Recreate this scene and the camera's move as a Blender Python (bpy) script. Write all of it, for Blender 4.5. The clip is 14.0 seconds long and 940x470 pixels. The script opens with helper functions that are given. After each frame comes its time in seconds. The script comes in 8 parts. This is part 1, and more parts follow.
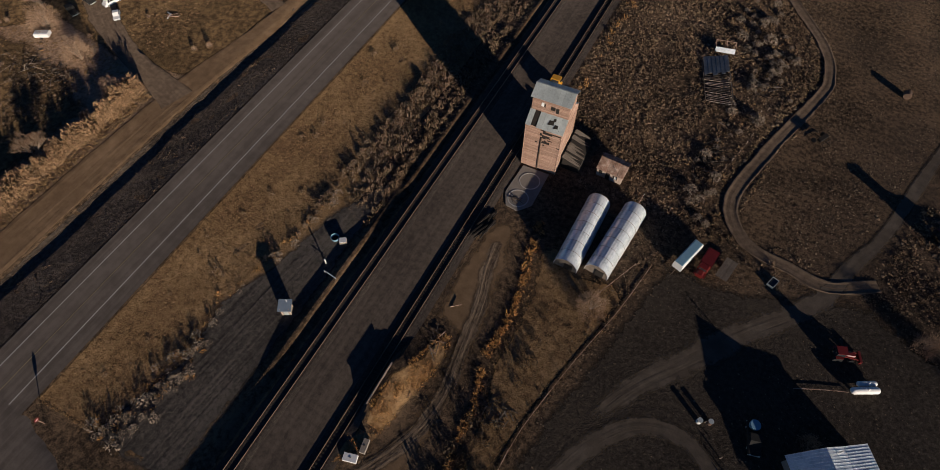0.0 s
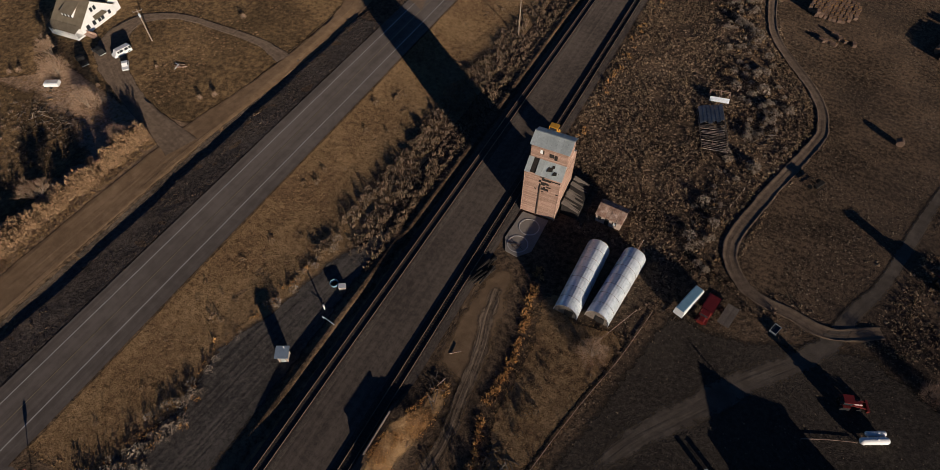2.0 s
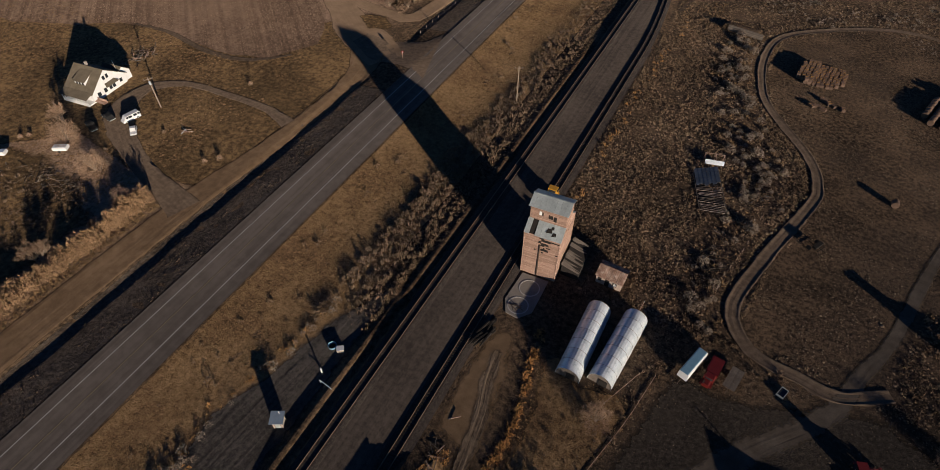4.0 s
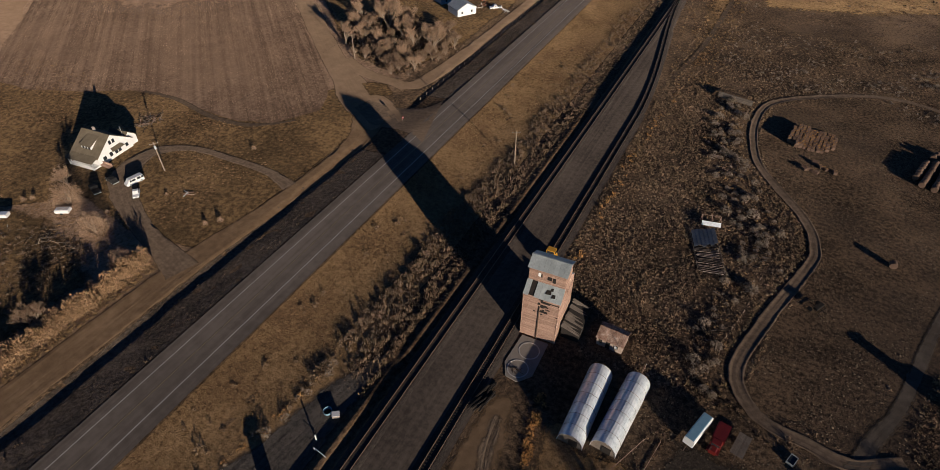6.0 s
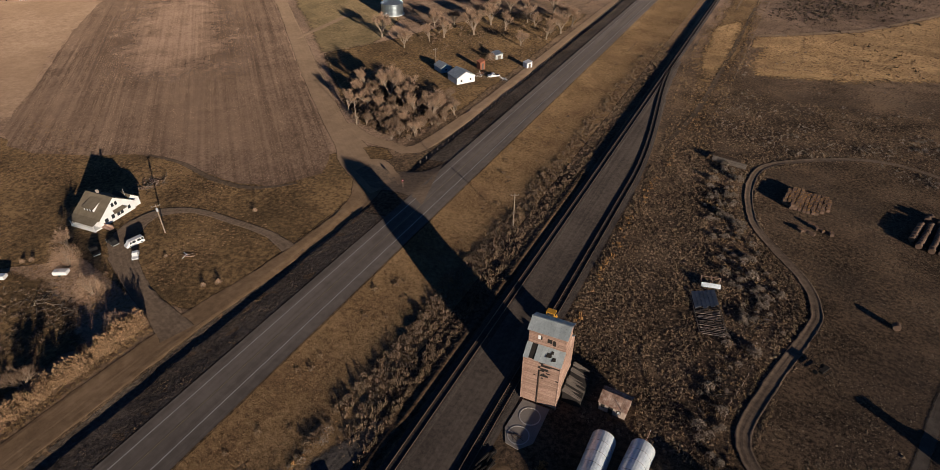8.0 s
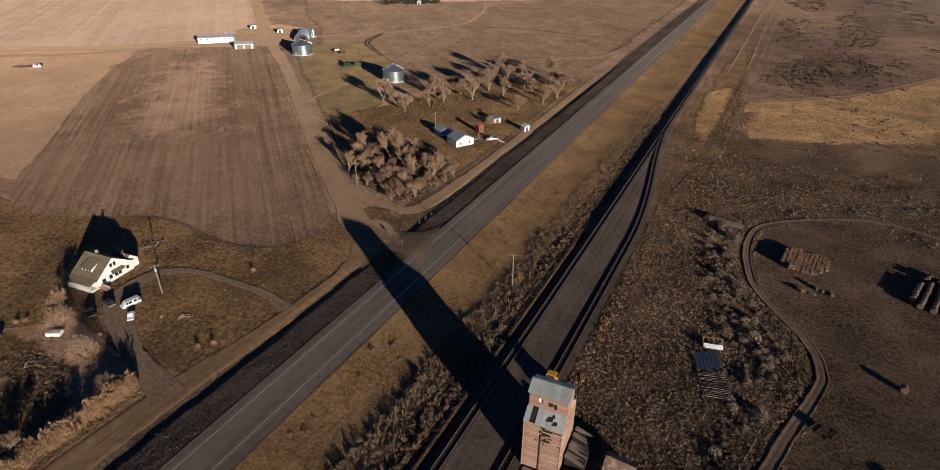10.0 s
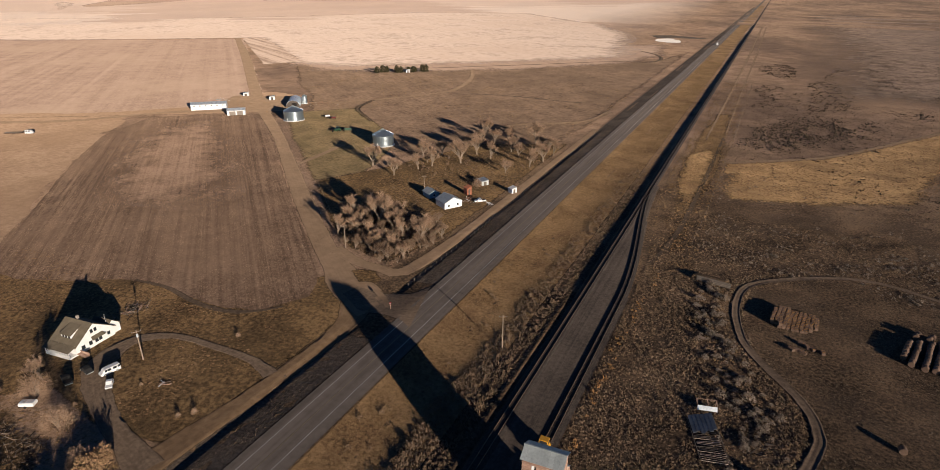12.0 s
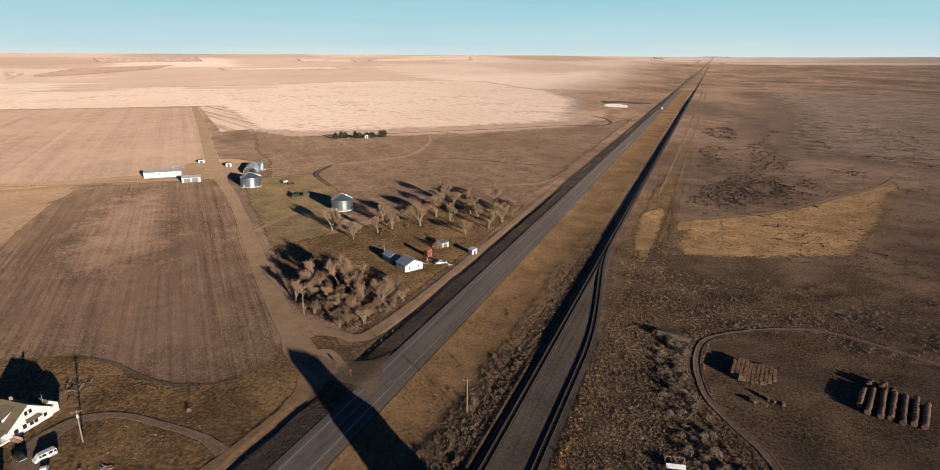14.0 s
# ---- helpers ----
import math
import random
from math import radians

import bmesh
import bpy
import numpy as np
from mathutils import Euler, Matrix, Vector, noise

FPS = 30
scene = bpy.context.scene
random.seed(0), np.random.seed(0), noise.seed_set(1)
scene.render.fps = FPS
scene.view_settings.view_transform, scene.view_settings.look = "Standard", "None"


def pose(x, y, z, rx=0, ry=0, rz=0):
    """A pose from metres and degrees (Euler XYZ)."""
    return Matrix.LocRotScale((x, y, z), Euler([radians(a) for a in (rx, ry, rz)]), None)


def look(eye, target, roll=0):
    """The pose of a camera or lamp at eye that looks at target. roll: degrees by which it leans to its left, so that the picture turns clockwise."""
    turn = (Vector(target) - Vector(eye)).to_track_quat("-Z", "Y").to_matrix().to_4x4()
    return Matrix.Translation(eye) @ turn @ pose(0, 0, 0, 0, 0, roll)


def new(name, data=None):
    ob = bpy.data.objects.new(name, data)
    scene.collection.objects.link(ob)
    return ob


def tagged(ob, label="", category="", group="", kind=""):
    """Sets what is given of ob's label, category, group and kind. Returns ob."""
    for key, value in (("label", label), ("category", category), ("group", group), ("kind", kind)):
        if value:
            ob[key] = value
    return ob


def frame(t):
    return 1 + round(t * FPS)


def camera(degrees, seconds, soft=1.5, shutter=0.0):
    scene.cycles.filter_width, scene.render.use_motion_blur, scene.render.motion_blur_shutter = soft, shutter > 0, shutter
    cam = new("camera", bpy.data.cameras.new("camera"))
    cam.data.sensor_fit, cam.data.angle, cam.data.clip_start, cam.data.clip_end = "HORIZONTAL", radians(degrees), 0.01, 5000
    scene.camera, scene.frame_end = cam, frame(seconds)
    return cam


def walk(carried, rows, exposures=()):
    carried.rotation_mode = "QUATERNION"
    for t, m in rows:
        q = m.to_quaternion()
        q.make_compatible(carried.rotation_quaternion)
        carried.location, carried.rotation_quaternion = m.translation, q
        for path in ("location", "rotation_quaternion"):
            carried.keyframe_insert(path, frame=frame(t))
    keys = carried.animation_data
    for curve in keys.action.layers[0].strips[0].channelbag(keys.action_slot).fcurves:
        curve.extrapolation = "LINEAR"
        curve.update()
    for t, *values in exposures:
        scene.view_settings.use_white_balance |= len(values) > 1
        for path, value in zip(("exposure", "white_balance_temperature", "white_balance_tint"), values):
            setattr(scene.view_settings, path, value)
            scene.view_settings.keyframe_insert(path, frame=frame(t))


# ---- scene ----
# camera: a drone hovering 95 m over the rail yard, tilting slowly upwards
cam = camera(77.91, 14.0, soft=0.6)
PATH = [
    (0.0, 32.158, -0.190, 27.632),
    (0.5, 32.805, -0.226, 27.669),
    (1.0, 33.770, -0.229, 27.682),
    (1.5, 35.155, -0.247, 27.663),
    (2.0, 36.661, -0.238, 27.649),
    (2.5, 38.199, -0.157, 27.544),
    (3.0, 39.682, -0.163, 27.557),
    (5.5, 47.232, -0.212, 27.481),
    (6.0, 48.731, -0.215, 27.435),
    (6.5, 50.238, -0.207, 27.417),
    (7.0, 51.753, -0.243, 27.415),
    (7.5, 53.278, -0.234, 27.360),
    (8.0, 54.798, -0.254, 27.339),
    (10.5, 62.211, -0.330, 27.161),
    (11.0, 63.735, -0.390, 27.032),
    (11.5, 65.246, -0.384, 26.698),
    (12.0, 66.761, -0.360, 26.039),
    (12.5, 68.290, -0.319, 25.105),
    (13.0, 69.795, -0.317, 24.065),
    (13.5, 71.320, -0.279, 22.980),
    (14.0, 72.847, -0.274, 21.897),
]
walk(cam, [(t, pose(0, 0, 95, *r)) for t, *r in PATH], exposures=[(0.0, 0.16), (6.5, 0.2), (11.0, 0.29), (12.5, 0.33), (14.0, 0.4)])

# world and sun: low evening sun from behind the camera's right shoulder
SUN_EL = radians(9.6)
SUN_AZ = Vector((0.835, -0.55)).normalized()          # ground direction towards the sun
world = bpy.data.worlds.new("world")
scene.world = world
world.use_nodes = True
wn = world.node_tree.nodes
sky = wn.new("ShaderNodeTexSky")
sky.sky_type = "NISHITA"
sky.sun_disc = False
sky.sun_elevation = SUN_EL
sky.sun_rotation = math.atan2(SUN_AZ.x, SUN_AZ.y)
sky.altitude = 1200
sky.air_density, sky.dust_density, sky.ozone_density = 0.62, 0.0, 6.0
wn["Background"].inputs["Strength"].default_value = 0.05
world.node_tree.links.new(sky.outputs["Color"], wn["Background"].inputs["Color"])
lamp = bpy.data.lights.new("sun", "SUN")
lamp.energy, lamp.angle, lamp.color = 5.0, radians(0.5), (1.0, 0.85, 0.70)
sun = new("sun", lamp)
sun.matrix_world = look((SUN_AZ.x * 300, SUN_AZ.y * 300, 300 * math.tan(SUN_EL)), (0, 0, 0))

# ---------------------------------------------------------------- materials


def nodes_of(name):
    m = bpy.data.materials.new(name)
    m.use_nodes = True
    t = m.node_tree
    return m, t, t.nodes["Principled BSDF"]


def ramp_of(t, fac, cols):
    r = t.nodes.new("ShaderNodeValToRGB")
    els = r.color_ramp.elements
    while len(els) < len(cols):
        els.new(0.5)
    for i, c in enumerate(cols):
        pos, col = c if isinstance(c[1], tuple) else (0.3 + 0.4 * i / max(1, len(cols) - 1), c)
        els[i].position, els[i].color = pos, (*col, 1)
    t.links.new(fac, r.inputs["Fac"])
    return r.outputs["Color"]


def noise_of(t, vec, scale, detail=5.0, rough=0.6):
    n = t.nodes.new("ShaderNodeTexNoise")
    n.inputs["Scale"].default_value, n.inputs["Detail"].default_value = scale, detail
    n.inputs["Roughness"].default_value = rough
    t.links.new(vec, n.inputs["Vector"])
    return n.outputs["Fac"]


def blend(t, fac, a, b, mode="MIX"):
    m = t.nodes.new("ShaderNodeMix")
    m.data_type, m.blend_type = "RGBA", mode
    for sock, v in ((m.inputs["Factor"], fac), (m.inputs["A"], a), (m.inputs["B"], b)):
        if isinstance(v, (int, float)):
            sock.default_value = v
        elif isinstance(v, tuple):
            sock.default_value = (*v, 1)
        else:
            t.links.new(v, sock)
    return m.outputs["Result"]


def calc(t, op, a, b=0.0, c=0.0):
    m = t.nodes.new("ShaderNodeMath")
    m.operation = op
    for sock, v in zip(m.inputs, (a, b, c)):
        if isinstance(v, (int, float)):
            sock.default_value = v
        else:
            t.links.new(v, sock)
    return m.outputs[0]


def mapping(t, rz=0.0, scale=(1, 1, 1)):
    c = t.nodes.new("ShaderNodeTexCoord")
    m = t.nodes.new("ShaderNodeMapping")
    m.vector_type = "TEXTURE"                              # turned first, then stretched
    m.inputs["Rotation"].default_value = (0, 0, radians(rz))
    m.inputs["Scale"].default_value = [1 / s for s in scale]
    t.links.new(c.outputs["Object"], m.inputs["Vector"])
    return m.outputs["Vector"]


def bump_of(t, b, height, strength, dist):
    n = t.nodes.new("ShaderNodeBump")
    n.inputs["Strength"].default_value, n.inputs["Distance"].default_value = strength, dist
    t.links.new(height, n.inputs["Height"])
    t.links.new(n.outputs["Normal"], b.inputs["Normal"])


def mat(name, cols, big=0.5, fine=8.0, rough=0.85, metal=0.0, bump=0.3, dist=0.02, rz=0.0, stretch=(1, 1, 1), vary=0.0, island=0.0):
    """A weathered surface: large stains and fine grain through one ramp of colours."""
    m, t, b = nodes_of(name)
    v = mapping(t, rz, stretch)
    n1, n2 = noise_of(t, v, big, 4), noise_of(t, v, fine, 6, 0.7)
    f = calc(t, "ADD", calc(t, "MULTIPLY", n1, 0.55), calc(t, "MULTIPLY", n2, 0.45))
    col = ramp_of(t, f, cols)
    if vary:
        o = t.nodes.new("ShaderNodeObjectInfo")
        k = calc(t, "MULTIPLY_ADD", o.outputs["Random"], 2 * vary, 1 - vary)
        col = blend(t, 1.0, col, blend(t, 0.0, k, k), "MULTIPLY")
    if island:
        g = t.nodes.new("ShaderNodeNewGeometry")
        k = calc(t, "MULTIPLY_ADD", g.outputs["Random Per Island"], 2 * island, 1 - island)
        col = blend(t, 1.0, col, blend(t, 0.0, k, k), "MULTIPLY")
    t.links.new(col, b.inputs["Base Color"])
    b.inputs["Roughness"].default_value, b.inputs["Metallic"].default_value = rough, metal
    if rough > 0.75:
        b.inputs["Specular IOR Level"].default_value = 0.2
        b.inputs["Diffuse Roughness"].default_value = 0.8
    if bump:
        bump_of(t, b, n2, bump, dist)
    return m


def land(name, cols, patch=None, patch_scale=0.03, big=0.05, mid=0.6, fine=4.0, bump=0.6, dist=0.25, rows=None, far=0.0, streak=0.0, soft=False, gain=1.35):
    """Open ground: broad patches, clumps and fine grain. rows: (turn, spacing, strength) of drilled or mown lines."""
    m, t, b = nodes_of(name)
    v = mapping(t)
    n0, n1, n2 = noise_of(t, v, big, 6, 0.68), noise_of(t, v, mid, 6, 0.65), noise_of(t, v, fine, 5, 0.7)
    f = calc(t, "ADD", calc(t, "MULTIPLY", n0, 0.32), calc(t, "ADD", calc(t, "MULTIPLY", n1, 0.4), calc(t, "MULTIPLY", n2, 0.28)))
    f = calc(t, "MULTIPLY_ADD", f, gain, 0.485 * (1 - gain))
    h = calc(t, "ADD", n1, calc(t, "MULTIPLY", n2, 0.5))
    if rows:
        turn, gap, amount = rows
        s = mapping(t, turn, (1 / gap, 0.012 / gap, 1))
        stripes = noise_of(t, s, 1.0, 3, 0.6)
        f = calc(t, "ADD", f, calc(t, "MULTIPLY", calc(t, "SUBTRACT", stripes, 0.5), amount))
        h = calc(t, "ADD", h, stripes)
    if streak:
        c = t.nodes.new("ShaderNodeTexCoord")
        q = t.nodes.new("ShaderNodeMapping")
        q.inputs["Scale"].default_value = (1.1, 0.03, 1)
        t.links.new(c.outputs["UV"], q.inputs["Vector"])
        ruts = noise_of(t, q.outputs["Vector"], 1.6, 4, 0.6)
        f = calc(t, "ADD", f, calc(t, "MULTIPLY", calc(t, "SUBTRACT", ruts, 0.5), streak))
        h = calc(t, "ADD", h, calc(t, "MULTIPLY", ruts, 2.0))
    col = ramp_of(t, f, cols)
    if patch:
        p = ramp_of(t, noise_of(t, v, patch_scale, 6, 0.62), [(0.46, (0, 0, 0)), (0.62, (1, 1, 1))])
        col = blend(t, p, col, blend(t, 0.5, col, patch))
    if far:
        broad = ramp_of(t, noise_of(t, mapping(t, 20, (1, 0.5, 1)), 0.006, 5, 0.6), [(0.38, (0.72, 0.70, 0.72)), (0.62, (1.35, 1.30, 1.25))])
        col = blend(t, 1.0, col, broad, "MULTIPLY")
        # paler open land beyond the near prairie, distance haze put into its colour too
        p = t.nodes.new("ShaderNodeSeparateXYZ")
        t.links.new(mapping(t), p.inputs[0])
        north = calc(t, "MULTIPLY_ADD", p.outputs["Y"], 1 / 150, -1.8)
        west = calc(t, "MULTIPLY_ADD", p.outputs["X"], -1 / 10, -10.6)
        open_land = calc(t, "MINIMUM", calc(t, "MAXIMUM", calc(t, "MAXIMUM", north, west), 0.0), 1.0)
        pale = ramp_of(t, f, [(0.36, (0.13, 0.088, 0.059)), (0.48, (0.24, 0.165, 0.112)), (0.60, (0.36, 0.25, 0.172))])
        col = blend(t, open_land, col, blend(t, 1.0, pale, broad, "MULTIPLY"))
        # far parcels of crop land, laid out along the section lines, lightened for haze
        s = mapping(t, 47.8, (1 / 620, 1 / 950, 1))
        fl = t.nodes.new("ShaderNodeVectorMath")
        fl.operation = "FLOOR"
        bend = t.nodes.new("ShaderNodeTexNoise")
        bend.inputs["Scale"].default_value, bend.inputs["Detail"].default_value = 1.3, 3
        t.links.new(s, bend.inputs["Vector"])
        shift = t.nodes.new("ShaderNodeVectorMath")
        shift.operation = "ADD"
        t.links.new(s, shift.inputs[0])
        t.links.new(bend.outputs["Color"], shift.inputs[1])
        t.links.new(shift.outputs[0], fl.inputs[0])
        w = t.nodes.new("ShaderNodeTexWhiteNoise")
        w.noise_dimensions = "2D"
        t.links.new(fl.outputs[0], w.inputs["Vector"])
        parcel = ramp_of(t, w.outputs["Value"], [(0.0, (0.36, 0.262, 0.205)), (0.25, (0.45, 0.335, 0.27)), (0.6, (0.51, 0.39, 0.32)), (0.82, (0.57, 0.445, 0.37)), (0.93, (0.66, 0.54, 0.455))])
        parcel = blend(t, 0.2, parcel, col)
        x = t.nodes.new("ShaderNodeSeparateXYZ")
        t.links.new(mapping(t), x.inputs[0])
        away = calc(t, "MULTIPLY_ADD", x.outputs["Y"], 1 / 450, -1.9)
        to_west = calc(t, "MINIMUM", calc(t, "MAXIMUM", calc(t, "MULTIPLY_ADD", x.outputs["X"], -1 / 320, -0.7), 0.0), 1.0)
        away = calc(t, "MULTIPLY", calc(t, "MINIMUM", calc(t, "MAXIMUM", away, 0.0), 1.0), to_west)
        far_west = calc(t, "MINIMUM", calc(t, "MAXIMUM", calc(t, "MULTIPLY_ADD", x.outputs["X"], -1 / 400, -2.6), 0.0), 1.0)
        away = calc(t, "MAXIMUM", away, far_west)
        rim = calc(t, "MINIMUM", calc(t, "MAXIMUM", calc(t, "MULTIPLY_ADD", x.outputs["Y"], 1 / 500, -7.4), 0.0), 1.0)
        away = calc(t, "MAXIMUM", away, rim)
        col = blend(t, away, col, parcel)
    t.links.new(col, b.inputs["Base Color"])
    b.inputs["Roughness"].default_value, b.inputs["Diffuse Roughness"].default_value = 0.95, 1.0
    b.inputs["Specular IOR Level"].default_value = 0.1
    bump_of(t, b, h, bump, dist)
    if soft:
        # the surface thins out raggedly towards its border
        a = t.nodes.new("ShaderNodeAttribute")
        a.attribute_name = "edge"
        s1, s2, sharp = (0.05, 0.008, 1.5) if soft == "wide" else (0.35, 0.03, 3.0)
        n = calc(t, "ADD", calc(t, "MULTIPLY", noise_of(t, v, s1, 6, 0.7), 0.7), calc(t, "MULTIPLY", noise_of(t, v, s2, 4), 0.5))
        k = calc(t, "MULTIPLY", calc(t, "ADD", a.outputs["Fac"], calc(t, "MULTIPLY_ADD", n, 1.5, -1.2)), sharp)
        k = calc(t, "MINIMUM", calc(t, "MAXIMUM", k, 0.0), 1.0)
        t.links.new(k, b.inputs["Alpha"])
    return m


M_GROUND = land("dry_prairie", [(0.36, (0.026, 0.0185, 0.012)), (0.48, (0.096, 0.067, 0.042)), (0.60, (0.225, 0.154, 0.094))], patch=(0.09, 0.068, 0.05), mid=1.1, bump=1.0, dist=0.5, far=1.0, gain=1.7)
M_GRASS = land("golden_grass", [(0.33, (0.085, 0.051, 0.025)), (0.48, (0.235, 0.147, 0.073)), (0.64, (0.38, 0.246, 0.126))], patch=(0.13, 0.075, 0.042), patch_scale=0.06, mid=1.0, bump=1.0, dist=0.4, soft=True, gain=1.7)
M_TAN = land("bare_tan_field", [(0.30, (0.22, 0.145, 0.092)), (0.48, (0.31, 0.208, 0.135)), (0.66, (0.40, 0.275, 0.183))], patch=(0.25, 0.162, 0.10), patch_scale=0.01, mid=0.4, bump=0.6, dist=0.2, soft=True)
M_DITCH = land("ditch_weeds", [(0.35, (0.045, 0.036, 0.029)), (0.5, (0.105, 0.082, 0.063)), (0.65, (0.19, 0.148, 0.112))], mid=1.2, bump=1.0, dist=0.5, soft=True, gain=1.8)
M_YARD = land("yard_ballast", [(0.38, (0.062, 0.05, 0.042)), (0.5, (0.10, 0.08, 0.066)), (0.62, (0.14, 0.112, 0.09))], mid=0.9, fine=7, bump=0.5, dist=0.06, rows=(0, 0.9, 0.4))
M_YARD_DIRT = land("trodden_yard_dirt", [(0.34, (0.024, 0.019, 0.015)), (0.5, (0.055, 0.044, 0.0345)), (0.66, (0.115, 0.091, 0.07))], patch=(0.05, 0.04, 0.03), patch_scale=0.05, mid=1.4, fine=5, bump=1.0, dist=0.4, soft=True, gain=1.7)
M_DIRT = land("dirt_road", [(0.3, (0.175, 0.118, 0.075)), (0.5, (0.24, 0.165, 0.107)), (0.68, (0.305, 0.213, 0.141))], mid=0.3, fine=5, bump=0.4, dist=0.06, streak=0.25, soft=True)
M_DIRT_BROWN = land("brown_dirt_road", [(0.3, (0.115, 0.074, 0.043)), (0.5, (0.185, 0.122, 0.072)), (0.68, (0.26, 0.174, 0.106))], mid=0.5, fine=5, bump=0.6, dist=0.08, streak=0.24, soft=True)
M_DIRT_DARK = land("dirt_track", [(0.34, (0.066, 0.047, 0.033)), (0.5, (0.105, 0.076, 0.053)), (0.64, (0.155, 0.112, 0.078))], mid=0.8, fine=5, bump=0.7, dist=0.1, streak=0.28, soft=True)
M_DIRT_MID = land("pale_dirt_track", [(0.34, (0.10, 0.072, 0.051)), (0.5, (0.16, 0.116, 0.082)), (0.64, (0.22, 0.16, 0.112))], mid=0.8, fine=5, bump=0.5, dist=0.06, streak=0.35, soft=True)
M_LANE = land("smooth_yard_lane", [(0.34, (0.072, 0.059, 0.047)), (0.5, (0.117, 0.095, 0.075)), (0.64, (0.165, 0.135, 0.106))], patch=(0.08, 0.06, 0.043), patch_scale=0.12, mid=0.5, fine=6, bump=0.5, dist=0.06, streak=0.12, soft=True)
M_RUTS = land("rutted_tan_dirt", [(0.32, (0.055, 0.039, 0.027)), (0.5, (0.165, 0.12, 0.083)), (0.66, (0.26, 0.19, 0.13))], mid=0.9, fine=5, bump=1.0, dist=0.25, streak=1.3, soft=True)
M_GRAVEL = land("dark_service_gravel", [(0.36, (0.048, 0.042, 0.038)), (0.5, (0.08, 0.07, 0.062)), (0.62, (0.12, 0.104, 0.09))], mid=1.6, fine=6, bump=1.0, dist=0.2, rows=(-6, 0.8, 0.5), soft=True, gain=1.6)
M_FALLOW = land("fallow_field", [(0.34, (0.115, 0.076, 0.05)), (0.48, (0.205, 0.138, 0.092)), (0.62, (0.30, 0.206, 0.138))], patch=(0.135, 0.092, 0.062), patch_scale=0.01, mid=0.4, rows=(47.8, 3.0, 0.2), bump=0.9, dist=0.4, soft=True, gain=1.5)
M_RANGE = land("grey_rangeland", [(0.34, (0.16, 0.113, 0.083)), (0.48, (0.305, 0.216, 0.158)), (0.62, (0.445, 0.32, 0.236))], patch=(0.17, 0.13, 0.10), patch_scale=0.008, mid=0.25, bump=1.0, dist=0.6, soft="wide", gain=1.5)
M_PLOUGH = land("stubble_field", [(0.32, (0.07, 0.045, 0.031)), (0.48, (0.155, 0.101, 0.068)), (0.66, (0.31, 0.21, 0.143))], patch=(0.27, 0.178, 0.118), patch_scale=0.012, mid=0.9, rows=(47.8, 1.5, 0.45), bump=1.0, dist=0.25, soft=True)
# lighter copy of the stubble: brightening with distance put into the colour
M_PLOUGH_PALE = land("stubble_paled_by_distance", [(0.32, (0.15, 0.097, 0.066)), (0.48, (0.285, 0.187, 0.127)), (0.66, (0.44, 0.296, 0.205))], mid=0.9, rows=(47.8, 1.6, 0.4), bump=1.0, dist=0.25, soft="wide")
M_PLOUGH2 = land("stubble_field_pale", [(0.30, (0.215, 0.145, 0.106)), (0.48, (0.315, 0.22, 0.164)), (0.66, (0.42, 0.30, 0.228))], patch=(0.40, 0.29, 0.212), patch_scale=0.008, mid=0.5, rows=(47.8, 9.0, 0.36), bump=0.6, soft=True)
M_SWATHE = land("swathed_stubble", [(0.34, (0.24, 0.17, 0.127)), (0.48, (0.37, 0.275, 0.212)), (0.62, (0.48, 0.365, 0.29))], mid=0.3, rows=(60, 11.0, 1.7), bump=0.6, soft=True)
M_WHEAT = land("pale_stubble", [(0.34, (0.42, 0.32, 0.25)), (0.48, (0.52, 0.405, 0.33)), (0.62, (0.61, 0.485, 0.40))], patch=(0.41, 0.30, 0.23), patch_scale=0.004, mid=0.1, big=0.004, fine=1.0, rows=(47.8, 25, 0.12), bump=0.3, soft="wide")
M_GOLD = land("golden_slope", [(0.34, (0.19, 0.112, 0.052)), (0.48, (0.46, 0.286, 0.136)), (0.62, (0.64, 0.415, 0.205))], patch=(0.18, 0.11, 0.058), mid=0.8, bump=1.0, dist=0.4, soft=True, gain=1.6)
M_LAWN = land("thin_lawn", [(0.36, (0.09, 0.066, 0.037)), (0.48, (0.195, 0.142, 0.075)), (0.60, (0.31, 0.222, 0.118))], patch=(0.12, 0.096, 0.049), patch_scale=0.04, mid=0.6, bump=0.9, dist=0.3, soft=True)
M_YARDGRASS = land("tawny_yard_grass", [(0.35, (0.047, 0.03, 0.0155)), (0.48, (0.138, 0.088, 0.044)), (0.62, (0.30, 0.19, 0.091))], patch=(0.085, 0.058, 0.03), patch_scale=0.035, mid=0.8, bump=1.0, dist=0.4, soft=True, gain=1.6)
M_ASPHALT = land("worn_asphalt", [(0.36, (0.098, 0.082, 0.072)), (0.5, (0.126, 0.106, 0.093)), (0.62, (0.155, 0.13, 0.114))], mid=0.4, fine=9, bump=0.15, dist=0.02, rows=(0, 1.6, 0.8))
M_LINE = mat("road_paint", [(0.38, 0.35, 0.31), (0.55, 0.52, 0.47)], 1.0, 6.0, 0.7, bump=0)
M_LINE_Y = mat("faded_yellow_paint", [(0.22, 0.17, 0.10), (0.32, 0.25, 0.13)], 1.0, 6.0, 0.7, bump=0)
M_BALLAST = land("dark_ballast", [(0.38, (0.035, 0.03, 0.027)), (0.5, (0.06, 0.05, 0.044)), (0.62, (0.10, 0.085, 0.07))], mid=2.5, fine=9, bump=0.8, dist=0.08)
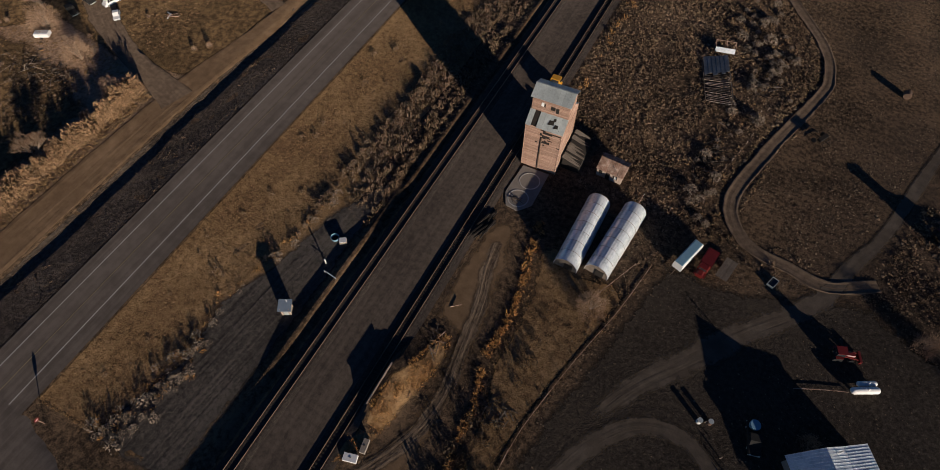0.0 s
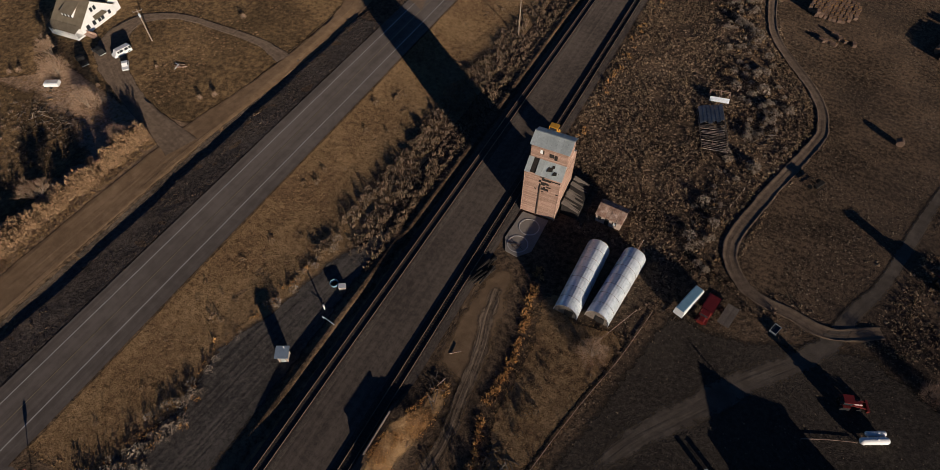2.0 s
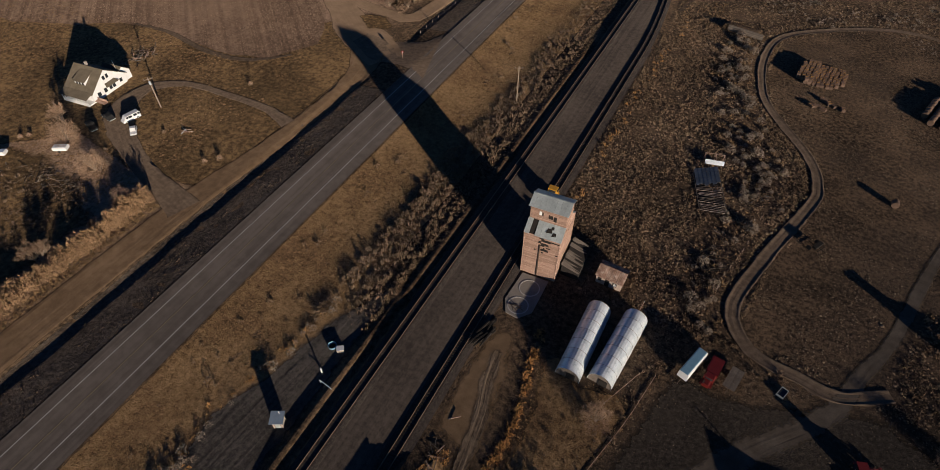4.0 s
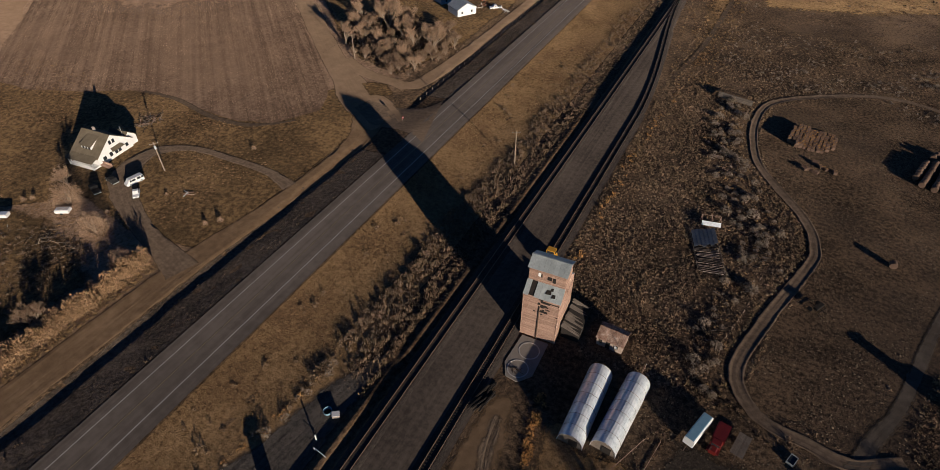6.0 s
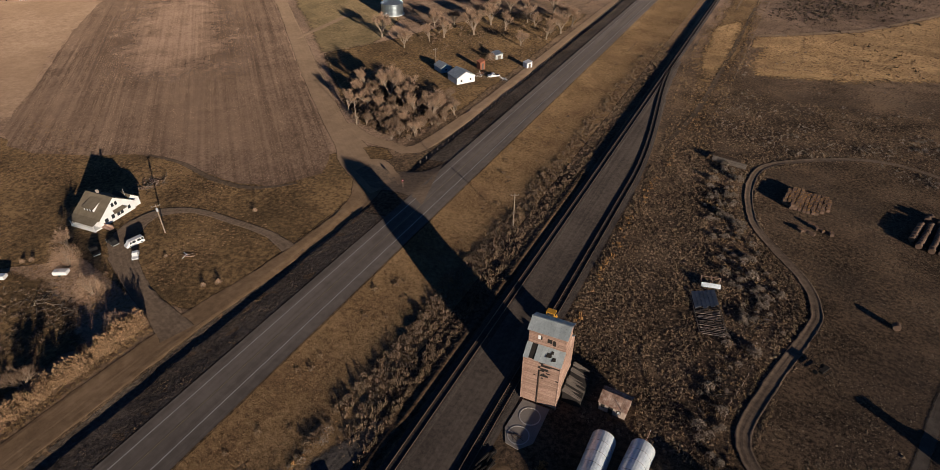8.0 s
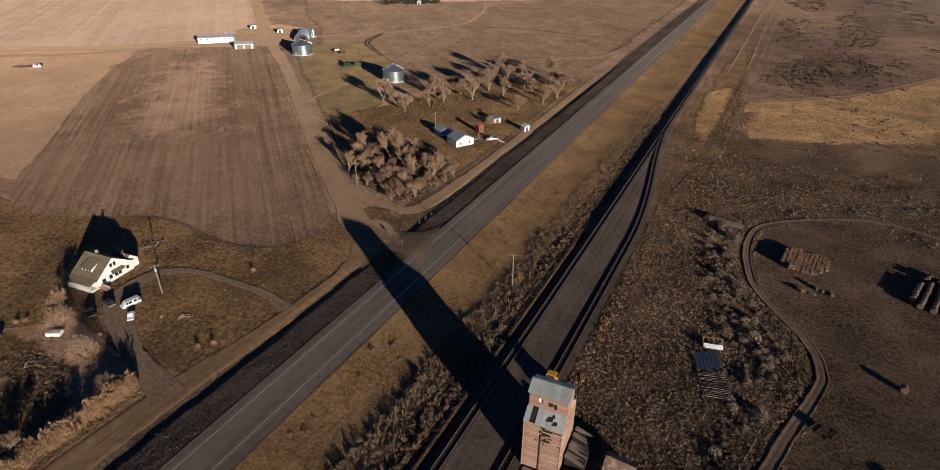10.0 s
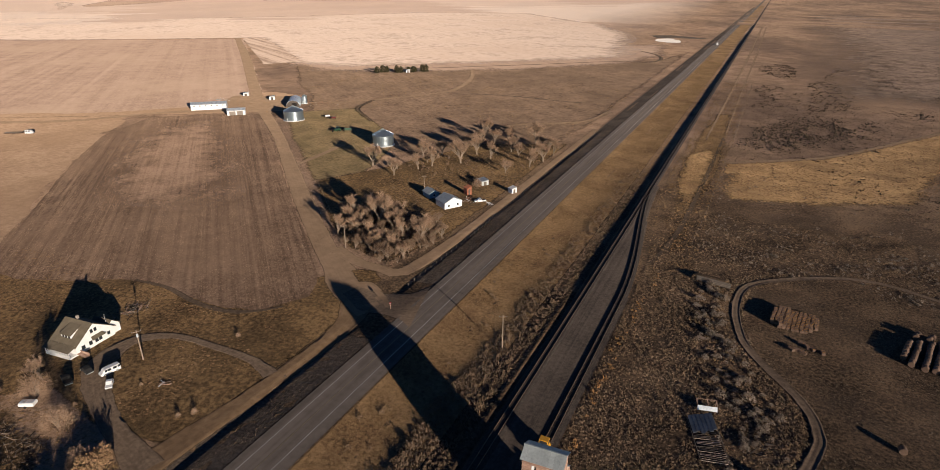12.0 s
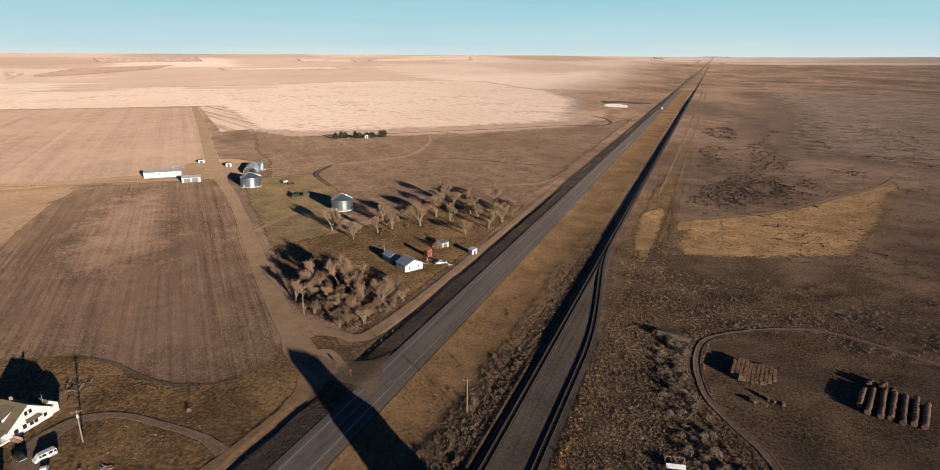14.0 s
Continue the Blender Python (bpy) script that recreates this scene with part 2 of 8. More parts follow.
M_TIE = mat("creosoted_timber", [(0.035, 0.03, 0.026), (0.085, 0.07, 0.06)], 0.7, 9, 0.9, vary=0.3)
M_RAIL = mat("rusty_rail", [(0.10, 0.065, 0.045), (0.20, 0.14, 0.10)], 0.6, 9, 0.5, metal=0.4)
M_WOOD = mat("weathered_boards", [(0.33, (0.10, 0.062, 0.045)), (0.42, (0.25, 0.152, 0.112)), (0.52, (0.36, 0.238, 0.18)), (0.62, (0.56, 0.435, 0.36))], 0.9, 7.0, 0.9, stretch=(1.2, 0.5, 2.2), vary=0.2)
M_WOOD_PALE = mat("bleached_boards", [(0.20, 0.15, 0.12), (0.40, 0.31, 0.25), (0.55, 0.46, 0.39)], 0.6, 4.0, 0.9, stretch=(2, 2, 0.5), vary=0.15)
M_WOOD_GREY = mat("grey_boards", [(0.08, 0.066, 0.056), (0.20, 0.168, 0.14)], 0.6, 4.0, 0.9, vary=0.2)
M_TIN = mat("weathered_galvanised_sheet", [(0.30, 0.33, 0.33), (0.43, 0.47, 0.46), (0.60, 0.64, 0.62)], 0.5, 3.0, 0.5, metal=0.35, bump=0.15, vary=0.1)
M_TIN_WHITE = mat("whitened_steel_sheet", [(0.36, (0.42, 0.48, 0.52)), (0.46, (0.63, 0.69, 0.72)), (0.60, (0.80, 0.84, 0.86))], 0.6, 3.5, 0.32, metal=0.3, bump=0.15, vary=0.09)
M_BIN = mat("galvanised_corrugated_steel", [(0.36, 0.43, 0.47), (0.50, 0.57, 0.60)], 0.4, 3.0, 0.30, metal=0.85, bump=0.1)
M_WHITE = mat("white_paint", [(0.66, 0.66, 0.65), (0.82, 0.82, 0.80)], 0.6, 5.0, 0.6, bump=0.1)
M_SHINGLE = mat("brown_shingles", [(0.075, 0.063, 0.045), (0.15, 0.124, 0.09)], 0.5, 6.0, 0.9, vary=0.1)
M_GLASS = mat("dark_window_glass", [(0.02, 0.025, 0.03), (0.03, 0.035, 0.04)], 0.5, 3, 0.08, bump=0)
M_SLATE = mat("dull_grey_roof_sheet", [(0.085, 0.09, 0.092), (0.16, 0.168, 0.168), (0.26, 0.265, 0.26)], 0.5, 3, 0.7)
# dark timber; also paints the dim inside of holes, doorways and window openings
M_DARK = mat("dark_timber_and_openings", [(0.015, 0.013, 0.012), (0.035, 0.03, 0.026)], 0.6, 5, 0.95)
M_CONCRETE = mat("old_concrete", [(0.22, 0.19, 0.16), (0.33, 0.29, 0.25)], 0.4, 4.0, 0.9)
M_ORANGE = mat("orange_machine_paint", [(0.55, 0.26, 0.02), (0.75, 0.38, 0.04)], 0.8, 5, 0.45)
M_RED = mat("faded_red_paint", [(0.085, 0.009, 0.008), (0.16, 0.015, 0.012)], 0.8, 5, 0.4)
M_GREEN = mat("green_machine_paint", [(0.015, 0.05, 0.025), (0.03, 0.085, 0.04)], 0.8, 5, 0.4)
M_BLUE = mat("pale_blue_paint_and_sky_sheen", [(0.14, 0.28, 0.38), (0.22, 0.38, 0.48)], 0.8, 5, 0.4)
M_ROOF_BLUE = mat("slate_blue_sheet", [(0.13, 0.17, 0.22), (0.22, 0.28, 0.35)], 0.8, 5, 0.5)
M_RUSTWALL = mat("rust_red_sheet", [(0.26, 0.09, 0.05), (0.40, 0.16, 0.09)], 0.6, 5, 0.8)
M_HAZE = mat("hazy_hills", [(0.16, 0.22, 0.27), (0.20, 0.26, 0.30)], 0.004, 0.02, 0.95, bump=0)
SKY0, SKY1, SKY2, SKY3 = (0.58, 0.67, 0.67), (0.46, 0.62, 0.66), (0.35, 0.57, 0.64), (0.24, 0.49, 0.59)
SKY_STRENGTH = 0.88
M_TYRE = mat("black_rubber", [(0.015, 0.015, 0.015), (0.03, 0.03, 0.03)], 1, 8, 0.85)
M_POLE = mat("grey_pole_timber", [(0.20, 0.15, 0.11), (0.34, 0.27, 0.21)], 0.6, 6, 0.9)
M_BARK = mat("pale_bark", [(0.20, 0.15, 0.11), (0.36, 0.28, 0.21)], 0.6, 5, 0.9, bump=0.2)
M_TWIG = mat("bare_twigs", [(0.24, 0.155, 0.102), (0.45, 0.305, 0.203)], 0.4, 3, 0.95, bump=0, island=0.3)
M_TWIG_DARK = mat("brown_twigs", [(0.14, 0.09, 0.06), (0.28, 0.187, 0.125)], 0.4, 3, 0.95, bump=0, island=0.35)
M_HEDGE = mat("golden_brown_twigs", [(0.19, 0.118, 0.066), (0.38, 0.242, 0.138)], 0.4, 3, 0.95, bump=0, island=0.35)
M_SAGE = mat("grey_sagebrush", [(0.15, 0.118, 0.092), (0.36, 0.29, 0.225)], 0.2, 2, 0.95, bump=0, island=0.35)
M_WEED = mat("pale_rank_weeds", [(0.13, 0.088, 0.056), (0.28, 0.195, 0.13)], 0.12, 2, 0.95, bump=0, island=0.35)
M_TUFT = mat("dry_grass_tufts", [(0.13, 0.079, 0.038), (0.44, 0.288, 0.148)], 0.06, 1.5, 0.95, bump=0, island=0.35)
M_TUFT_DARK = mat("dark_weeds", [(0.055, 0.038, 0.027), (0.17, 0.118, 0.08)], 0.12, 2, 0.95, bump=0, island=0.4)
M_LUMP = mat("tussock_grass", [(0.11, 0.076, 0.048), (0.245, 0.17, 0.105), (0.43, 0.302, 0.186)], 0.05, 5, 0.95, bump=1.0, dist=0.12, island=0.38)
M_LUMP_GOLD = mat("golden_tussock_grass", [(0.17, 0.10, 0.05), (0.26, 0.158, 0.08), (0.38, 0.24, 0.13)], 0.05, 5, 0.95, bump=1.0, dist=0.12, island=0.25)
M_LUMP_DARK = mat("grazed_tussock_grass", [(0.10, 0.074, 0.05), (0.19, 0.14, 0.092), (0.30, 0.222, 0.145)], 0.05, 5, 0.95, bump=1.0, dist=0.12, island=0.3)
M_STRAW = mat("pale_straw", [(0.24, 0.16, 0.106), (0.52, 0.354, 0.237)], 0.1, 2, 0.95, bump=0, island=0.3)
M_SAGE_DARK = mat("dark_sagebrush_and_shade", [(0.04, 0.028, 0.018), (0.12, 0.086, 0.056)], 0.2, 2, 0.95, bump=0, island=0.35)
M_RUST = mat("orange_dry_reeds", [(0.36, 0.185, 0.065), (0.60, 0.34, 0.135)], 0.2, 2, 0.95, bump=0, island=0.3)
M_BALE = mat("baled_straw", [(0.11, 0.07, 0.05), (0.23, 0.152, 0.11)], 1.0, 8, 0.95, vary=0.25)
M_PINE = mat("dark_conifer", [(0.032, 0.032, 0.016), (0.075, 0.064, 0.03)], 0.6, 4, 0.95, bump=0, island=0.3)
M_SALT = mat("pale_alkali_pan", [(0.70, 0.64, 0.58), (0.85, 0.80, 0.74)], 0.05, 1, 0.9, bump=0)

# ---------------------------------------------------------------- geometry helpers


class Geo:
    """Collects simple solids into one mesh."""

    def __init__(self):
        self.v, self.f = [], []

    def add(self, verts, faces):
        o = len(self.v)
        self.v += [tuple(p) for p in verts]
        self.f += [tuple(i + o for i in q) for q in faces]
        return self

    def box(self, x, y, z, sx, sy, sz, rz=0.0, lean=0.0):
        """A block whose base centre is (x, y, z)."""
        c, s = math.cos(radians(rz)), math.sin(radians(rz))
        p = []
        for k in (0, 1):
            for a, b in ((-1, -1), (1, -1), (1, 1), (-1, 1)):
                u, w = a * sx / 2, b * sy / 2
                p.append((x + c * u - s * w + lean * k * sz, y + s * u + c * w, z + k * sz))
        return self.add(p, [(3, 2, 1, 0), (4, 5, 6, 7), (0, 1, 5, 4), (1, 2, 6, 5), (2, 3, 7, 6), (3, 0, 4, 7)])

    def rod(self, a, b, r0, r1=None, n=8, caps=True):
        a, b = Vector(a), Vector(b)
        d = (b - a).normalized()
        u = d.orthogonal().normalized()
        w = d.cross(u)
        r1 = r0 if r1 is None else r1
        p = []
        for q, r in ((a, r0), (b, r1)):
            p += [q + (u * math.cos(2 * math.pi * i / n) + w * math.sin(2 * math.pi * i / n)) * r for i in range(n)]
        fs = [(i, (i + 1) % n, n + (i + 1) % n, n + i) for i in range(n)]
        if caps:
            fs += [tuple(range(n - 1, -1, -1)), tuple(range(n, 2 * n))]
        return self.add(p, fs)

    def sweep(self, profile, y0, y1, caps=True):
        """A profile of (x, z), run round, drawn out along y."""
        n = len(profile)
        p = [(x, y0, z) for x, z in profile] + [(x, y1, z) for x, z in profile]
        fs = [(i, n + i, n + (i + 1) % n, (i + 1) % n) for i in range(n)]
        if caps:
            fs += [tuple(range(n)), tuple(range(2 * n - 1, n - 1, -1))]
        return self.add(p, fs)

    def turn(self, rings, n=24, caps=True):
        """Rings of (radius, z) about the z axis."""
        p = [(r * math.cos(2 * math.pi * i / n), r * math.sin(2 * math.pi * i / n), z) for r, z in rings for i in range(n)]
        fs = [(k * n + i, k * n + (i + 1) % n, (k + 1) * n + (i + 1) % n, (k + 1) * n + i) for k in range(len(rings) - 1) for i in range(n)]
        if caps:
            fs += [tuple(range(n - 1, -1, -1)), tuple(range((len(rings) - 1) * n, len(rings) * n))]
        return self.add(p, fs)

    def tube(self, pts, r, n=3):
        """A thin wire through points, in one piece."""
        p, fs = [], []
        for k, q in enumerate(pts):
            d = (Vector(pts[min(k + 1, len(pts) - 1)]) - Vector(pts[max(k - 1, 0)])).normalized()
            u = d.cross(Vector((0, 0, 1))).normalized()
            w = u.cross(d)
            p += [Vector(q) + (u * math.cos(2 * math.pi * i / n) + w * math.sin(2 * math.pi * i / n)) * r for i in range(n)]
        for k in range(len(pts) - 1):
            fs += [(k * n + i, k * n + (i + 1) % n, (k + 1) * n + (i + 1) % n, (k + 1) * n + i) for i in range(n)]
        return self.add(p, fs)

    def slab(self, pts, thick):
        """A flat or sloping plate from its upper corners."""
        n = len(pts)
        a, b, c = (Vector(p) for p in pts[:3])
        d = (b - a).cross(c - a).normalized() * thick
        if d.z < 0:
            d = -d
        lo = [Vector(p) - d for p in pts]
        return self.add([*pts, *lo], [tuple(range(n)), tuple(range(2 * n - 1, n - 1, -1))] + [(i, n + i, n + (i + 1) % n, (i + 1) % n) for i in range(n)])

    def mesh(self, name, material, smooth=False):
        me = bpy.data.meshes.new(name)
        me.from_pydata(self.v, [], self.f)
        me.materials.append(material)
        if smooth:
            me.polygons.foreach_set("use_smooth", [True] * len(me.polygons))
        bm = bmesh.new()
        bm.from_mesh(me)
        bmesh.ops.recalc_face_normals(bm, faces=bm.faces)
        bm.to_mesh(me)
        bm.free()
        return me


def part(name, geo, material, parent, label="", smooth=False, m=None):
    ob = new(name, geo if isinstance(geo, bpy.types.Mesh) else geo.mesh(name, material, smooth))
    ob.parent = parent
    if m is not None:
        ob.matrix_basis = m
    if label:
        ob["label"] = label
    return ob


def thing(name, x, y, rz, label, category, group="", kind="", z=None):
    ob = new(name)
    ob.empty_display_size = 0.5
    ob.matrix_basis = pose(x, y, float(terr(x, y)) if z is None else z, 0, 0, rz)
    return tagged(ob, label, category, group, kind)


def tri_mesh(name, verts, tris, material):
    """A large triangle mesh from arrays."""
    me = bpy.data.meshes.new(name)
    verts, tris = np.asarray(verts, np.float32), np.asarray(tris, np.int32)
    me.vertices.add(len(verts))
    me.vertices.foreach_set("co", verts.ravel())
    me.loops.add(tris.size)
    me.loops.foreach_set("vertex_index", tris.ravel())
    me.polygons.add(len(tris))
    me.polygons.foreach_set("loop_start", np.arange(0, tris.size, 3, dtype=np.int32))
    me.update(calc_edges=True)
    me.materials.append(material)
    return me


# ---------------------------------------------------------------- the lie of the land
PX = np.array([-7000, -101.2, -100.2, -98.4, -96.6, -92.4, -88.4, -88.0, -75.4, -73.6, -65.3, -59.4, -48.7, -47.0, -46.2, -45.5, -44.6, -44.0, -43.3, -42.4, 7000])
PZ = np.array([-1.5, -1.5, -1.7, -1.76, -1.14, -0.64, -0.12, -0.06, -0.06, -0.3, -0.9, -1.0, -0.95, -0.9, -0.6, -0.08, -0.08, -0.6, -0.65, 0, 0])
PZ_NORTH = np.array([*PZ[:14], -0.76, -0.95, -1.0, -1.0, -0.85, 0, 0])      # without the low berm beside the track
PZ_MID = np.array([*PZ[:12], -0.75, -0.5, -0.45, -0.36, -0.06, -0.1, -0.62, 0, 0])      # a thin berm above a filled bank


def ease(a, b, x):
    t = np.clip((x - a) / (b - a), 0, 1)
    return t * t * (3 - 2 * t)


def rise(x, y):
    """The slow climb of the plain towards the horizon."""
    return 92 * np.clip((np.hypot(x, y) - 1900) / 2800, 0, 1.05) ** 1.5


def straight(x, y):
    """Where road and railway run on the climbing plain."""
    return x * (1 - 0.97 * rise(x, y) / 95)


def terr(x, y):
    """The ground's height: banks and ditches along road and railway, ramps at the crossings, a rise at the far end."""
    x, y = np.asarray(x, float), np.asarray(y, float)
    sway = 0.13 * np.sin(y * 0.29) + 0.12 * np.sin(y * 0.71 + 1) + 0.14 * np.sin(y * 0.113 + 2)
    x = x + sway * ease(-101.4, -100.2, x) * (1 - ease(-96.5, -93.5, x)) * (y < 600)
    n = np.interp(y, [8, 20, 40, 48, 56, 62], [0.6, 0, 0, 0.35, 0.5, 1])
    z = np.interp(x, PX, PZ) * (1 - n) + np.interp(x, PX, PZ_NORTH) * n
    m = ease(52, 60, y) * (1 - ease(150, 210, y))
    z = z * (1 - m) + np.interp(x, PX, PZ_MID) * m
    k = ease(118, 125, y) * (1 - ease(146, 153, y)) * ease(-103, -101, x) * (1 - ease(-89, -88, x))
    z = z * (1 - k) + np.interp(x, [-101.2, -88.0], [-1.5, -0.06]) * k
    k = ease(140, 156, y) * (1 - ease(-88.6, -87.6, x))          # north of the crossing the ditch is shallow
    deep = np.interp(x, [-150, -100.6, -99.4, -97.8, -96.2, -88.2], [-1.5, -1.5, -1.72, -1.75, -1.1, -0.2])
    flat = np.interp(x, [-150, -101, -92, -88.2], [-1.5, -1.5, -0.55, -0.2])
    far = ease(300, 460, y)
    z = z * (1 - k) + (deep * (1 - far) + flat * far) * k
    s = 1 - ease(-16, -6, y)
    z = np.where((x > -76) & (x < -41), z * (1 - s), z)
    z = z * (1 - ease(1300, 2300, y))
    # the filled loading bank beside the siding
    z = z + 1.35 * np.where(x > -26.75, 1 - ease(-25.5, -20, x), 0) * ease(13, 16.4, y) * (1 - ease(23.6, 30, y))
    return z + rise(x, y)


def mark_edge(me, values):
    """Stores how far inside its border each vertex lies, 0 to 1."""
    me.attributes.new("edge", "FLOAT", "POINT").data.foreach_set("value", np.asarray(values, np.float32))


def grid_axis(*runs):
    """Axis stations from runs of (start, stop, step)."""
    return np.unique(np.round(np.concatenate([np.arange(a, b + 1e-6, s) for a, b, s in runs]), 3))


def sheet(name, xs, ys, material, lift=0.0, rough=0.0):
    X, Y = np.meshgrid(xs, ys)
    if name != "ground":
        X = straight(X, Y)
    Z = terr(X, Y) + lift
    if rough:
        Z = Z + rough * np.array([noise.noise((a * 0.35, b * 0.35, 0)) for a, b in zip(X.ravel(), Y.ravel())]).reshape(X.shape)
    nx, ny = len(xs), len(ys)
    i = np.arange(nx * ny).reshape(ny, nx)
    a, b, c, d = i[:-1, :-1].ravel(), i[:-1, 1:].ravel(), i[1:, 1:].ravel(), i[1:, :-1].ravel()
    tris = np.concatenate([np.stack([a, b, c], 1), np.stack([a, c, d], 1)])
    me = tri_mesh(name, np.stack([X.ravel(), Y.ravel(), Z.ravel()], 1), tris, material)
    e = np.ones(X.shape)
    e[:, 0] = e[:, -1] = e[0] = e[-1] = 0
    mark_edge(me, e.ravel())
    return new(name, me)


def smooth_line(pts, step):
    """Points every few metres along a Catmull-Rom curve through pts (any number of columns)."""
    p = np.array(pts, float)
    p = np.vstack([2 * p[0] - p[1], p, 2 * p[-1] - p[-2]])
    out = []
    for i in range(1, len(p) - 2):
        n = max(1, int(np.hypot(*(p[i + 1] - p[i])[:2]) / step))
        for t in np.arange(n) / n:
            out.append(0.5 * (2 * p[i] + (p[i + 1] - p[i - 1]) * t + (2 * p[i - 1] - 5 * p[i] + 4 * p[i + 1] - p[i + 2]) * t * t
                              + (3 * p[i] - p[i - 1] - 3 * p[i + 1] + p[i + 2]) * t ** 3))
    return np.array(out + [p[-2]])


TRACKS = []


def ribbon(name, pts, material, lift=0.05, step=3.0, ragged=0.4, bank=0.0, seed=1, faded=False):
    """A road or track along a curve of (x, y, width), draped over the ground, with ragged edges, two ruts and low banks."""
    across = 10
    shape = np.array([0, 1.0, 0.25, -0.1, 0.0, 0.12, 0.0, -0.1, 0.25, 1.0, 0]) * bank
    c = smooth_line(pts, step)
    TRACKS.append(c)
    rng = np.random.default_rng(seed)
    d = np.gradient(c[:, :2], axis=0)
    d /= np.linalg.norm(d, axis=1)[:, None]
    nrm = np.stack([-d[:, 1], d[:, 0]], 1)
    rows = []
    for k in range(across + 1):
        u = k / across - 0.5
        w = c[:, 2] * u
        if k in (0, across):
            w = w + rng.normal(0, ragged, len(c)) * (1 if k else -1)
        rows.append(c[:, :2] + nrm * w[:, None])
    P = np.stack(rows, 1)
    Z = terr(P[..., 0], P[..., 1]) + lift + shape[None, :] * rng.uniform(0.85, 1.15, (len(c), 1))
    Z[:, 0] -= lift + 0.02
    Z[:, -1] -= lift + 0.02
    n, m = P.shape[:2]
    i = np.arange(n * m).reshape(n, m)
    a, b, e, f = i[:-1, :-1].ravel(), i[:-1, 1:].ravel(), i[1:, 1:].ravel(), i[1:, :-1].ravel()
    tris = np.concatenate([np.stack([a, b, e], 1), np.stack([a, e, f], 1)])[:, ::-1]
    me = tri_mesh(name, np.concatenate([P.reshape(-1, 2), Z.reshape(-1, 1)], 1), tris, material)
    run = np.concatenate([[0], np.cumsum(np.linalg.norm(np.diff(c[:, :2], axis=0), axis=1))])
    uv = np.stack([(c[:, 2:3] * (np.arange(across + 1) / across - 0.5)[None, :]), np.repeat(run[:, None], across + 1, 1)], -1).reshape(-1, 2)
    e = np.ones((n, m))
    e[:, 0] = e[:, -1] = 0
    e[:, 1] = e[:, -2] = 0.8
    if faded:
        e[:] = np.array([-0.3, 0.05, 0.35, 0.65, 0.9, 1, 0.9, 0.65, 0.35, 0.05, -0.3])
        e[:4] *= np.array([0, 0.3, 0.6, 0.8])[:, None]
        e[-4:] *= np.array([0.8, 0.6, 0.3, 0])[:, None]
        e = e - 0.1
    mark_edge(me, e.ravel())
    me.uv_layers.new(name="along").data.foreach_set("uv", uv[tris.ravel()].astype(np.float32).ravel())
    return new(name, me)


def area(name, pts, material, lift=0.04, step=6.0, ragged=0.8, seed=1, fade=6.0):
    """A field from its corners: ragged outline, flat ground."""
    rng = np.random.default_rng(seed)
    p = np.array(pts + [pts[0]], float)
    out = []
    for a, b in zip(p[:-1], p[1:]):
        n = max(1, int(np.hypot(*(b - a)) / step))
        for t in np.arange(n) / n:
            out.append(a + (b - a) * t + rng.normal(0, ragged, 2))
    bm = bmesh.new()
    vs = [bm.verts.new((x, y, 0)) for x, y in out]
    face = bm.faces.new(vs)
    if face.normal.z < 0:
        face.normal_flip()
    bmesh.ops.inset_region(bm, faces=bm.faces[:], thickness=fade, use_even_offset=False, use_boundary=True)
    bmesh.ops.triangulate(bm, faces=bm.faces[:])
    inner = [0.0 if v.is_boundary else 1.0 for v in bm.verts]
    for v in bm.verts:
        v.co.z = float(terr(v.co.x, v.co.y)) + lift
    me = bpy.data.meshes.new(name)
    bm.normal_update()
    if sum(f.normal.z for f in bm.faces) < 0:
        bmesh.ops.reverse_faces(bm, faces=bm.faces[:])
    bm.to_mesh(me)
    bm.free()
    mark_edge(me, inner)
    me.materials.append(material)
    return new(name, me)


def field(name, pts, material, lift, cell, fade):
    """A field on a grid, thinning out over fade(x, y) metres inside its outline."""
    p = np.array(pts, float)
    lo, hi = p.min(0) - cell, p.max(0) + cell
    X, Y = np.meshgrid(np.arange(lo[0], hi[0] + cell, cell), np.arange(lo[1], hi[1] + cell, cell))
    x, y = X.ravel(), Y.ravel()
    far = np.full(len(x), 1e9)
    for a, b in zip(p, np.roll(p, -1, 0)):
        s = np.clip(((x - a[0]) * (b[0] - a[0]) + (y - a[1]) * (b[1] - a[1])) / max(1e-9, ((b - a) ** 2).sum()), 0, 1)
        far = np.minimum(far, np.hypot(x - a[0] - s * (b[0] - a[0]), y - a[1] - s * (b[1] - a[1])))
    far = np.where(inside(x, y, pts), far, -far)
    e = np.clip(far / fade(x, y), -1, 1)
    ny, nx = X.shape
    k = np.arange(nx * ny).reshape(ny, nx)
    q = np.stack([k[:-1, :-1].ravel(), k[:-1, 1:].ravel(), k[1:, 1:].ravel(), k[1:, :-1].ravel()], 1)
    q = q[(e[q] > 0).any(1)]
    me = tri_mesh(name, np.stack([x, y, terr(x, y) + lift], 1), np.concatenate([q[:, [0, 1, 2]], q[:, [0, 2, 3]]]), material)
    mark_edge(me, e)
    return new(name, me)


def inside(x, y, poly):
    """Which points lie in a polygon."""
    hit = np.zeros(len(x), bool)
    p = np.array(poly, float)
    for (x0, y0), (x1, y1) in zip(p, np.roll(p, -1, 0)):
        cross = (y0 > y) != (y1 > y)
        hit ^= cross & (x < (x1 - x0) * (y - y0) / (y1 - y0 + 1e-12) + x0)
    return hit


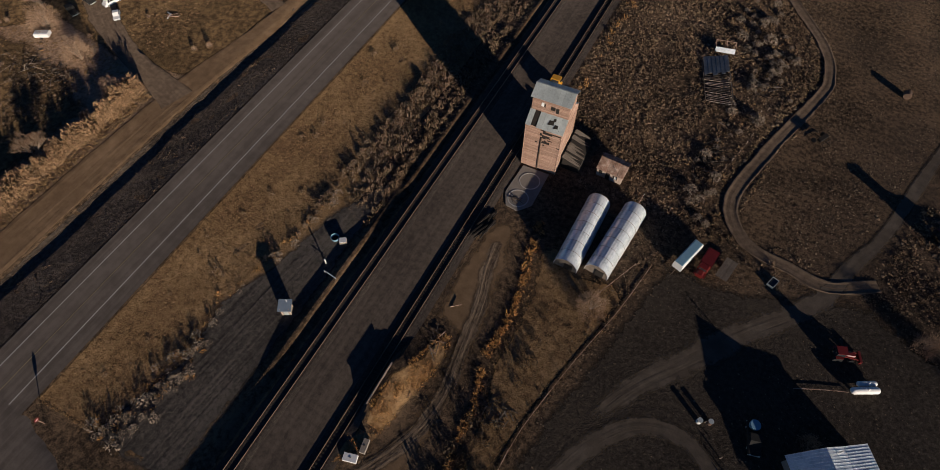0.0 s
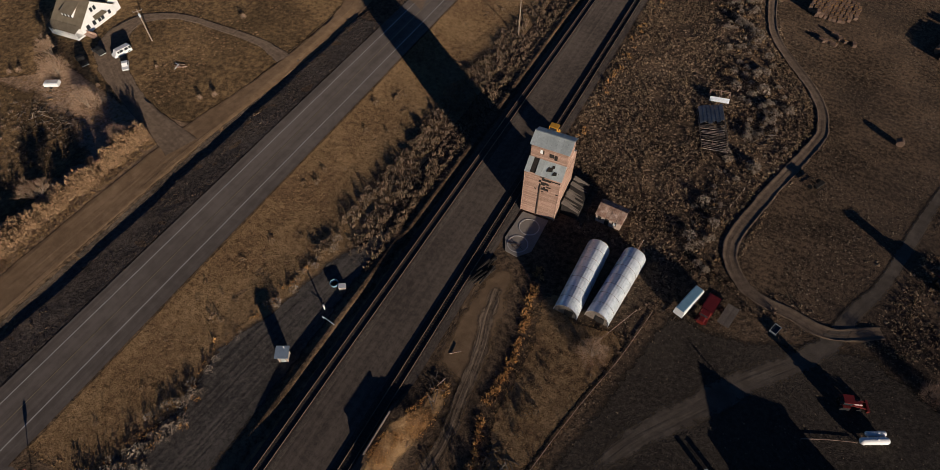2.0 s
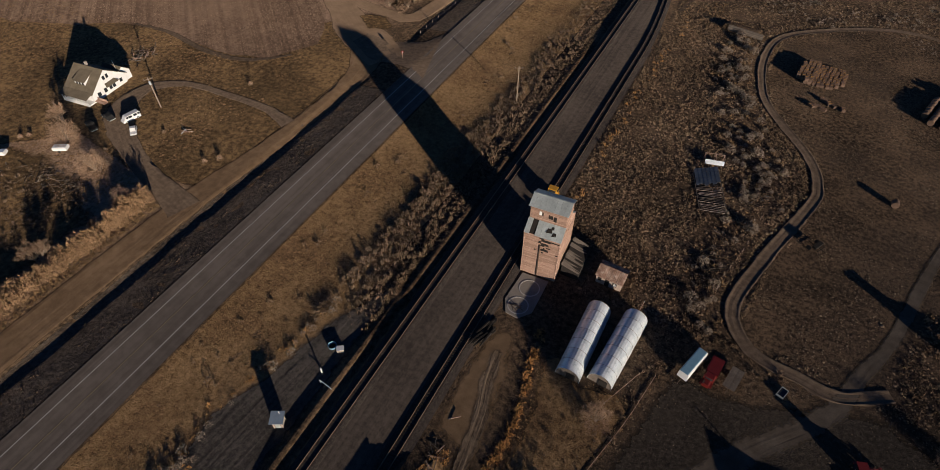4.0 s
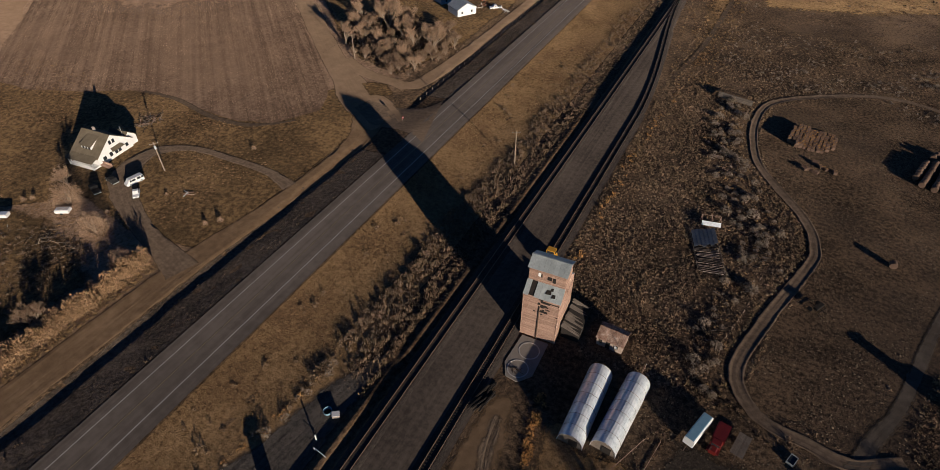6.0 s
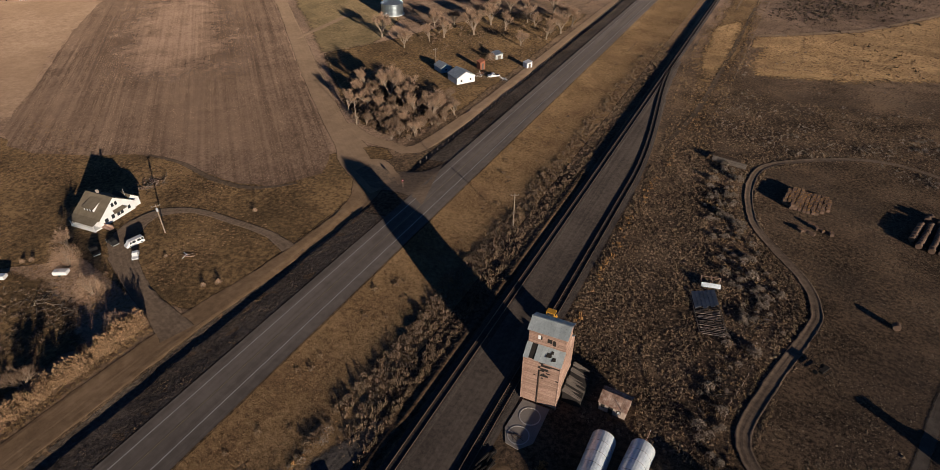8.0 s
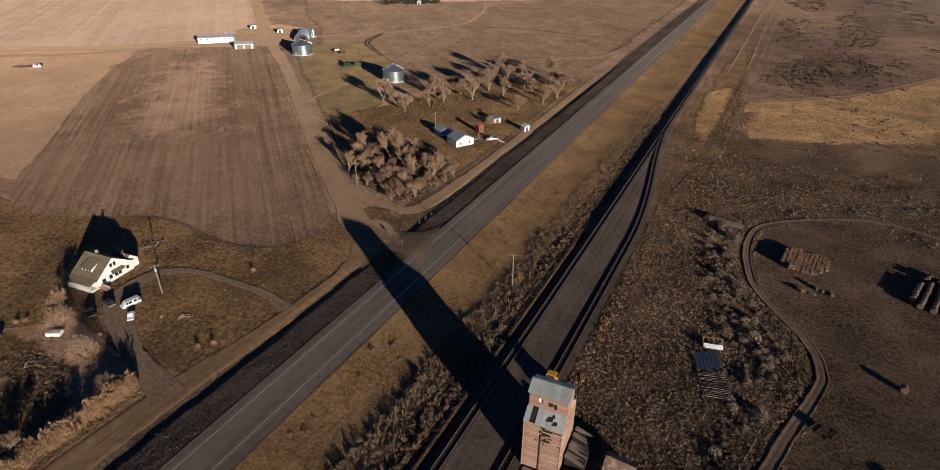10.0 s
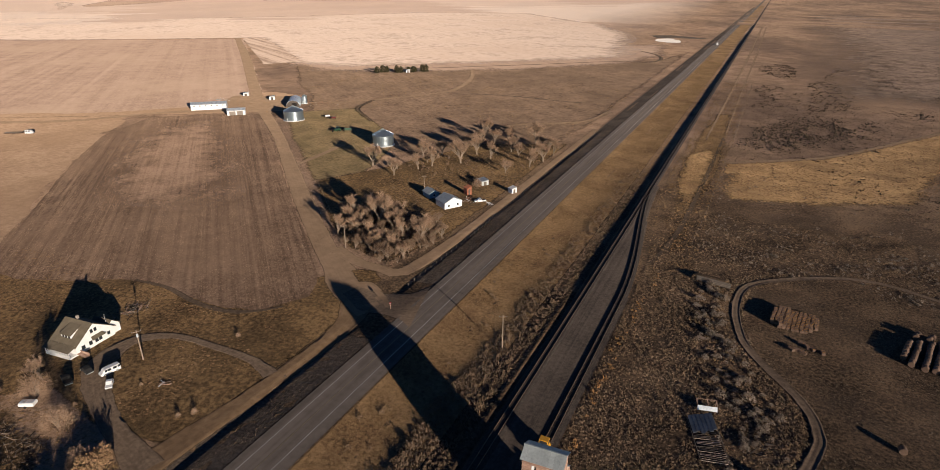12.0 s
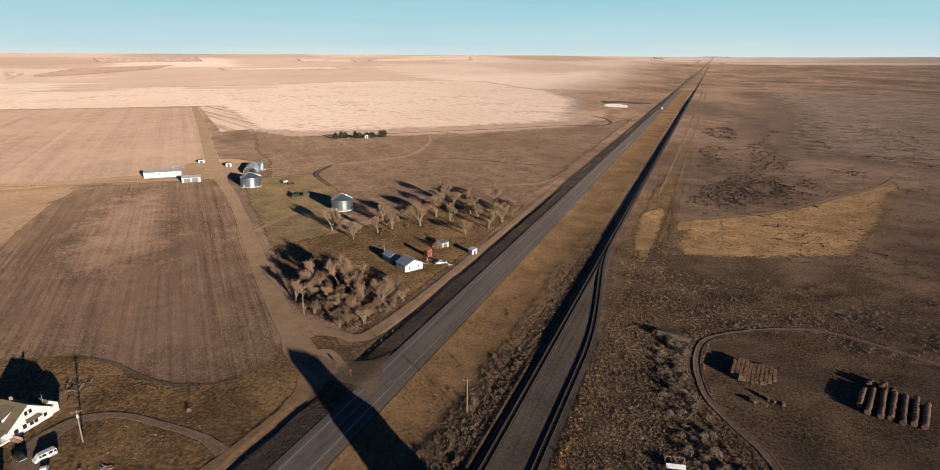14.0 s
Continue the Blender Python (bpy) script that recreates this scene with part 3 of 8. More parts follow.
# ---------------------------------------------------------------- ground, roads and fields
xs = grid_axis((-4800, -300, 300), (-280, -120, 20), (-110, -102, 0.8), (-101.6, -95.6, 0.4), (-95.2, -86, 0.8), (-86, -80, 2), (-79, -71, 0.5), (-88.8, -87, 0.2), (-72, -50, 2), (-50, -41, 0.25), (-41, -38, 1), (-38, 60, 4), (-26.9, -26.6, 0.1), (-26, -19, 1), (80, 300, 20), (400, 4800, 200))
ys = grid_axis((-1500, -100, 100), (-80, 160, 2), (164, 300, 4), (310, 320, 5), (320, 1000, 40), (1100, 4800, 150))
tagged(sheet("ground", xs, ys, M_GROUND), "brown dry prairie reaching to the horizon, far land coloured paler for haze", "ground", kind="structure")

tagged(sheet("grass_verge", grid_axis((-75.5, -73.5, 0.7), (-73, -50, 1.5)), grid_axis((-9, 300, 3), (310, 1000, 30), (1100, 3000, 100)), M_GRASS, 0.03, 0.05), "golden dry grass strip between highway and railway", "grass", kind="structure")
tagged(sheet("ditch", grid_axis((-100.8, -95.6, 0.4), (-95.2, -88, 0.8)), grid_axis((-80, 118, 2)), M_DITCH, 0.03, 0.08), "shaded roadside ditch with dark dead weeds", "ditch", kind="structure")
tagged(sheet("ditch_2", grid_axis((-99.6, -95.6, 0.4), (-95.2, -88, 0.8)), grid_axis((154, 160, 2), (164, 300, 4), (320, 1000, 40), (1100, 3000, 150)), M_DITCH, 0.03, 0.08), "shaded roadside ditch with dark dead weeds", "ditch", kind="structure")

highway = tagged(sheet("highway", np.array([-88.0, -81.8, -75.6]), grid_axis((-900, 1000, 50), (1100, 4700, 100)), M_ASPHALT, 0.05), "worn grey asphalt two-lane highway", "road", kind="structure")
for nm, cx, w, mt in (("edge_line", -85.5, 0.2, M_LINE), ("edge_line", -78.7, 0.2, M_LINE), ("centre_line", -82.0, 0.16, M_LINE_Y)):
    ln = sheet(nm, np.array([cx - w / 2, cx + w / 2]), grid_axis((-40, 1000, 50), (1100, 3000, 100)), mt, 0.06)
    ln.parent = highway

tagged(ribbon("side_road", [(-86, -13, 9), (-74, -16, 10), (-60, -19, 9), (-40, -20, 8), (0, -22, 8)], M_ASPHALT, 0.07, 2, 0.2), "worn asphalt side road at the junction", "road", kind="structure")
tagged(ribbon("dirt_road", [(-105.8, -120, 9.5), (-105.8, -70, 9.5), (-105.8, -25, 9.5), (-105.6, 10, 9.5), (-105.3, 40, 9.2), (-104.5, 62, 8.5), (-102.4, 80, 6.8), (-101, 105, 6.6), (-101.5, 122, 9), (-106, 135, 14)], M_DIRT_BROWN, 0.06, 3, 0.3, 0.05), "brown packed dirt road beside the highway", "road", kind="structure")
tagged(ribbon("dirt_road_3", [(-98, 132, 14), (-108, 139, 17), (-119, 145, 16), (-129, 153, 12), (-137.6, 159.4, 10.5), (-151.2, 170.7, 10), (-171.4, 188.3, 10), (-195, 209.3, 10), (-222.8, 234.8, 9.5), (-298, 303, 9), (-415, 403, 12), (-680, 648, 14), (-898, 844, 12), (-1500, 1390, 10)], M_DIRT, 0.07, 3, 0.3, 0.03), "pale packed dirt road between the fields", "road", kind="structure")
tagged(ribbon("dirt_road_2", [(-140, 166, 7), (-126, 160, 6), (-113, 159, 6), (-104.5, 161, 7), (-101.5, 195, 6.5), (-101, 240, 6), (-101.5, 300, 5), (-102, 420, 4)], M_DIRT, 0.08, 3, 0.2, 0.04), "narrow dirt lane beside the highway fence", "road", kind="structure")
tagged(ribbon("junction_apron", [(-114, 139, 12), (-103, 137, 15), (-95, 138, 17), (-89, 139, 22), (-85.5, 140, 32)], M_DIRT_MID, 0.075, 2, 0.3), "packed dirt apron joining the highway", "road", kind="structure")
tagged(field("junction_island", [(-124.5, 152.8), (-119, 156.5), (-113.7, 157), (-107.5, 152), (-107.3, 148.4), (-114.8, 145.6)], M_YARDGRASS, 0.14, 0.7, lambda x, y: 2.2 + 0 * x), "weedy island in the dirt junction", "ground", kind="structure")
tagged(ribbon("driveway", [(-104, 92.5, 5), (-113.7, 95.1, 3.4), (-127.4, 95.2, 3), (-143.4, 93.8, 3.2), (-152, 86, 6), (-149, 75, 9), (-138, 67, 7), (-124, 61, 6), (-112, 57.5, 7), (-104, 55, 9)], M_DIRT_MID, 0.12, 2, 0.3, 0.02), "looping dirt driveway of the farmhouse", "driveway", kind="structure")
tagged(area("stubble_field", [(-398, 242), (-347.7, 189.3), (-310.3, 155.2), (-286.4, 133), (-258.9, 105.3), (-251.8, 100), (-237.2, 93.6), (-223.6, 93.9), (-207.9, 101.2), (-189.3, 110.6), (-172.7, 114), (-155.4, 112), (-142.3, 112.3), (-133.1, 116.3),
                             (-126.3, 122.9), (-124.6, 131), (-126.7, 139.1), (-133.3, 148.3), (-141.1, 155.4), (-154.6, 166.8), (-174.8, 184.4), (-198.4, 205.4), (-226.2, 231), (-243.1, 245.5), (-292, 292), (-342, 332), (-372, 343), (-424, 300)], M_PLOUGH, 0.055, 5, 0.5, 1, 2.5), "brown drilled stubble field with fine rows", "field", kind="structure")
tagged(area("stubble_field_2", [(-430, 424), (-896, 856), (-1300, 560), (-570, 235), (-462, 300), (-430, 345)], M_PLOUGH2, 0.05, 12, 2, 1, 12), "pale brown field with broad bands", "field", kind="structure")
tagged(field("stubble_field_3", [(-180, 186), (-290, 290), (-372, 343), (-424, 300), (-398, 240), (-300, 142), (-250, 128)], M_PLOUGH_PALE, 0.07, 5, lambda x, y: 52 + 0 * x), "far end of the stubble field, distance brightening put into its colour", "field", kind="structure")
tagged(area("tawny_grass", [(-335, 176), (-448, 300), (-500, 262), (-640, 190), (-540, 20), (-330, 90), (-262, 110)], M_TAN, 0.04, 8, 2, 1, 12), "bare tan ground beside the stubble", "field", kind="structure")
tagged(field("farm_ground", [(-560, 215), (-448, 290), (-376, 338), (-340, 372), (-375, 430), (-430, 440), (-455, 350), (-560, 260)], M_TAN, 0.045, 4, lambda x, y: 7 + 0 * x), "bare tan ground round the farm buildings", "ground", kind="structure")
tagged(ribbon("farm_lane", [(-560, 200, 10), (-473, 257, 9), (-449, 288, 9), (-425, 322, 9), (-385, 352, 14), (-365, 358, 16)], M_DIRT, 0.09, 4, 0.5), "dirt lane to the farmyard", "road", kind="structure")
tagged(area("farmyard", [(-372, 352), (-350, 372), (-385, 425), (-440, 400), (-425, 365), (-400, 345)], M_DIRT, 0.1, 4, 0.8, 1, 5), "bare packed farmyard", "ground", kind="structure")
tagged(field("pale_field", [(-1500, 470), (-1150, 660), (-905, 855), (-885, 872), (-715, 722), (-592, 598), (-480, 590), (-364, 672), (-267, 765), (-190, 836), (-130, 880), (-165, 1007), (-230, 1350), (-400, 1700), (-780, 2120), (-1176, 1944), (-1495, 1400), (-1875, 1081), (-2300, 800)], M_WHEAT, 0.2, 14, lambda x, y: np.interp(x, [-900, -600, -350, -150], [30, 50, 70, 90])), "pale bright stubble field", "field", kind="structure")
tagged(field("thin_stubble", [(-600, 600), (-480, 550), (-380, 590), (-250, 690), (-150, 820), (-118, 960), (-150, 1200), (-400, 950), (-600, 760)], M_PLOUGH2, 0.15, 10, lambda x, y: 60 + 0 * x), "thin pale stubble fading into the fallow", "field", kind="structure")
tagged(ribbon("field_furrow", [(-186, 112.5, 1.2), (-171, 113.6, 2), (-154, 110.8, 2.4), (-141, 111.2, 2.4), (-132.3, 115.4, 1.8), (-126.5, 121.5, 1)], M_DIRT_DARK, 0.08, 2, 0.4, 0.02), "dark end furrow round the stubble field", "furrow", kind="structure")
tagged(area("swathed_field", [(-908, 865), (-881, 893), (-564, 639), (-585, 587)], M_SWATHE, 0.25, 10, 1), "swathed strip of stubble", "field", kind="structure")
for nm, pts, mt, lb in (
        ("pale_field_2", [(-2267, 2272), (-1901, 2776), (-1665, 2596), (-2108, 2147)], M_WHEAT, "distant pale stubble parcel"),
        ("pale_field_3", [(-2577, 3290), (-2252, 3503), (-2030, 3223), (-2367, 3048)], M_WHEAT, "distant pale stubble parcel"),
        ("pale_field_4", [(-2151, 3490), (-2029, 3949), (-1677, 4245), (-1498, 3794), (-2029, 3306)], M_WHEAT, "distant pale stubble parcel"),
        ("pale_field_5", [(-3418, 2490), (-3169, 3059), (-2738, 2705), (-3005, 2217)], M_SWATHE, "distant swathed parcel"),
        ("pale_field_6", [(-2704, 1575), (-2493, 1557), (-2070, 1233), (-1991, 1151)], M_WHEAT, "far pale corner of stubble"),
        ("fallow_field_2", [(-2363, 1464), (-2686, 1863), (-2613, 2395), (-2375, 2038), (-2280, 1649), (-2252, 1424)], M_PLOUGH2, "far brown fallow parcel"),
        ("pale_field_7", [(15, 3989), (623, 4118), (1168, 4106), (2300, 3500), (2150, 3220), (1073, 3759), (570, 3746), (32, 3794)], M_WHEAT, "distant pale stubble strip"),
        ("pale_field_8", [(-457, 4260), (-60, 4269), (-80, 3914), (-281, 4000)], M_WHEAT, "distant pale stubble parcel")):
    tagged(field(nm, pts, mt, 1.2, 30, lambda x, y: 35 + 0 * x), lb, "field", kind="structure")
tagged(ribbon("field_margin", [(-455, 590, 4), (-364, 672, 4), (-267, 765, 4), (-197, 836, 4), (-145, 862, 4.5), (-134, 906, 5), (-150, 960, 5), (-182, 1007, 5)], M_DIRT_DARK, 0.3, 8, 0.6), "worn margin track of the pale field", "track", kind="structure")
tagged(ribbon("field_track_2", [(-182, 383, 4), (-169, 392, 5), (-151, 413, 5), (-117, 442, 5), (-108, 489, 4)], M_DIRT, 0.12, 4, 0.5, 0.35), "curving dirt track behind the shelter belt", "track", kind="structure")
# raised bank in dark dirt, which carries the bank's shade in its colour
tagged(ribbon("creek_bank", [(-312, 440, 3), (-306, 415, 4), (-298, 398, 4), (-282, 383, 4), (-262, 366, 3)], M_DIRT_DARK, 0.1, 3, 0.4, 0.6), "bank curling round the bin, its shade put into dark dirt", "bank", kind="structure")
tagged(ribbon("field_drain", [(-250, 512, 3), (-234, 518, 3), (-200, 521, 3), (-166, 518, 3), (-140, 518, 3)], M_DIRT_DARK, 0.1, 5, 0.5), "shallow dark drain across the fallow field", "ditch", kind="structure")
tagged(ribbon("swathed_lane", [(-233, 240, 4), (-235, 270, 4.5), (-238, 300, 5)], M_DIRT, 0.1, 2, 0.3), "short dirt track to a grain bin", "road", kind="structure")
tagged(field("lawn", [(-203, 226), (-250, 268), (-300, 313), (-345, 362), (-305, 408), (-262, 372), (-225, 342), (-200, 300), (-186, 258)], M_LAWN, 0.085, 5, lambda x, y: 7 + 0 * x), "thin yellow-green grass round the bins", "grass", kind="structure")
tagged(field("grove_grass", [(-160, 186), (-206, 230), (-190, 262), (-160, 345), (-106, 372), (-105, 200), (-113, 162), (-136, 168), (-150, 178)], M_YARDGRASS, 0.075, 3, lambda x, y: 4 + 0 * x), "brown dry grass round the bare trees", "grass", kind="structure")
tagged(ribbon("field_track", [(-375, 392, 7), (-331, 420, 7), (-311, 445, 7), (-284, 490, 7), (-274, 524, 7), (-284, 575, 7), (-302, 626, 6), (-330, 680, 5)], M_DIRT, 0.12, 5, 0.5, 0.15), "faint curving field track", "track", kind="structure")
tagged(field("golden_slope", [(-12, 286), (-13, 320), (-10.5, 362), (15, 380), (41, 400), (62, 426), (85, 460), (110, 497), (134, 533), (149, 569), (141, 508), (108, 395), (82, 322), (35, 298)], M_GOLD, 0.07, 3, lambda x, y: np.where(y > np.interp(x, [-10, 41, 85, 134], [362, 400, 460, 533]) - 22, 5, 18)), "slope of golden dry grass", "grass", kind="structure")
tagged(field("railside_gold", [(-25, 215), (-12, 215), (-9.5, 380), (-12, 520), (-30, 520), (-35, 420), (-33, 300)], M_GRASS, 0.065, 3, lambda x, y: np.interp(y, [290, 330, 400, 600], [14, 6, 9, 13])), "golden grass beside the siding", "grass", kind="structure")
tagged(field("railside_gold_2", [(-32, 288), (-14, 292), (-12.5, 388), (-24, 402), (-36, 372)], M_GOLD, 0.085, 2, lambda x, y: 10 + 0 * x), "bright golden grass beside the siding", "grass", kind="structure")
tagged(ribbon("railside_strip", [(-26, 400, 3), (-24, 600, 4), (-22, 900, 5), (-21, 1300, 6), (-20, 1800, 7)], M_DIRT, 0.12, 8, 0.5, 0.0, 1, True), "pale worn strip beside the railway", "track", kind="structure")
tagged(ribbon("railside_strip_2", [(-15, 420, 2.5), (-14, 700, 3), (-12, 1000, 4), (-11, 1400, 5), (-10, 1800, 6)], M_DIRT, 0.12, 8, 0.5, 0.0, 2, True), "pale worn strip beside the railway", "track", kind="structure")
tagged(ribbon("slope_trail", [(-10.5, 363, 3), (15, 381, 3.5), (41, 401, 4), (62, 427, 4), (85, 461, 4), (110, 498, 4), (134, 534, 4), (149, 570, 3)], M_DIRT, 0.12, 4, 0.4, 0.02), "pale worn trail along the top of the slope", "track", kind="structure")

tagged(sheet("rail_yard", grid_axis((-42.0, -26.2, 1.58)), grid_axis((-60, 175, 5)), M_YARD, 0.05), "dark gravel yard between two railway tracks", "yard", kind="structure")
tagged(ribbon("rail_yard_end", [(-33, 174, 13), (-34, 200, 11.5), (-35.5, 230, 8.5), (-37.5, 262, 5), (-38.6, 300, 3)], M_YARD, 0.055, 3, 0.2), "tapering gravel end of the rail yard", "yard", kind="structure")
tagged(ribbon("railway_path", [(-24.5, 205, 1.6), (-20, 240, 2.4), (-18, 290, 2.4), (-16.5, 360, 2.2), (-15.5, 430, 1.6)], M_DIRT_DARK, 0.08, 4, 0.4, 0.08), "faint two-rut path beside the railway", "track", kind="structure")

tagged(field("bare_yard", [(7, 66), (4.8, 54), (2.5, 45), (-1.6, 29), (-3, 20), (-5, 0), (70, 0), (75, 60), (42, 74), (20, 66)], M_YARD_DIRT, 0.045, 2, lambda x, y: 4 + 0 * x), "bare trodden dirt of the ranch yard", "ground", kind="structure")
tagged(field("scrub_ground", [(-168, 52), (-150, 56), (-128, 52), (-118, 44), (-117, 20), (-130, 10), (-165, 12), (-178, 34)], M_YARDGRASS, 0.07, 2, lambda x, y: 9 + 0 * x), "dark weedy ground below the farmhouse", "ground", kind="structure")
tagged(ribbon("ranch_track", [(44, 78, 3), (35.7, 73.4, 3.2), (29, 74.2, 3.2), (22.3, 75, 3.2), (18, 78, 3.4), (15.1, 85.4, 3.6), (18.9, 101.1, 3.6), (25.8, 123.2, 3.4), (26.7, 130.6, 3.4), (23.4, 141.7, 3.2), (11.3, 159.6, 3), (7.4, 171.8, 3), (6, 187.1, 3), (8.5, 201.3, 3),
                           (18.9, 212, 2.8), (40.9, 224, 2.6), (59.6, 221.8, 2.4), (90, 205, 2.4)], M_DIRT_MID, 0.06, 2, 0.2, 0.14), "sunken dirt track round the paddock", "track", kind="structure")
tagged(ribbon("ranch_road", [(75, 190, 4), (62, 145, 4), (51.5, 117, 4.4), (44, 91, 5), (39.4, 81, 5.5), (34.5, 69, 7.5), (25.2, 58.4, 10), (17.3, 48.2, 10), (10, 38.6, 8), (4.6, 28.1, 6)], M_LANE, 0.07, 2, 0.5, 0.0, 1, True), "dirt ranch road crossing the yard", "road", kind="structure")
tagged(ribbon("yard_loop", [(1.5, 8, 6.5), (3.4, 16, 6.5), (4.8, 21.6, 6.5), (7.9, 27.8, 6.8), (12.6, 33.2, 6.4), (18.3, 35, 5.6), (24, 33.2, 5.2), (28, 28, 4.8), (30, 18, 4.5)], M_LANE, 0.09, 1.5, 0.3, 0.0, 1, True), "smooth curved dirt turning loop", "driveway", kind="structure")
tagged(field("siding_dirt", [(-26, 31), (-26.6, 46), (-26, 60), (-19.5, 60), (-17, 50), (-16, 40), (-14.8, 28), (-14.5, 16), (-17, 2), (-23, 2), (-20.5, 16), (-19, 26), (-20, 33), (-23, 34)], M_DIRT_BROWN, 0.055, 1.2, lambda x, y: 3.5 + 0 * x), "bare tan dirt between siding and reeds", "ground", kind="structure")
tagged(field("bank_grass", [(-26.4, 14), (-26.4, 22), (-24, 27), (-22.5, 33.5), (-20, 34), (-19, 28), (-20.5, 20), (-22.5, 12), (-26, 6), (-29, 4), (-28, 9)], M_GOLD, 0.07, 0.6, lambda x, y: 2 + 0 * x), "golden grass on the loading bank", "grass", kind="structure")
tagged(field("east_bank", [(-15, 57), (-12.5, 47), (-12.2, 38), (-13, 32), (-10.8, 24), (-9, 10), (-5, 4), (-3.4, 20), (-1.9, 29), (2.2, 45), (4.4, 54), (1, 57), (-6, 55), (-11, 60)], M_GRASS, 0.05, 1.2, lambda x, y: 2.5 + 0 * x), "rough brown grass between reeds and pole fence", "grass", kind="structure")
tagged(ribbon("elevator_track", [(-22, 56, 5), (-21, 48, 5.5), (-19.2, 41.6, 5.5), (-17.9, 32.1, 5), (-16.8, 23.4, 4.6), (-17.8, 16, 4.6), (-21, 9, 5), (-25, 2, 5)], M_RUTS, 0.08, 1, 0.3, 0.05, 1, True), "deeply rutted dirt track by the siding", "track", kind="structure")
tagged(field("service_track", [(-66, -10), (-62.5, 2), (-60.5, 10), (-62, 20), (-60.6, 25), (-58.4, 31), (-57, 38), (-55.5, 46), (-51, 56), (-46.6, 68), (-45.8, 45), (-45.8, 20), (-46.2, -10)], M_GRAVEL, 0.07, 1.2, lambda x, y: 3 + 0 * x), "dark rutted gravel service track beside the railway", "track", kind="structure")
tagged(field("fallow_field", [(-107, 365), (-107, 1100), (-143, 863), (-302, 752), (-460, 770), (-640, 700), (-440, 480), (-380, 430), (-330, 360), (-235, 290), (-165, 290), (-120, 330)], M_FALLOW, 0.05, 8, lambda x, y: np.interp(y, [330, 420], [30, 12])), "brown fallow field north of the farm", "field", kind="structure")
tagged(field("rangeland", [(3, 520), (4, 2600), (1600, 2300), (1300, 900), (600, 420), (260, 440), (120, 590), (60, 520)], M_RANGE, 0.05, 25, lambda x, y: np.interp(y, [450, 700, 1200], [60, 140, 200])), "grey-brown open rangeland", "ground", kind="structure")
tagged(field("farm_lawn", [(-264, 97), (-240, 80), (-260, 30), (-170, 45), (-150, 62), (-128, 58), (-112, 60), (-104, 62), (-103, 112), (-104, 126), (-112, 138), (-122, 147), (-132, 146), (-130, 128), (-137, 118), (-155, 116.5), (-173, 118), (-190, 115), (-208, 106), (-224, 99), (-240, 98)], M_YARDGRASS, 0.025, 2.5, lambda x, y: 2.5 + 0 * x), "thin tawny grass round the farmhouse", "grass", kind="structure")

# ---------------------------------------------------------------- railway
def side_x(y):
    """The siding's middle line, running into the main track in the north."""
    return -28.7 + (-40.4 + 28.7) * ease(170, 300, y)


def railway(name, fx, y0, y1, near0, near1, label, bury=0.0):
    rw = thing(name, 0, 0, 0, label, "railway", kind="structure", z=0)
    yy = grid_axis((y0, min(y1, 320), 4), (min(y1, 340), y1, 40)) if y1 > 340 else grid_axis((y0, y1, 4))
    prof = [(-2.0, 0.0), (-1.5, 0.09 + bury), (1.5, 0.09 + bury), (2.0, 0.0)]
    V = np.array([(float(fx(y)) + a, y, b + 0.03) for y in yy for a, b in prof])
    V[:, 2] += terr(np.zeros(len(V)), V[:, 1])
    V[:, 0] = straight(V[:, 0], V[:, 1])
    T = [q for k in range(len(yy) - 1) for j in range(3) for q in ((4 * k + j, 4 * k + j + 1, 4 * k + j + 5), (4 * k + j, 4 * k + j + 5, 4 * k + j + 4))]
    bed = new("ballast_bed", tri_mesh("ballast_bed", V, T, M_BALLAST))
    bed.parent = rw
    for off in (-0.7525, 0.7525):
        V = np.array([(float(fx(y)) + off + a, y, b + 0.2 + float(terr(0, y))) for y in yy for a, b in ((-0.07, 0), (-0.04, 0.19), (0.04, 0.19), (0.07, 0))])
        V[:, 0] = straight(V[:, 0], V[:, 1])
        r = new("rail", tri_mesh("rail", V, T, M_RAIL))
        r.parent = rw
    tie = Geo().box(0, 0, 0, 2.6, 0.24, 0.16).mesh("tie", M_TIE)
    rng = random.Random(5)
    far = Geo()
    y = y0
    while y < min(y1, 340):
        x = float(fx(y))
        if near0 <= y < near1:
            part("tie", tie, M_TIE, rw, m=pose(x + rng.uniform(-0.05, 0.05), y, 0.06, 0, 0, rng.uniform(-1.5, 1.5)))
        else:
            far.box(x, y, 0.06, 2.6, 0.24, 0.16)
        y += 0.6
    o = part("tie_row", far, M_TIE, rw)
    o["kind"] = "stuff"


railway("main_track", lambda y: -40.4 + 0 * y, -40, 4600, 20, 170, "straight main railway track on dark ballast", 0.085)
railway("siding_track", side_x, -40, 298, 10, 170, "grain siding track with weathered ties")

# ---------------------------------------------------------------- plants


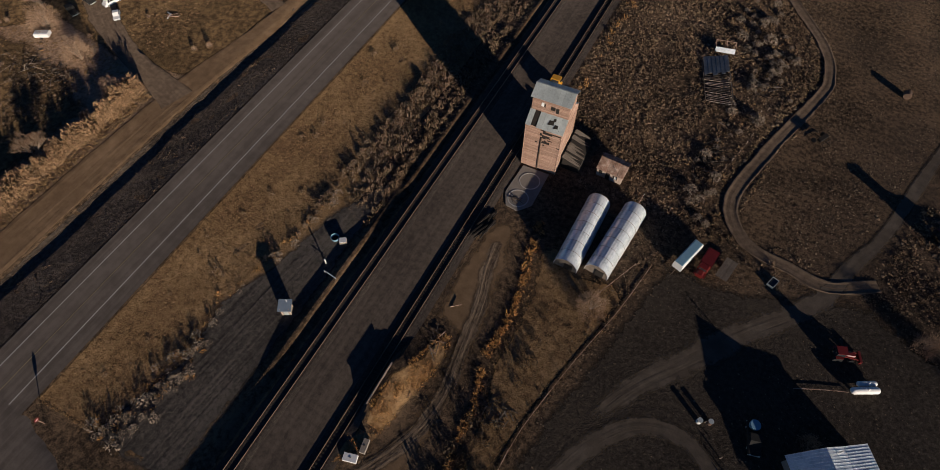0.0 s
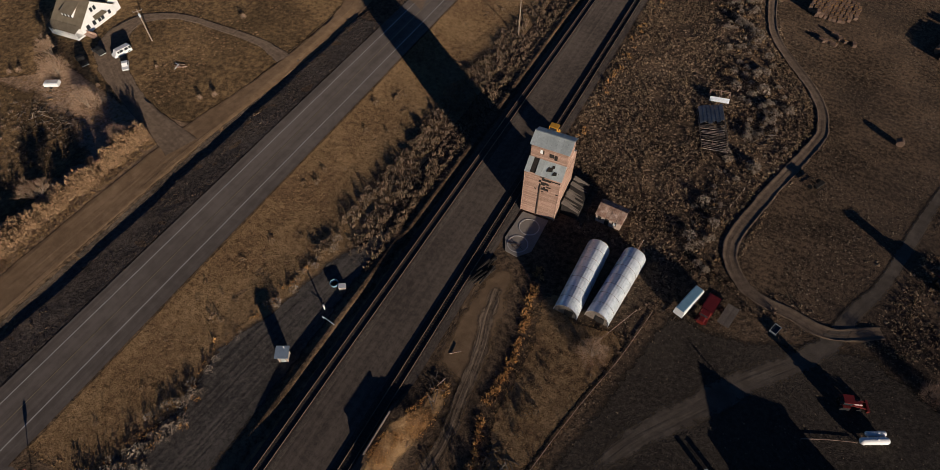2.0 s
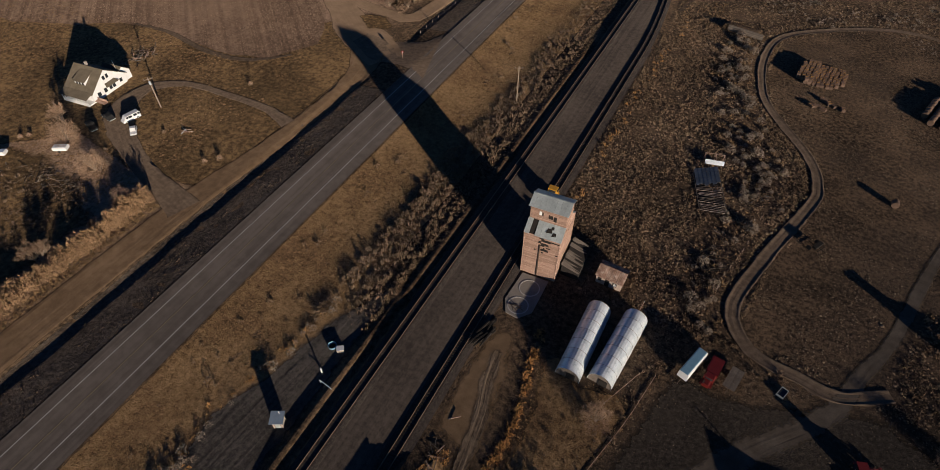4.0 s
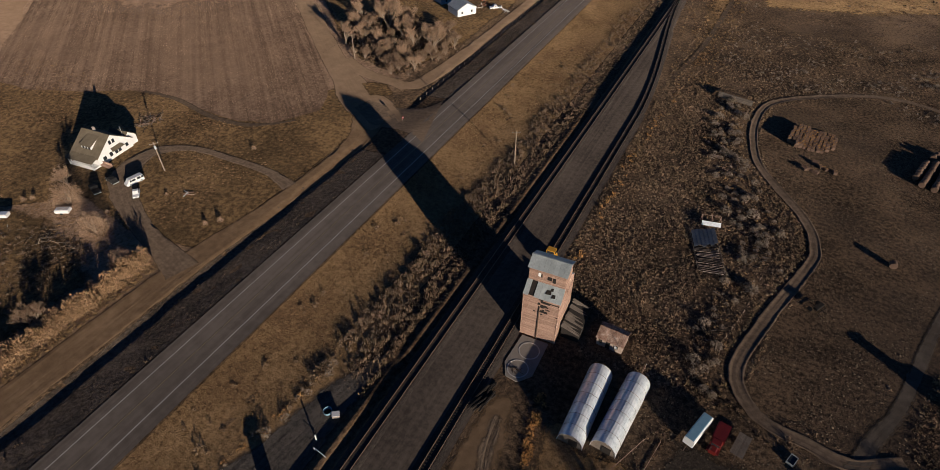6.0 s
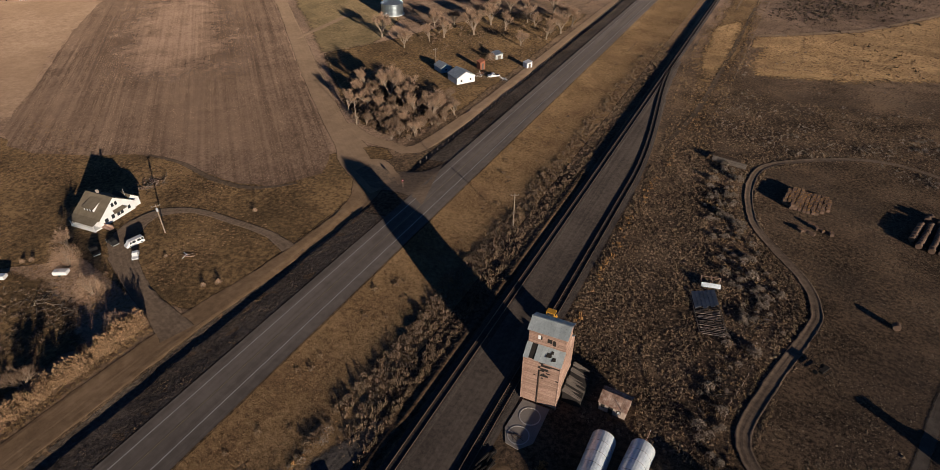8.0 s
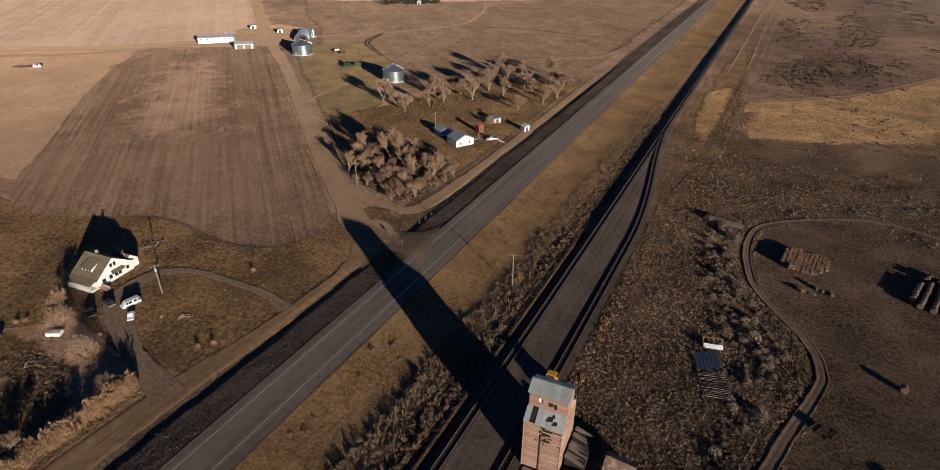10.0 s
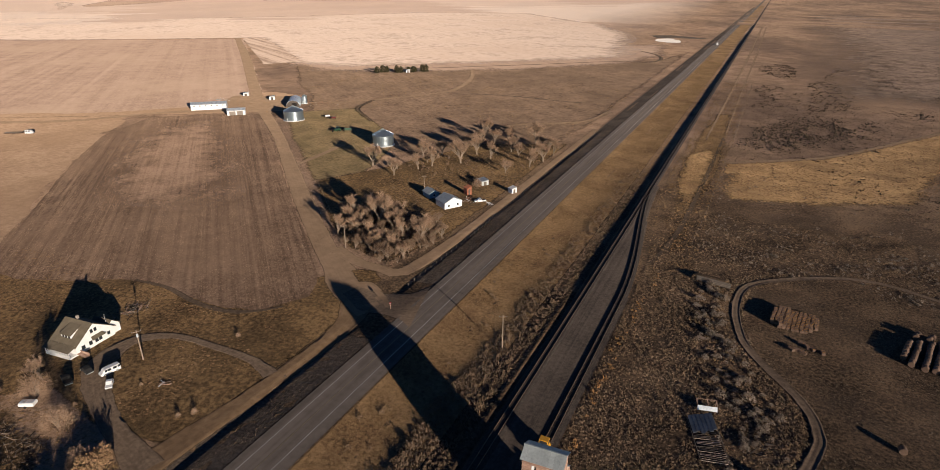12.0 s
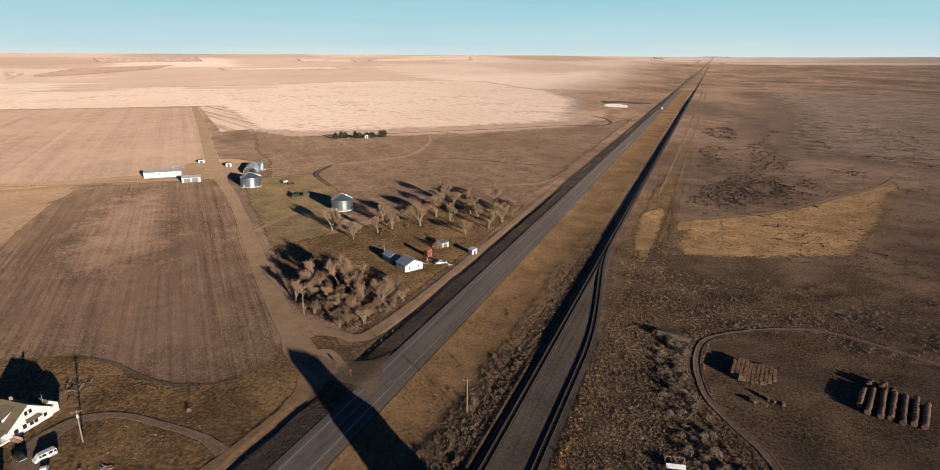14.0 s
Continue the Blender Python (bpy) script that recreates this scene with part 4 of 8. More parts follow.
def scatter(name, n, xr, yr, size, material, label, category, keep=None, tall=0.8, seed=1, blades=9, lump=0.5, thin=0.14):
    """Many tufts or bushes as one piece of ground cover: each a bunch of fine leaning blades or twigs."""
    rng = np.random.default_rng(seed)
    x, y = rng.uniform(*xr, n), rng.uniform(*yr, n)
    if keep is not None:
        k = keep(x, y, rng)
        x, y = x[k], y[k]
    n = len(x)
    s = rng.uniform(size[0], size[1], n) * rng.choice([0.6, 0.8, 1, 1, 1.4], n)
    a = rng.uniform(0, 2 * np.pi, (n, blades))
    out = np.sqrt(rng.uniform(0.02, 1.0, (n, blades))) * s[:, None]
    hgt = rng.uniform(0.35, 1.0, (n, blades)) * s[:, None] * tall * np.sqrt(1.08 - (out / s[:, None]) ** 2 * 0.8)
    bx, by = x[:, None] + lump * out * np.cos(a), y[:, None] + lump * out * np.sin(a)
    w = thin * s[:, None] * rng.uniform(0.6, 1.4, (n, blades))
    z = terr(bx, by)
    b2 = rng.uniform(0, np.pi, (n, blades))
    px, py = np.cos(b2) * w, np.sin(b2) * w
    lift = rng.uniform(0.0, 0.35, (n, blades)) * hgt
    P = np.empty((n, blades, 3, 3))
    P[..., 0, :] = np.stack([bx + px, by + py, z + lift - 0.03], -1)
    P[..., 1, :] = np.stack([bx - px, by - py, z + lift * 0.6 - 0.03], -1)
    P[..., 2, :] = np.stack([x[:, None] + out * 1.1 * np.cos(a), y[:, None] + out * 1.1 * np.sin(a), z + hgt], -1)
    V = P.reshape(-1, 3)
    ob = new(name, tri_mesh(name, V, np.arange(len(V)).reshape(-1, 3), material))
    return tagged(ob, label, category, kind="stuff")


def mounds(name, n, xr, yr, size, material, label, category, keep=None, tall=0.8, seed=1, leaves=12, grain=0.28, upright=1.2):
    """Many rounded clumps as one piece of ground cover: each a dome of small loose leaves and stems."""
    rng = np.random.default_rng(seed)
    x, y = rng.uniform(*xr, n), rng.uniform(*yr, n)
    if keep is not None:
        k = keep(x, y, rng)
        x, y = x[k], y[k]
    n = len(x)
    s = (rng.uniform(size[0], size[1], n) * rng.choice([0.6, 0.8, 1, 1, 1.4], n))[:, None]
    r, a = np.sqrt(rng.uniform(0, 1, (n, leaves))), rng.uniform(0, 2 * np.pi, (n, leaves))
    px, py = x[:, None] + s * r * np.cos(a), y[:, None] + s * r * np.sin(a)
    pz = tall * s * np.sqrt(1.05 - r * r) * rng.uniform(0.35, 1.0, (n, leaves))
    c = np.stack([px, py, pz], -1)[:, :, None, :]
    off = rng.normal(0, 1, (n, leaves, 3, 3)) * (grain * s)[:, :, None, None] * np.array([1, 1, upright])
    P = c + off
    P[..., 2] = np.maximum(P[..., 2], -0.03) + terr(px, py)[:, :, None]
    V = P.reshape(-1, 3)
    return tagged(new(name, tri_mesh(name, V, np.arange(len(V)).reshape(-1, 3), material)), label, category, kind="stuff")


def beside(x, y, gap=0.5):
    """Points that no track or road runs over."""
    ok = np.ones(len(x), bool)
    for c in TRACKS:
        c = c[(np.abs(c[:, 0]) < 320) & (c[:, 1] < 420)]
        near = np.zeros(len(x), bool)
        if len(c):
            near = (x > c[:, 0].min() - 9) & (x < c[:, 0].max() + 9) & (y > c[:, 1].min() - 9) & (y < c[:, 1].max() + 9)
        k = np.flatnonzero(near)
        for s in range(0, len(k), 4000):
            q = k[s:s + 4000]
            ok[q] &= (np.hypot(x[q, None] - c[None, :, 0], y[q, None] - c[None, :, 1]) > c[None, :, 2] / 2 + gap).all(1)
    return ok


def lumps(name, n, xr, yr, size, material, label, category, keep=None, tall=0.6, seed=1):
    """Many low rounded tussocks as one piece of ground cover."""
    rng = np.random.default_rng(seed)
    x, y = rng.uniform(*xr, n), rng.uniform(*yr, n)
    if keep is not None:
        k = keep(x, y, rng)
        x, y = x[k], y[k]
    k = beside(x, y, 0.2)
    x, y = x[k], y[k]
    n = len(x)
    s = rng.uniform(size[0], size[1], n) * rng.choice([0.6, 0.8, 1, 1, 1.4], n)
    h = s * tall * rng.uniform(0.6, 1.3, n)
    m = 6
    a = np.arange(m) * 2 * np.pi / m + rng.uniform(0, 2 * np.pi, (n, 1)) + rng.normal(0, 0.15, (n, m))
    V = np.empty((n, 2 * m + 1, 3))
    V[:, 0, 0], V[:, 0, 1], V[:, 0, 2] = x + rng.normal(0, 0.25, n) * s, y + rng.normal(0, 0.25, n) * s, h
    for ring, (r0, z0) in enumerate(((0.62, 0.78), (1.0, -0.1))):
        r = s[:, None] * r0 * rng.uniform(0.65, 1.35, (n, m))
        V[:, 1 + ring * m:1 + ring * m + m, 0] = x[:, None] + r * np.cos(a)
        V[:, 1 + ring * m:1 + ring * m + m, 1] = y[:, None] + r * np.sin(a)
        V[:, 1 + ring * m:1 + ring * m + m, 2] = h[:, None] * z0 * rng.uniform(0.6, 1.3, (n, m))
    V[..., 2] += terr(V[..., 0], V[..., 1])
    i = np.arange(m)
    j = (i + 1) % m
    F = np.concatenate([np.stack([0 * i, 1 + i, 1 + j], 1), np.stack([1 + i, 1 + m + i, 1 + m + j], 1), np.stack([1 + i, 1 + m + j, 1 + j], 1)])
    T = (F[None] + (np.arange(n) * (2 * m + 1))[:, None, None]).reshape(-1, 3)
    me = tri_mesh(name, V.reshape(-1, 3), T, material)
    me.polygons.foreach_set("use_smooth", np.ones(len(T), bool))
    return tagged(new(name, me), label, category, kind="stuff")


def off_tracks(x, y):
    """Away from rails, yard, roads and the shed floors of the east side."""
    ok = ~((x > -42) & (x < -25.5) & (y < 200))
    ok &= ~((x > -42) & (x < side_x(y) + 3))
    ok &= ~((x > -28) & (x < -13.5) & (y > 59) & (y < 87)) & ~((x > -12.5) & (x < -4.5) & (y > 77) & (y < 84))
    return ok


GROVE = [(-164.3, 200.3), (-141, 172), (-111, 160.5), (-105.5, 188), (-114, 208), (-150, 214)]
SLOPE = [(-12, 305), (-10.5, 362), (15, 380), (41, 400), (62, 426), (85, 460), (110, 497), (134, 533), (149, 569), (141, 508), (108, 395), (82, 335), (35, 312)]
STUBBLE = [(-397, 242), (-347, 190), (-286, 134), (-258, 106), (-237, 95), (-223, 95), (-207, 103), (-189, 112), (-172, 115), (-155, 113.5), (-142, 114), (-133, 118), (-127, 124), (-126, 131), (-128, 139), (-142, 155), (-175, 183), (-199, 204), (-243, 244), (-290, 289), (-370, 341), (-422, 300)]
PADDOCK = [(17, 78), (21, 101), (28, 123), (29, 131), (25, 143), (13, 160), (9.5, 172), (8, 187), (10, 200), (20, 210), (41, 222), (80, 210), (70, 160), (60, 150), (50, 117), (42, 94), (36, 76)]


def east(x, y, rng):
    p = np.exp(-((x - 12) / 90) ** 2) * np.interp(y, [196, 212, 240], [1, 0.45, 0.25])
    thin = np.abs(x - np.interp(y, [76, 94, 107, 131, 150, 190], [11, 8.5, 11, 12.5, 4.5, -2.5])) < 6
    return off_tracks(x, y) & (rng.random(len(x)) < p * np.where(thin & (y > 78) & (y < 200), 0.45, 1)) & ~inside(x, y, PADDOCK) & ~((x > -27) & (x < 70) & (y < 74))


lumps("prairie_grass", 34000, (-26, 70), (12, 270), (0.12, 0.3), M_LUMP, "brown dry prairie grass tussocks", "grass", lambda x, y, r: east(x, y, r) & (np.array([noise.noise((a * 0.09, b * 0.09, 2)) for a, b in zip(x, y)]) > -0.4), 0.5, 11)
lumps("yard_grass", 11000, (-3, 70), (2, 76), (0.06, 0.16), M_LUMP_DARK, "short trodden grass of the yard", "grass", lambda x, y, r: off_tracks(x, y), 0.36, 62)
scatter("prairie_weeds", 80000, (-26, 70), (12, 270), (0.2, 0.48), M_LUMP, "dry grass blades among the tussocks", "weeds", lambda x, y, r: east(x, y, r) & beside(x, y) & (np.array([noise.noise((a * 0.14, b * 0.14, 12)) for a, b in zip(x, y)]) > -0.28), 1.5, 31, 10, 0.75, 0.13)
lumps("paddock_grass", 20000, (8, 100), (76, 225), (0.07, 0.19), M_LUMP_DARK, "short grazed paddock grass", "grass", lambda x, y, r: inside(x, y, PADDOCK) & (np.array([noise.noise((a * 0.08, b * 0.08, 5)) for a, b in zip(x, y)]) > -0.15), 0.5, 12)
lumps("verge_grass", 5000, (-74.0, -60), (-8, 330), (0.12, 0.3), M_LUMP_GOLD, "golden verge grass tussocks", "grass", lambda x, y, r: r.random(len(x)) < np.interp(y, [100, 330], [1, 0.5]), 0.2, 13)
scatter("verge_blades", 70000, (-75.2, -56.5), (-8, 300), (0.1, 0.26), M_TUFT, "fine golden grass blades on the verge", "grass", lambda x, y, r: (x < np.interp(y, [-8, 10, 20, 30, 38, 48], [-66, -61, -62, -59, -57.5, -56.5])) & (np.array([noise.noise((a * 0.2, b * 0.1, 21)) for a, b in zip(x, y)]) > -0.25), 1.2, 63, 7, 0.7, 0.12)
mounds("verge_bushes", 70, (-73, -61), (-5, 200), (0.35, 0.8), M_WEED, "scattered pale weed clumps on the verge", "weeds", None, 1.1, 32, 60, 0.13, 1.5)


def brush_band(x, y, rng):
    """The thicket between the ruin and the paddock track, and the scrub behind the far wall."""
    cx = np.interp(y, [76, 84, 94, 107, 117, 131, 140, 150, 165, 190, 202], [11, 10.5, 8.5, 11, 13, 12.5, 9, 4.5, 0, -2.5, -3])
    return np.abs(x - cx) < np.interp(y, [76, 84, 107, 117, 131, 140, 150, 165, 190, 202], [3, 4.5, 5, 7, 9.5, 8.5, 6.5, 6, 5.5, 5]) * rng.uniform(0.2, 1.1, len(x))


mounds("sagebrush_thicket", 1150, (-12, 34), (76, 202), (0.6, 1.25), M_SAGE, "grey leafless sagebrush thicket", "bush", lambda x, y, r: brush_band(x, y, r) & beside(x, y, 1.2) & (r.random(len(x)) < 0.8) & ~((np.abs(x - 3.2) < 5) & (np.abs(y - 119) < 11)), 1.1, 14, 260, 0.095, 1.1)
scatter("thicket_weeds", 2500, (-12, 34), (76, 202), (0.3, 0.7), M_TUFT, "tawny weeds in the thicket", "weeds", lambda x, y, r: brush_band(x, y, r) & beside(x, y, 0.6), 0.9, 33, 14, 0.5, 0.12)
mounds("sagebrush", 5200, (-12, 150), (205, 345), (0.25, 0.6), M_SAGE, "scattered tawny sagebrush", "bush", lambda x, y, r: (y > 214 + np.where(x < 40, 0.45 * (40 - x) * 0.3, -0.55 * (x - 40) * 0.4)) & (x > -11) & beside(x, y, 0.8) & (r.random(len(x)) < np.interp(y, [215, 250, 275, 345], [1.0, 0.7, 0.12, 0.06])) & (np.array([noise.noise((a * 0.06, b * 0.09, 41)) for a, b in zip(x, y)]) > -0.12), 1.1, 15, 22, 0.26, 1.1)
# coloured darker than other sagebrush to hold the shadows among the bushes
lumps("sagebrush_patch", 3600, (-10, 95), (395, 545), (0.3, 0.75), M_SAGE_DARK, "patch of sagebrush, shadows among the bushes put into its dark colour", "bush", lambda x, y, r: inside(x + r.normal(0, 6, len(x)), y + r.normal(0, 9, len(x)), [(-8, 405), (8, 477), (33, 522), (84, 542), (72, 481), (29, 418)]) & (np.array([noise.noise((a * 0.05, b * 0.03, 4)) for a, b in zip(x, y)]) > -0.2), 1.0, 16)
scatter("far_sagebrush", 5000, (0, 420), (300, 1000), (0.7, 1.7), M_SAGE_DARK, "distant scattered sagebrush", "bush", lambda x, y, r: np.array([noise.noise((a * 0.012, b * 0.008, 4)) for a, b in zip(x, y)]) > 0.12, 0.7, 36, 8, 0.5, 0.2)
scatter("range_sagebrush", 2600, (-4, 130), (560, 900), (0.8, 1.8), M_SAGE_DARK, "broken bands of distant sagebrush", "bush", lambda x, y, r: np.array([noise.noise((a * 0.025, b * 0.010, 7)) for a, b in zip(x, y)]) > 0.08, 0.8, 51, 8, 0.5, 0.2)
scatter("open_range_tufts", 22000, (-10, 330), (222, 620), (0.3, 0.8), M_TUFT_DARK, "dark tussocks over the open range", "grass", lambda x, y, r: (r.random(len(x)) < np.exp(-((x - 60) / 160) ** 2) * np.where(y > 290, 0.8, 0.5)) & ~inside(x, y, SLOPE), 0.7, 52, 6, 0.5, 0.24)
scatter("fallow_tufts", 16000, (-420, -108), (300, 620), (0.3, 0.8), M_TUFT, "dry tussocks over the fallow field", "grass", lambda x, y, r: (y > 300 + 0.25 * np.abs(x + 150)) & (np.array([noise.noise((a * 0.02, b * 0.012, 9)) for a, b in zip(x, y)]) > -0.1), 0.6, 53, 6, 0.5, 0.24)
mounds("grove_thicket", 620, (-166, -104), (158, 216), (0.6, 1.4), M_TWIG_DARK, "dense tawny thicket under the grove trees", "bush", lambda x, y, r: inside(x, y, GROVE), 1.1, 54, 90, 0.075, 2.0)
mounds("belt_thicket", 220, (-178, -106), (255, 350), (0.5, 1.2), M_TWIG_DARK, "tawny brush in the shelter belt", "bush", lambda x, y, r: np.abs(y - 300 - 0.55 * (x + 140)) < 28 * r.random(len(x)), 1.2, 55, 90, 0.1, 1.3)
scatter("rail_weeds", 12000, (-60, -46.4), (46, 330), (0.28, 0.62), M_WEED, "pale rank weeds on the railway bank", "weeds", lambda x, y, r: (x > -57.2 + 0.9 * np.sin(y / 7) + 0.5 * np.sin(y / 2.3)) & (x > np.interp(y, [46, 50, 60], [-51, -54, -58])) & (r.random(len(x)) < np.interp(y, [46, 50, 56, 120, 180, 330], [0.1, 0.7, 1.0, 0.8, 0.3, 0.2])) & (np.array([noise.noise((a * 0.5, b * 0.12, 17)) for a, b in zip(x, y)]) > -0.3), 1.9, 17, 13, 0.8, 0.12)
mounds("rail_shrubs", 260, (-58.5, -55), (44, 112), (0.4, 0.95), M_WEED, "tawny shrubs along the foot of the verge", "bush", lambda x, y, r: np.abs(x + 56.9 + 0.9 * np.sin(y / 7)) < 0.9, 1.25, 57, 70, 0.12, 1.4)
scatter("bank_weeds", 1800, (-47, -44.5), (70, 400), (0.2, 0.5), M_WEED, "weeds at the foot of the railway bank", "weeds", None, 0.9, 34, 12, 0.5, 0.1)
mounds("verge_shrubs", 420, (-68, -52), (-8, 50), (0.4, 1.05), M_SAGE, "low dry shrubs along the service track", "bush", lambda x, y, r: np.abs(x - np.interp(y, [-8, 6, 12, 20, 30, 38, 50], [-62, -58.5, -59, -61, -58.3, -57, -56.2])) < np.interp(y, [-8, 8, 14, 50], [4.5, 4, 1.6, 1.1]) * r.random(len(x)), 1.15, 18, 110, 0.1, 1.2)
scatter("orange_reeds", 1300, (-66, -48), (-8, 60), (0.3, 0.7), M_RUST, "orange dry reeds in the ditch", "reeds", lambda x, y, r: np.abs(x - np.interp(y, [-8, 6, 12, 20, 30, 38, 50], [-62.5, -59, -59.5, -61.6, -58.8, -57.4, -56.4])) < np.interp(y, [-8, 8, 14, 50], [4, 3.5, 1.3, 0.9]) * r.random(len(x)), 1.1, 19, 18, 0.5, 0.09)
scatter("siding_reeds", 3000, (-19, -9), (12, 62), (0.3, 0.66), M_RUST, "orange dry reeds beside the dirt track", "reeds", lambda x, y, r: (np.abs(x - np.interp(y, [12, 24, 33, 38.4, 46.3, 55, 62], [-11, -11.6, -13.8, -13.2, -13.4, -15.4, -16.5])) < np.interp(y, [12, 24, 34, 62], [0.7, 0.7, 1.0, 1.0]) * np.sqrt(r.random(len(x)))), 1.2, 20, 16, 0.55, 0.09)
mounds("yard_brush", 330, (-17, 2), (2, 46), (0.4, 1.1), M_SAGE_DARK, "dark brush beside the pole fence", "bush", lambda x, y, r: np.abs(x - np.interp(y, [2, 14, 22, 30, 46], [-10, -9, -8, -8, -7])) < np.interp(y, [2, 14, 24, 34, 46], [5, 5, 4, 2.5, 1]) * r.random(len(x)), 1.2, 35, 120, 0.1, 1.3)
scatter("hut_weeds", 900, (-14, 30), (44, 78), (0.3, 0.8), M_WEED, "tall dry weeds round the huts and trailers", "weeds", lambda x, y, r: (np.abs(x - np.interp(y, [44, 56, 66, 78], [0.5, 4.5, 4.5, 4])) < 2.2 * r.random(len(x))) | ((np.abs(y - 72.3) < 2 * r.random(len(x))) & (x > 20)), 1.1, 37, 22, 0.5, 0.09)
scatter("track_reeds", 420, (-26, -16), (95, 200), (0.35, 0.9), M_RUST, "pale reeds by the siding", "reeds", lambda x, y, r: np.abs(x - np.interp(y, [95, 140, 170, 200], [-23, -23.5, -22.5, -20])) < 1.5 * r.random(len(x)), 1.1, 21, 18, 0.5, 0.09)
scatter("ditch_weeds", 5200, (-97.4, -88.3), (-60, 420), (0.12, 0.34), M_WEED, "pale dead weeds in the roadside ditch", "weeds", lambda x, y, r: ((y < 118) | (y > 154)) & (np.array([noise.noise((a * 0.3, b * 0.1, 14)) for a, b in zip(x, y)]) > -0.05), 1.0, 22, 7, 0.8, 0.16)
mounds("hedge_scrub", 1500, (-122, -110), (-6, 54), (0.6, 1.3), M_HEDGE, "tawny leafless hedge along the dirt road", "hedge", lambda x, y, r: np.abs(x + 114.4 - 0.6 * np.sin(y / 5)) < 2.3 * np.sqrt(r.random(len(x))), 2.7, 23, 230, 0.1, 1.5)
scatter("hedge_foot", 1600, (-113, -110), (2, 54), (0.15, 0.4), M_TUFT, "dry grass at the foot of the hedge", "grass", None, 1.0, 38, 10, 0.5, 0.14)
scatter("yard_weeds", 2600, (-185, -116), (6, 62), (0.3, 0.7), M_WEED, "dark scrub below the farmhouse", "weeds", lambda x, y, r: ((x + 140) / 24) ** 2 + ((y - 36) / 17) ** 2 < r.uniform(0.2, 1.0, len(x)), 1.1, 24, 18, 0.5, 0.1)
lumps("house_lawn_grass", 12000, (-250, -112), (40, 112), (0.14, 0.36), M_LUMP_GOLD, "short tawny grass round the farmhouse", "grass", lambda x, y, r: ~((x > -160) & (x < -134) & (y > 62) & (y < 90)) & (np.array([noise.noise((a * 0.05, b * 0.05, 3)) for a, b in zip(x, y)]) > 0.0), 0.3, 25)
scatter("grove_weeds", 3500, (-175, -104), (158, 330), (0.3, 0.8), M_WEED, "rank dry weeds under the bare trees", "weeds", lambda x, y, r: inside(x, y, [(-165, 200), (-141, 171), (-111, 159), (-104.5, 188), (-106, 330), (-140, 340), (-170, 250)]) & ~((x > -134) & (x < -106) & (y > 222) & (y < 256)), 0.9, 26, 12, 0.5, 0.12)
scatter("field_edge_weeds", 2600, (-240, -112), (88, 132), (0.2, 0.5), M_TUFT, "weeds along the edge of the stubble", "weeds", lambda x, y, r: np.abs(y - np.interp(x, [-246, -216, -210, -190, -164, -136, -121], [97, 92, 107, 110, 107, 111, 124])) < 3 * r.random(len(x)), 0.9, 39, 10, 0.5, 0.14)
lumps("slope_grass", 14000, (-12, 150), (290, 545), (0.25, 0.6), M_LUMP_GOLD, "golden tussocks on the slope", "grass", lambda x, y, r: inside(x, y, SLOPE), 0.5, 40)
scatter("path_grass", 7000, (-36, -10), (200, 700), (0.3, 0.75), M_TUFT, "tawny grass beside the railway path", "grass", lambda x, y, r: (x > side_x(y) + 5) & (r.random(len(x)) < np.interp(y, [200, 285, 310, 390, 430], [0.35, 0.4, 1, 1, 0.4])), 1.2, 41, 8, 0.6, 0.18)
scatter("fence_weeds", 900, (-14, -6), (214, 700), (0.25, 0.6), M_TUFT, "pale weeds along the pasture fence", "weeds", lambda x, y, r: np.abs(x - np.interp(y, [214, 231, 288, 426, 700], [-13.2, -12.9, -11.1, -8.9, -6.8])) < 0.8, 1.2, 43, 9, 0.6, 0.16)
scatter("railside_grass", 7000, (-74, -47), (300, 900), (0.4, 0.9), M_TUFT, "tawny grass between highway and railway", "grass", None, 0.6, 42, 7, 0.5, 0.22)


def stubble_straw():
    """Short pale straw left standing in drilled rows."""
    rng = np.random.default_rng(61)
    n = 300000
    x, y = rng.uniform(-430, -122, n), rng.uniform(93, 342, n)
    u = np.array([-0.741, 0.672])
    w = np.array([0.672, 0.741])
    a, k = x * u[0] + y * u[1], x * w[0] + y * w[1]
    k = np.round(k / 0.95) * 0.95 + rng.normal(0, 0.22, n)
    x, y = a * u[0] + k * w[0], a * u[1] + k * w[1]
    gaps = np.array([0.9 * noise.noise((p * 0.012, q * 0.4, 6)) + 0.5 * noise.noise((p * 0.12, q * 0.3, 8)) for p, q in zip(a, k)]) + rng.normal(0, 0.25, n)
    ok = inside(x, y, STUBBLE) & (gaps > 0.0)
    x, y = x[ok], y[ok]
    n = len(x)
    L, h = rng.uniform(0.1, 0.55, (n, 1)), rng.uniform(0.05, 0.18, (n, 1))
    z = terr(x, y)[:, None] + 0.03
    c = np.stack([x, y], 1)
    A = np.concatenate([c - u * L, z], 1)
    B = np.concatenate([c + u * L, z], 1)
    T = np.concatenate([c + u * L * rng.uniform(-0.4, 0.4, (n, 1)) + rng.normal(0, 0.08, (n, 2)), z + h], 1)
    S = np.concatenate([c + w * rng.uniform(0.05, 0.14, (n, 1)), z], 1)
    V = np.stack([A, S, T, S, B, T], 1).reshape(-1, 3)
    tagged(new("stubble_straw", tri_mesh("stubble_straw", V, np.arange(len(V)).reshape(-1, 3), M_STRAW)), "short pale straw standing in drilled rows", "stubble", kind="stuff")


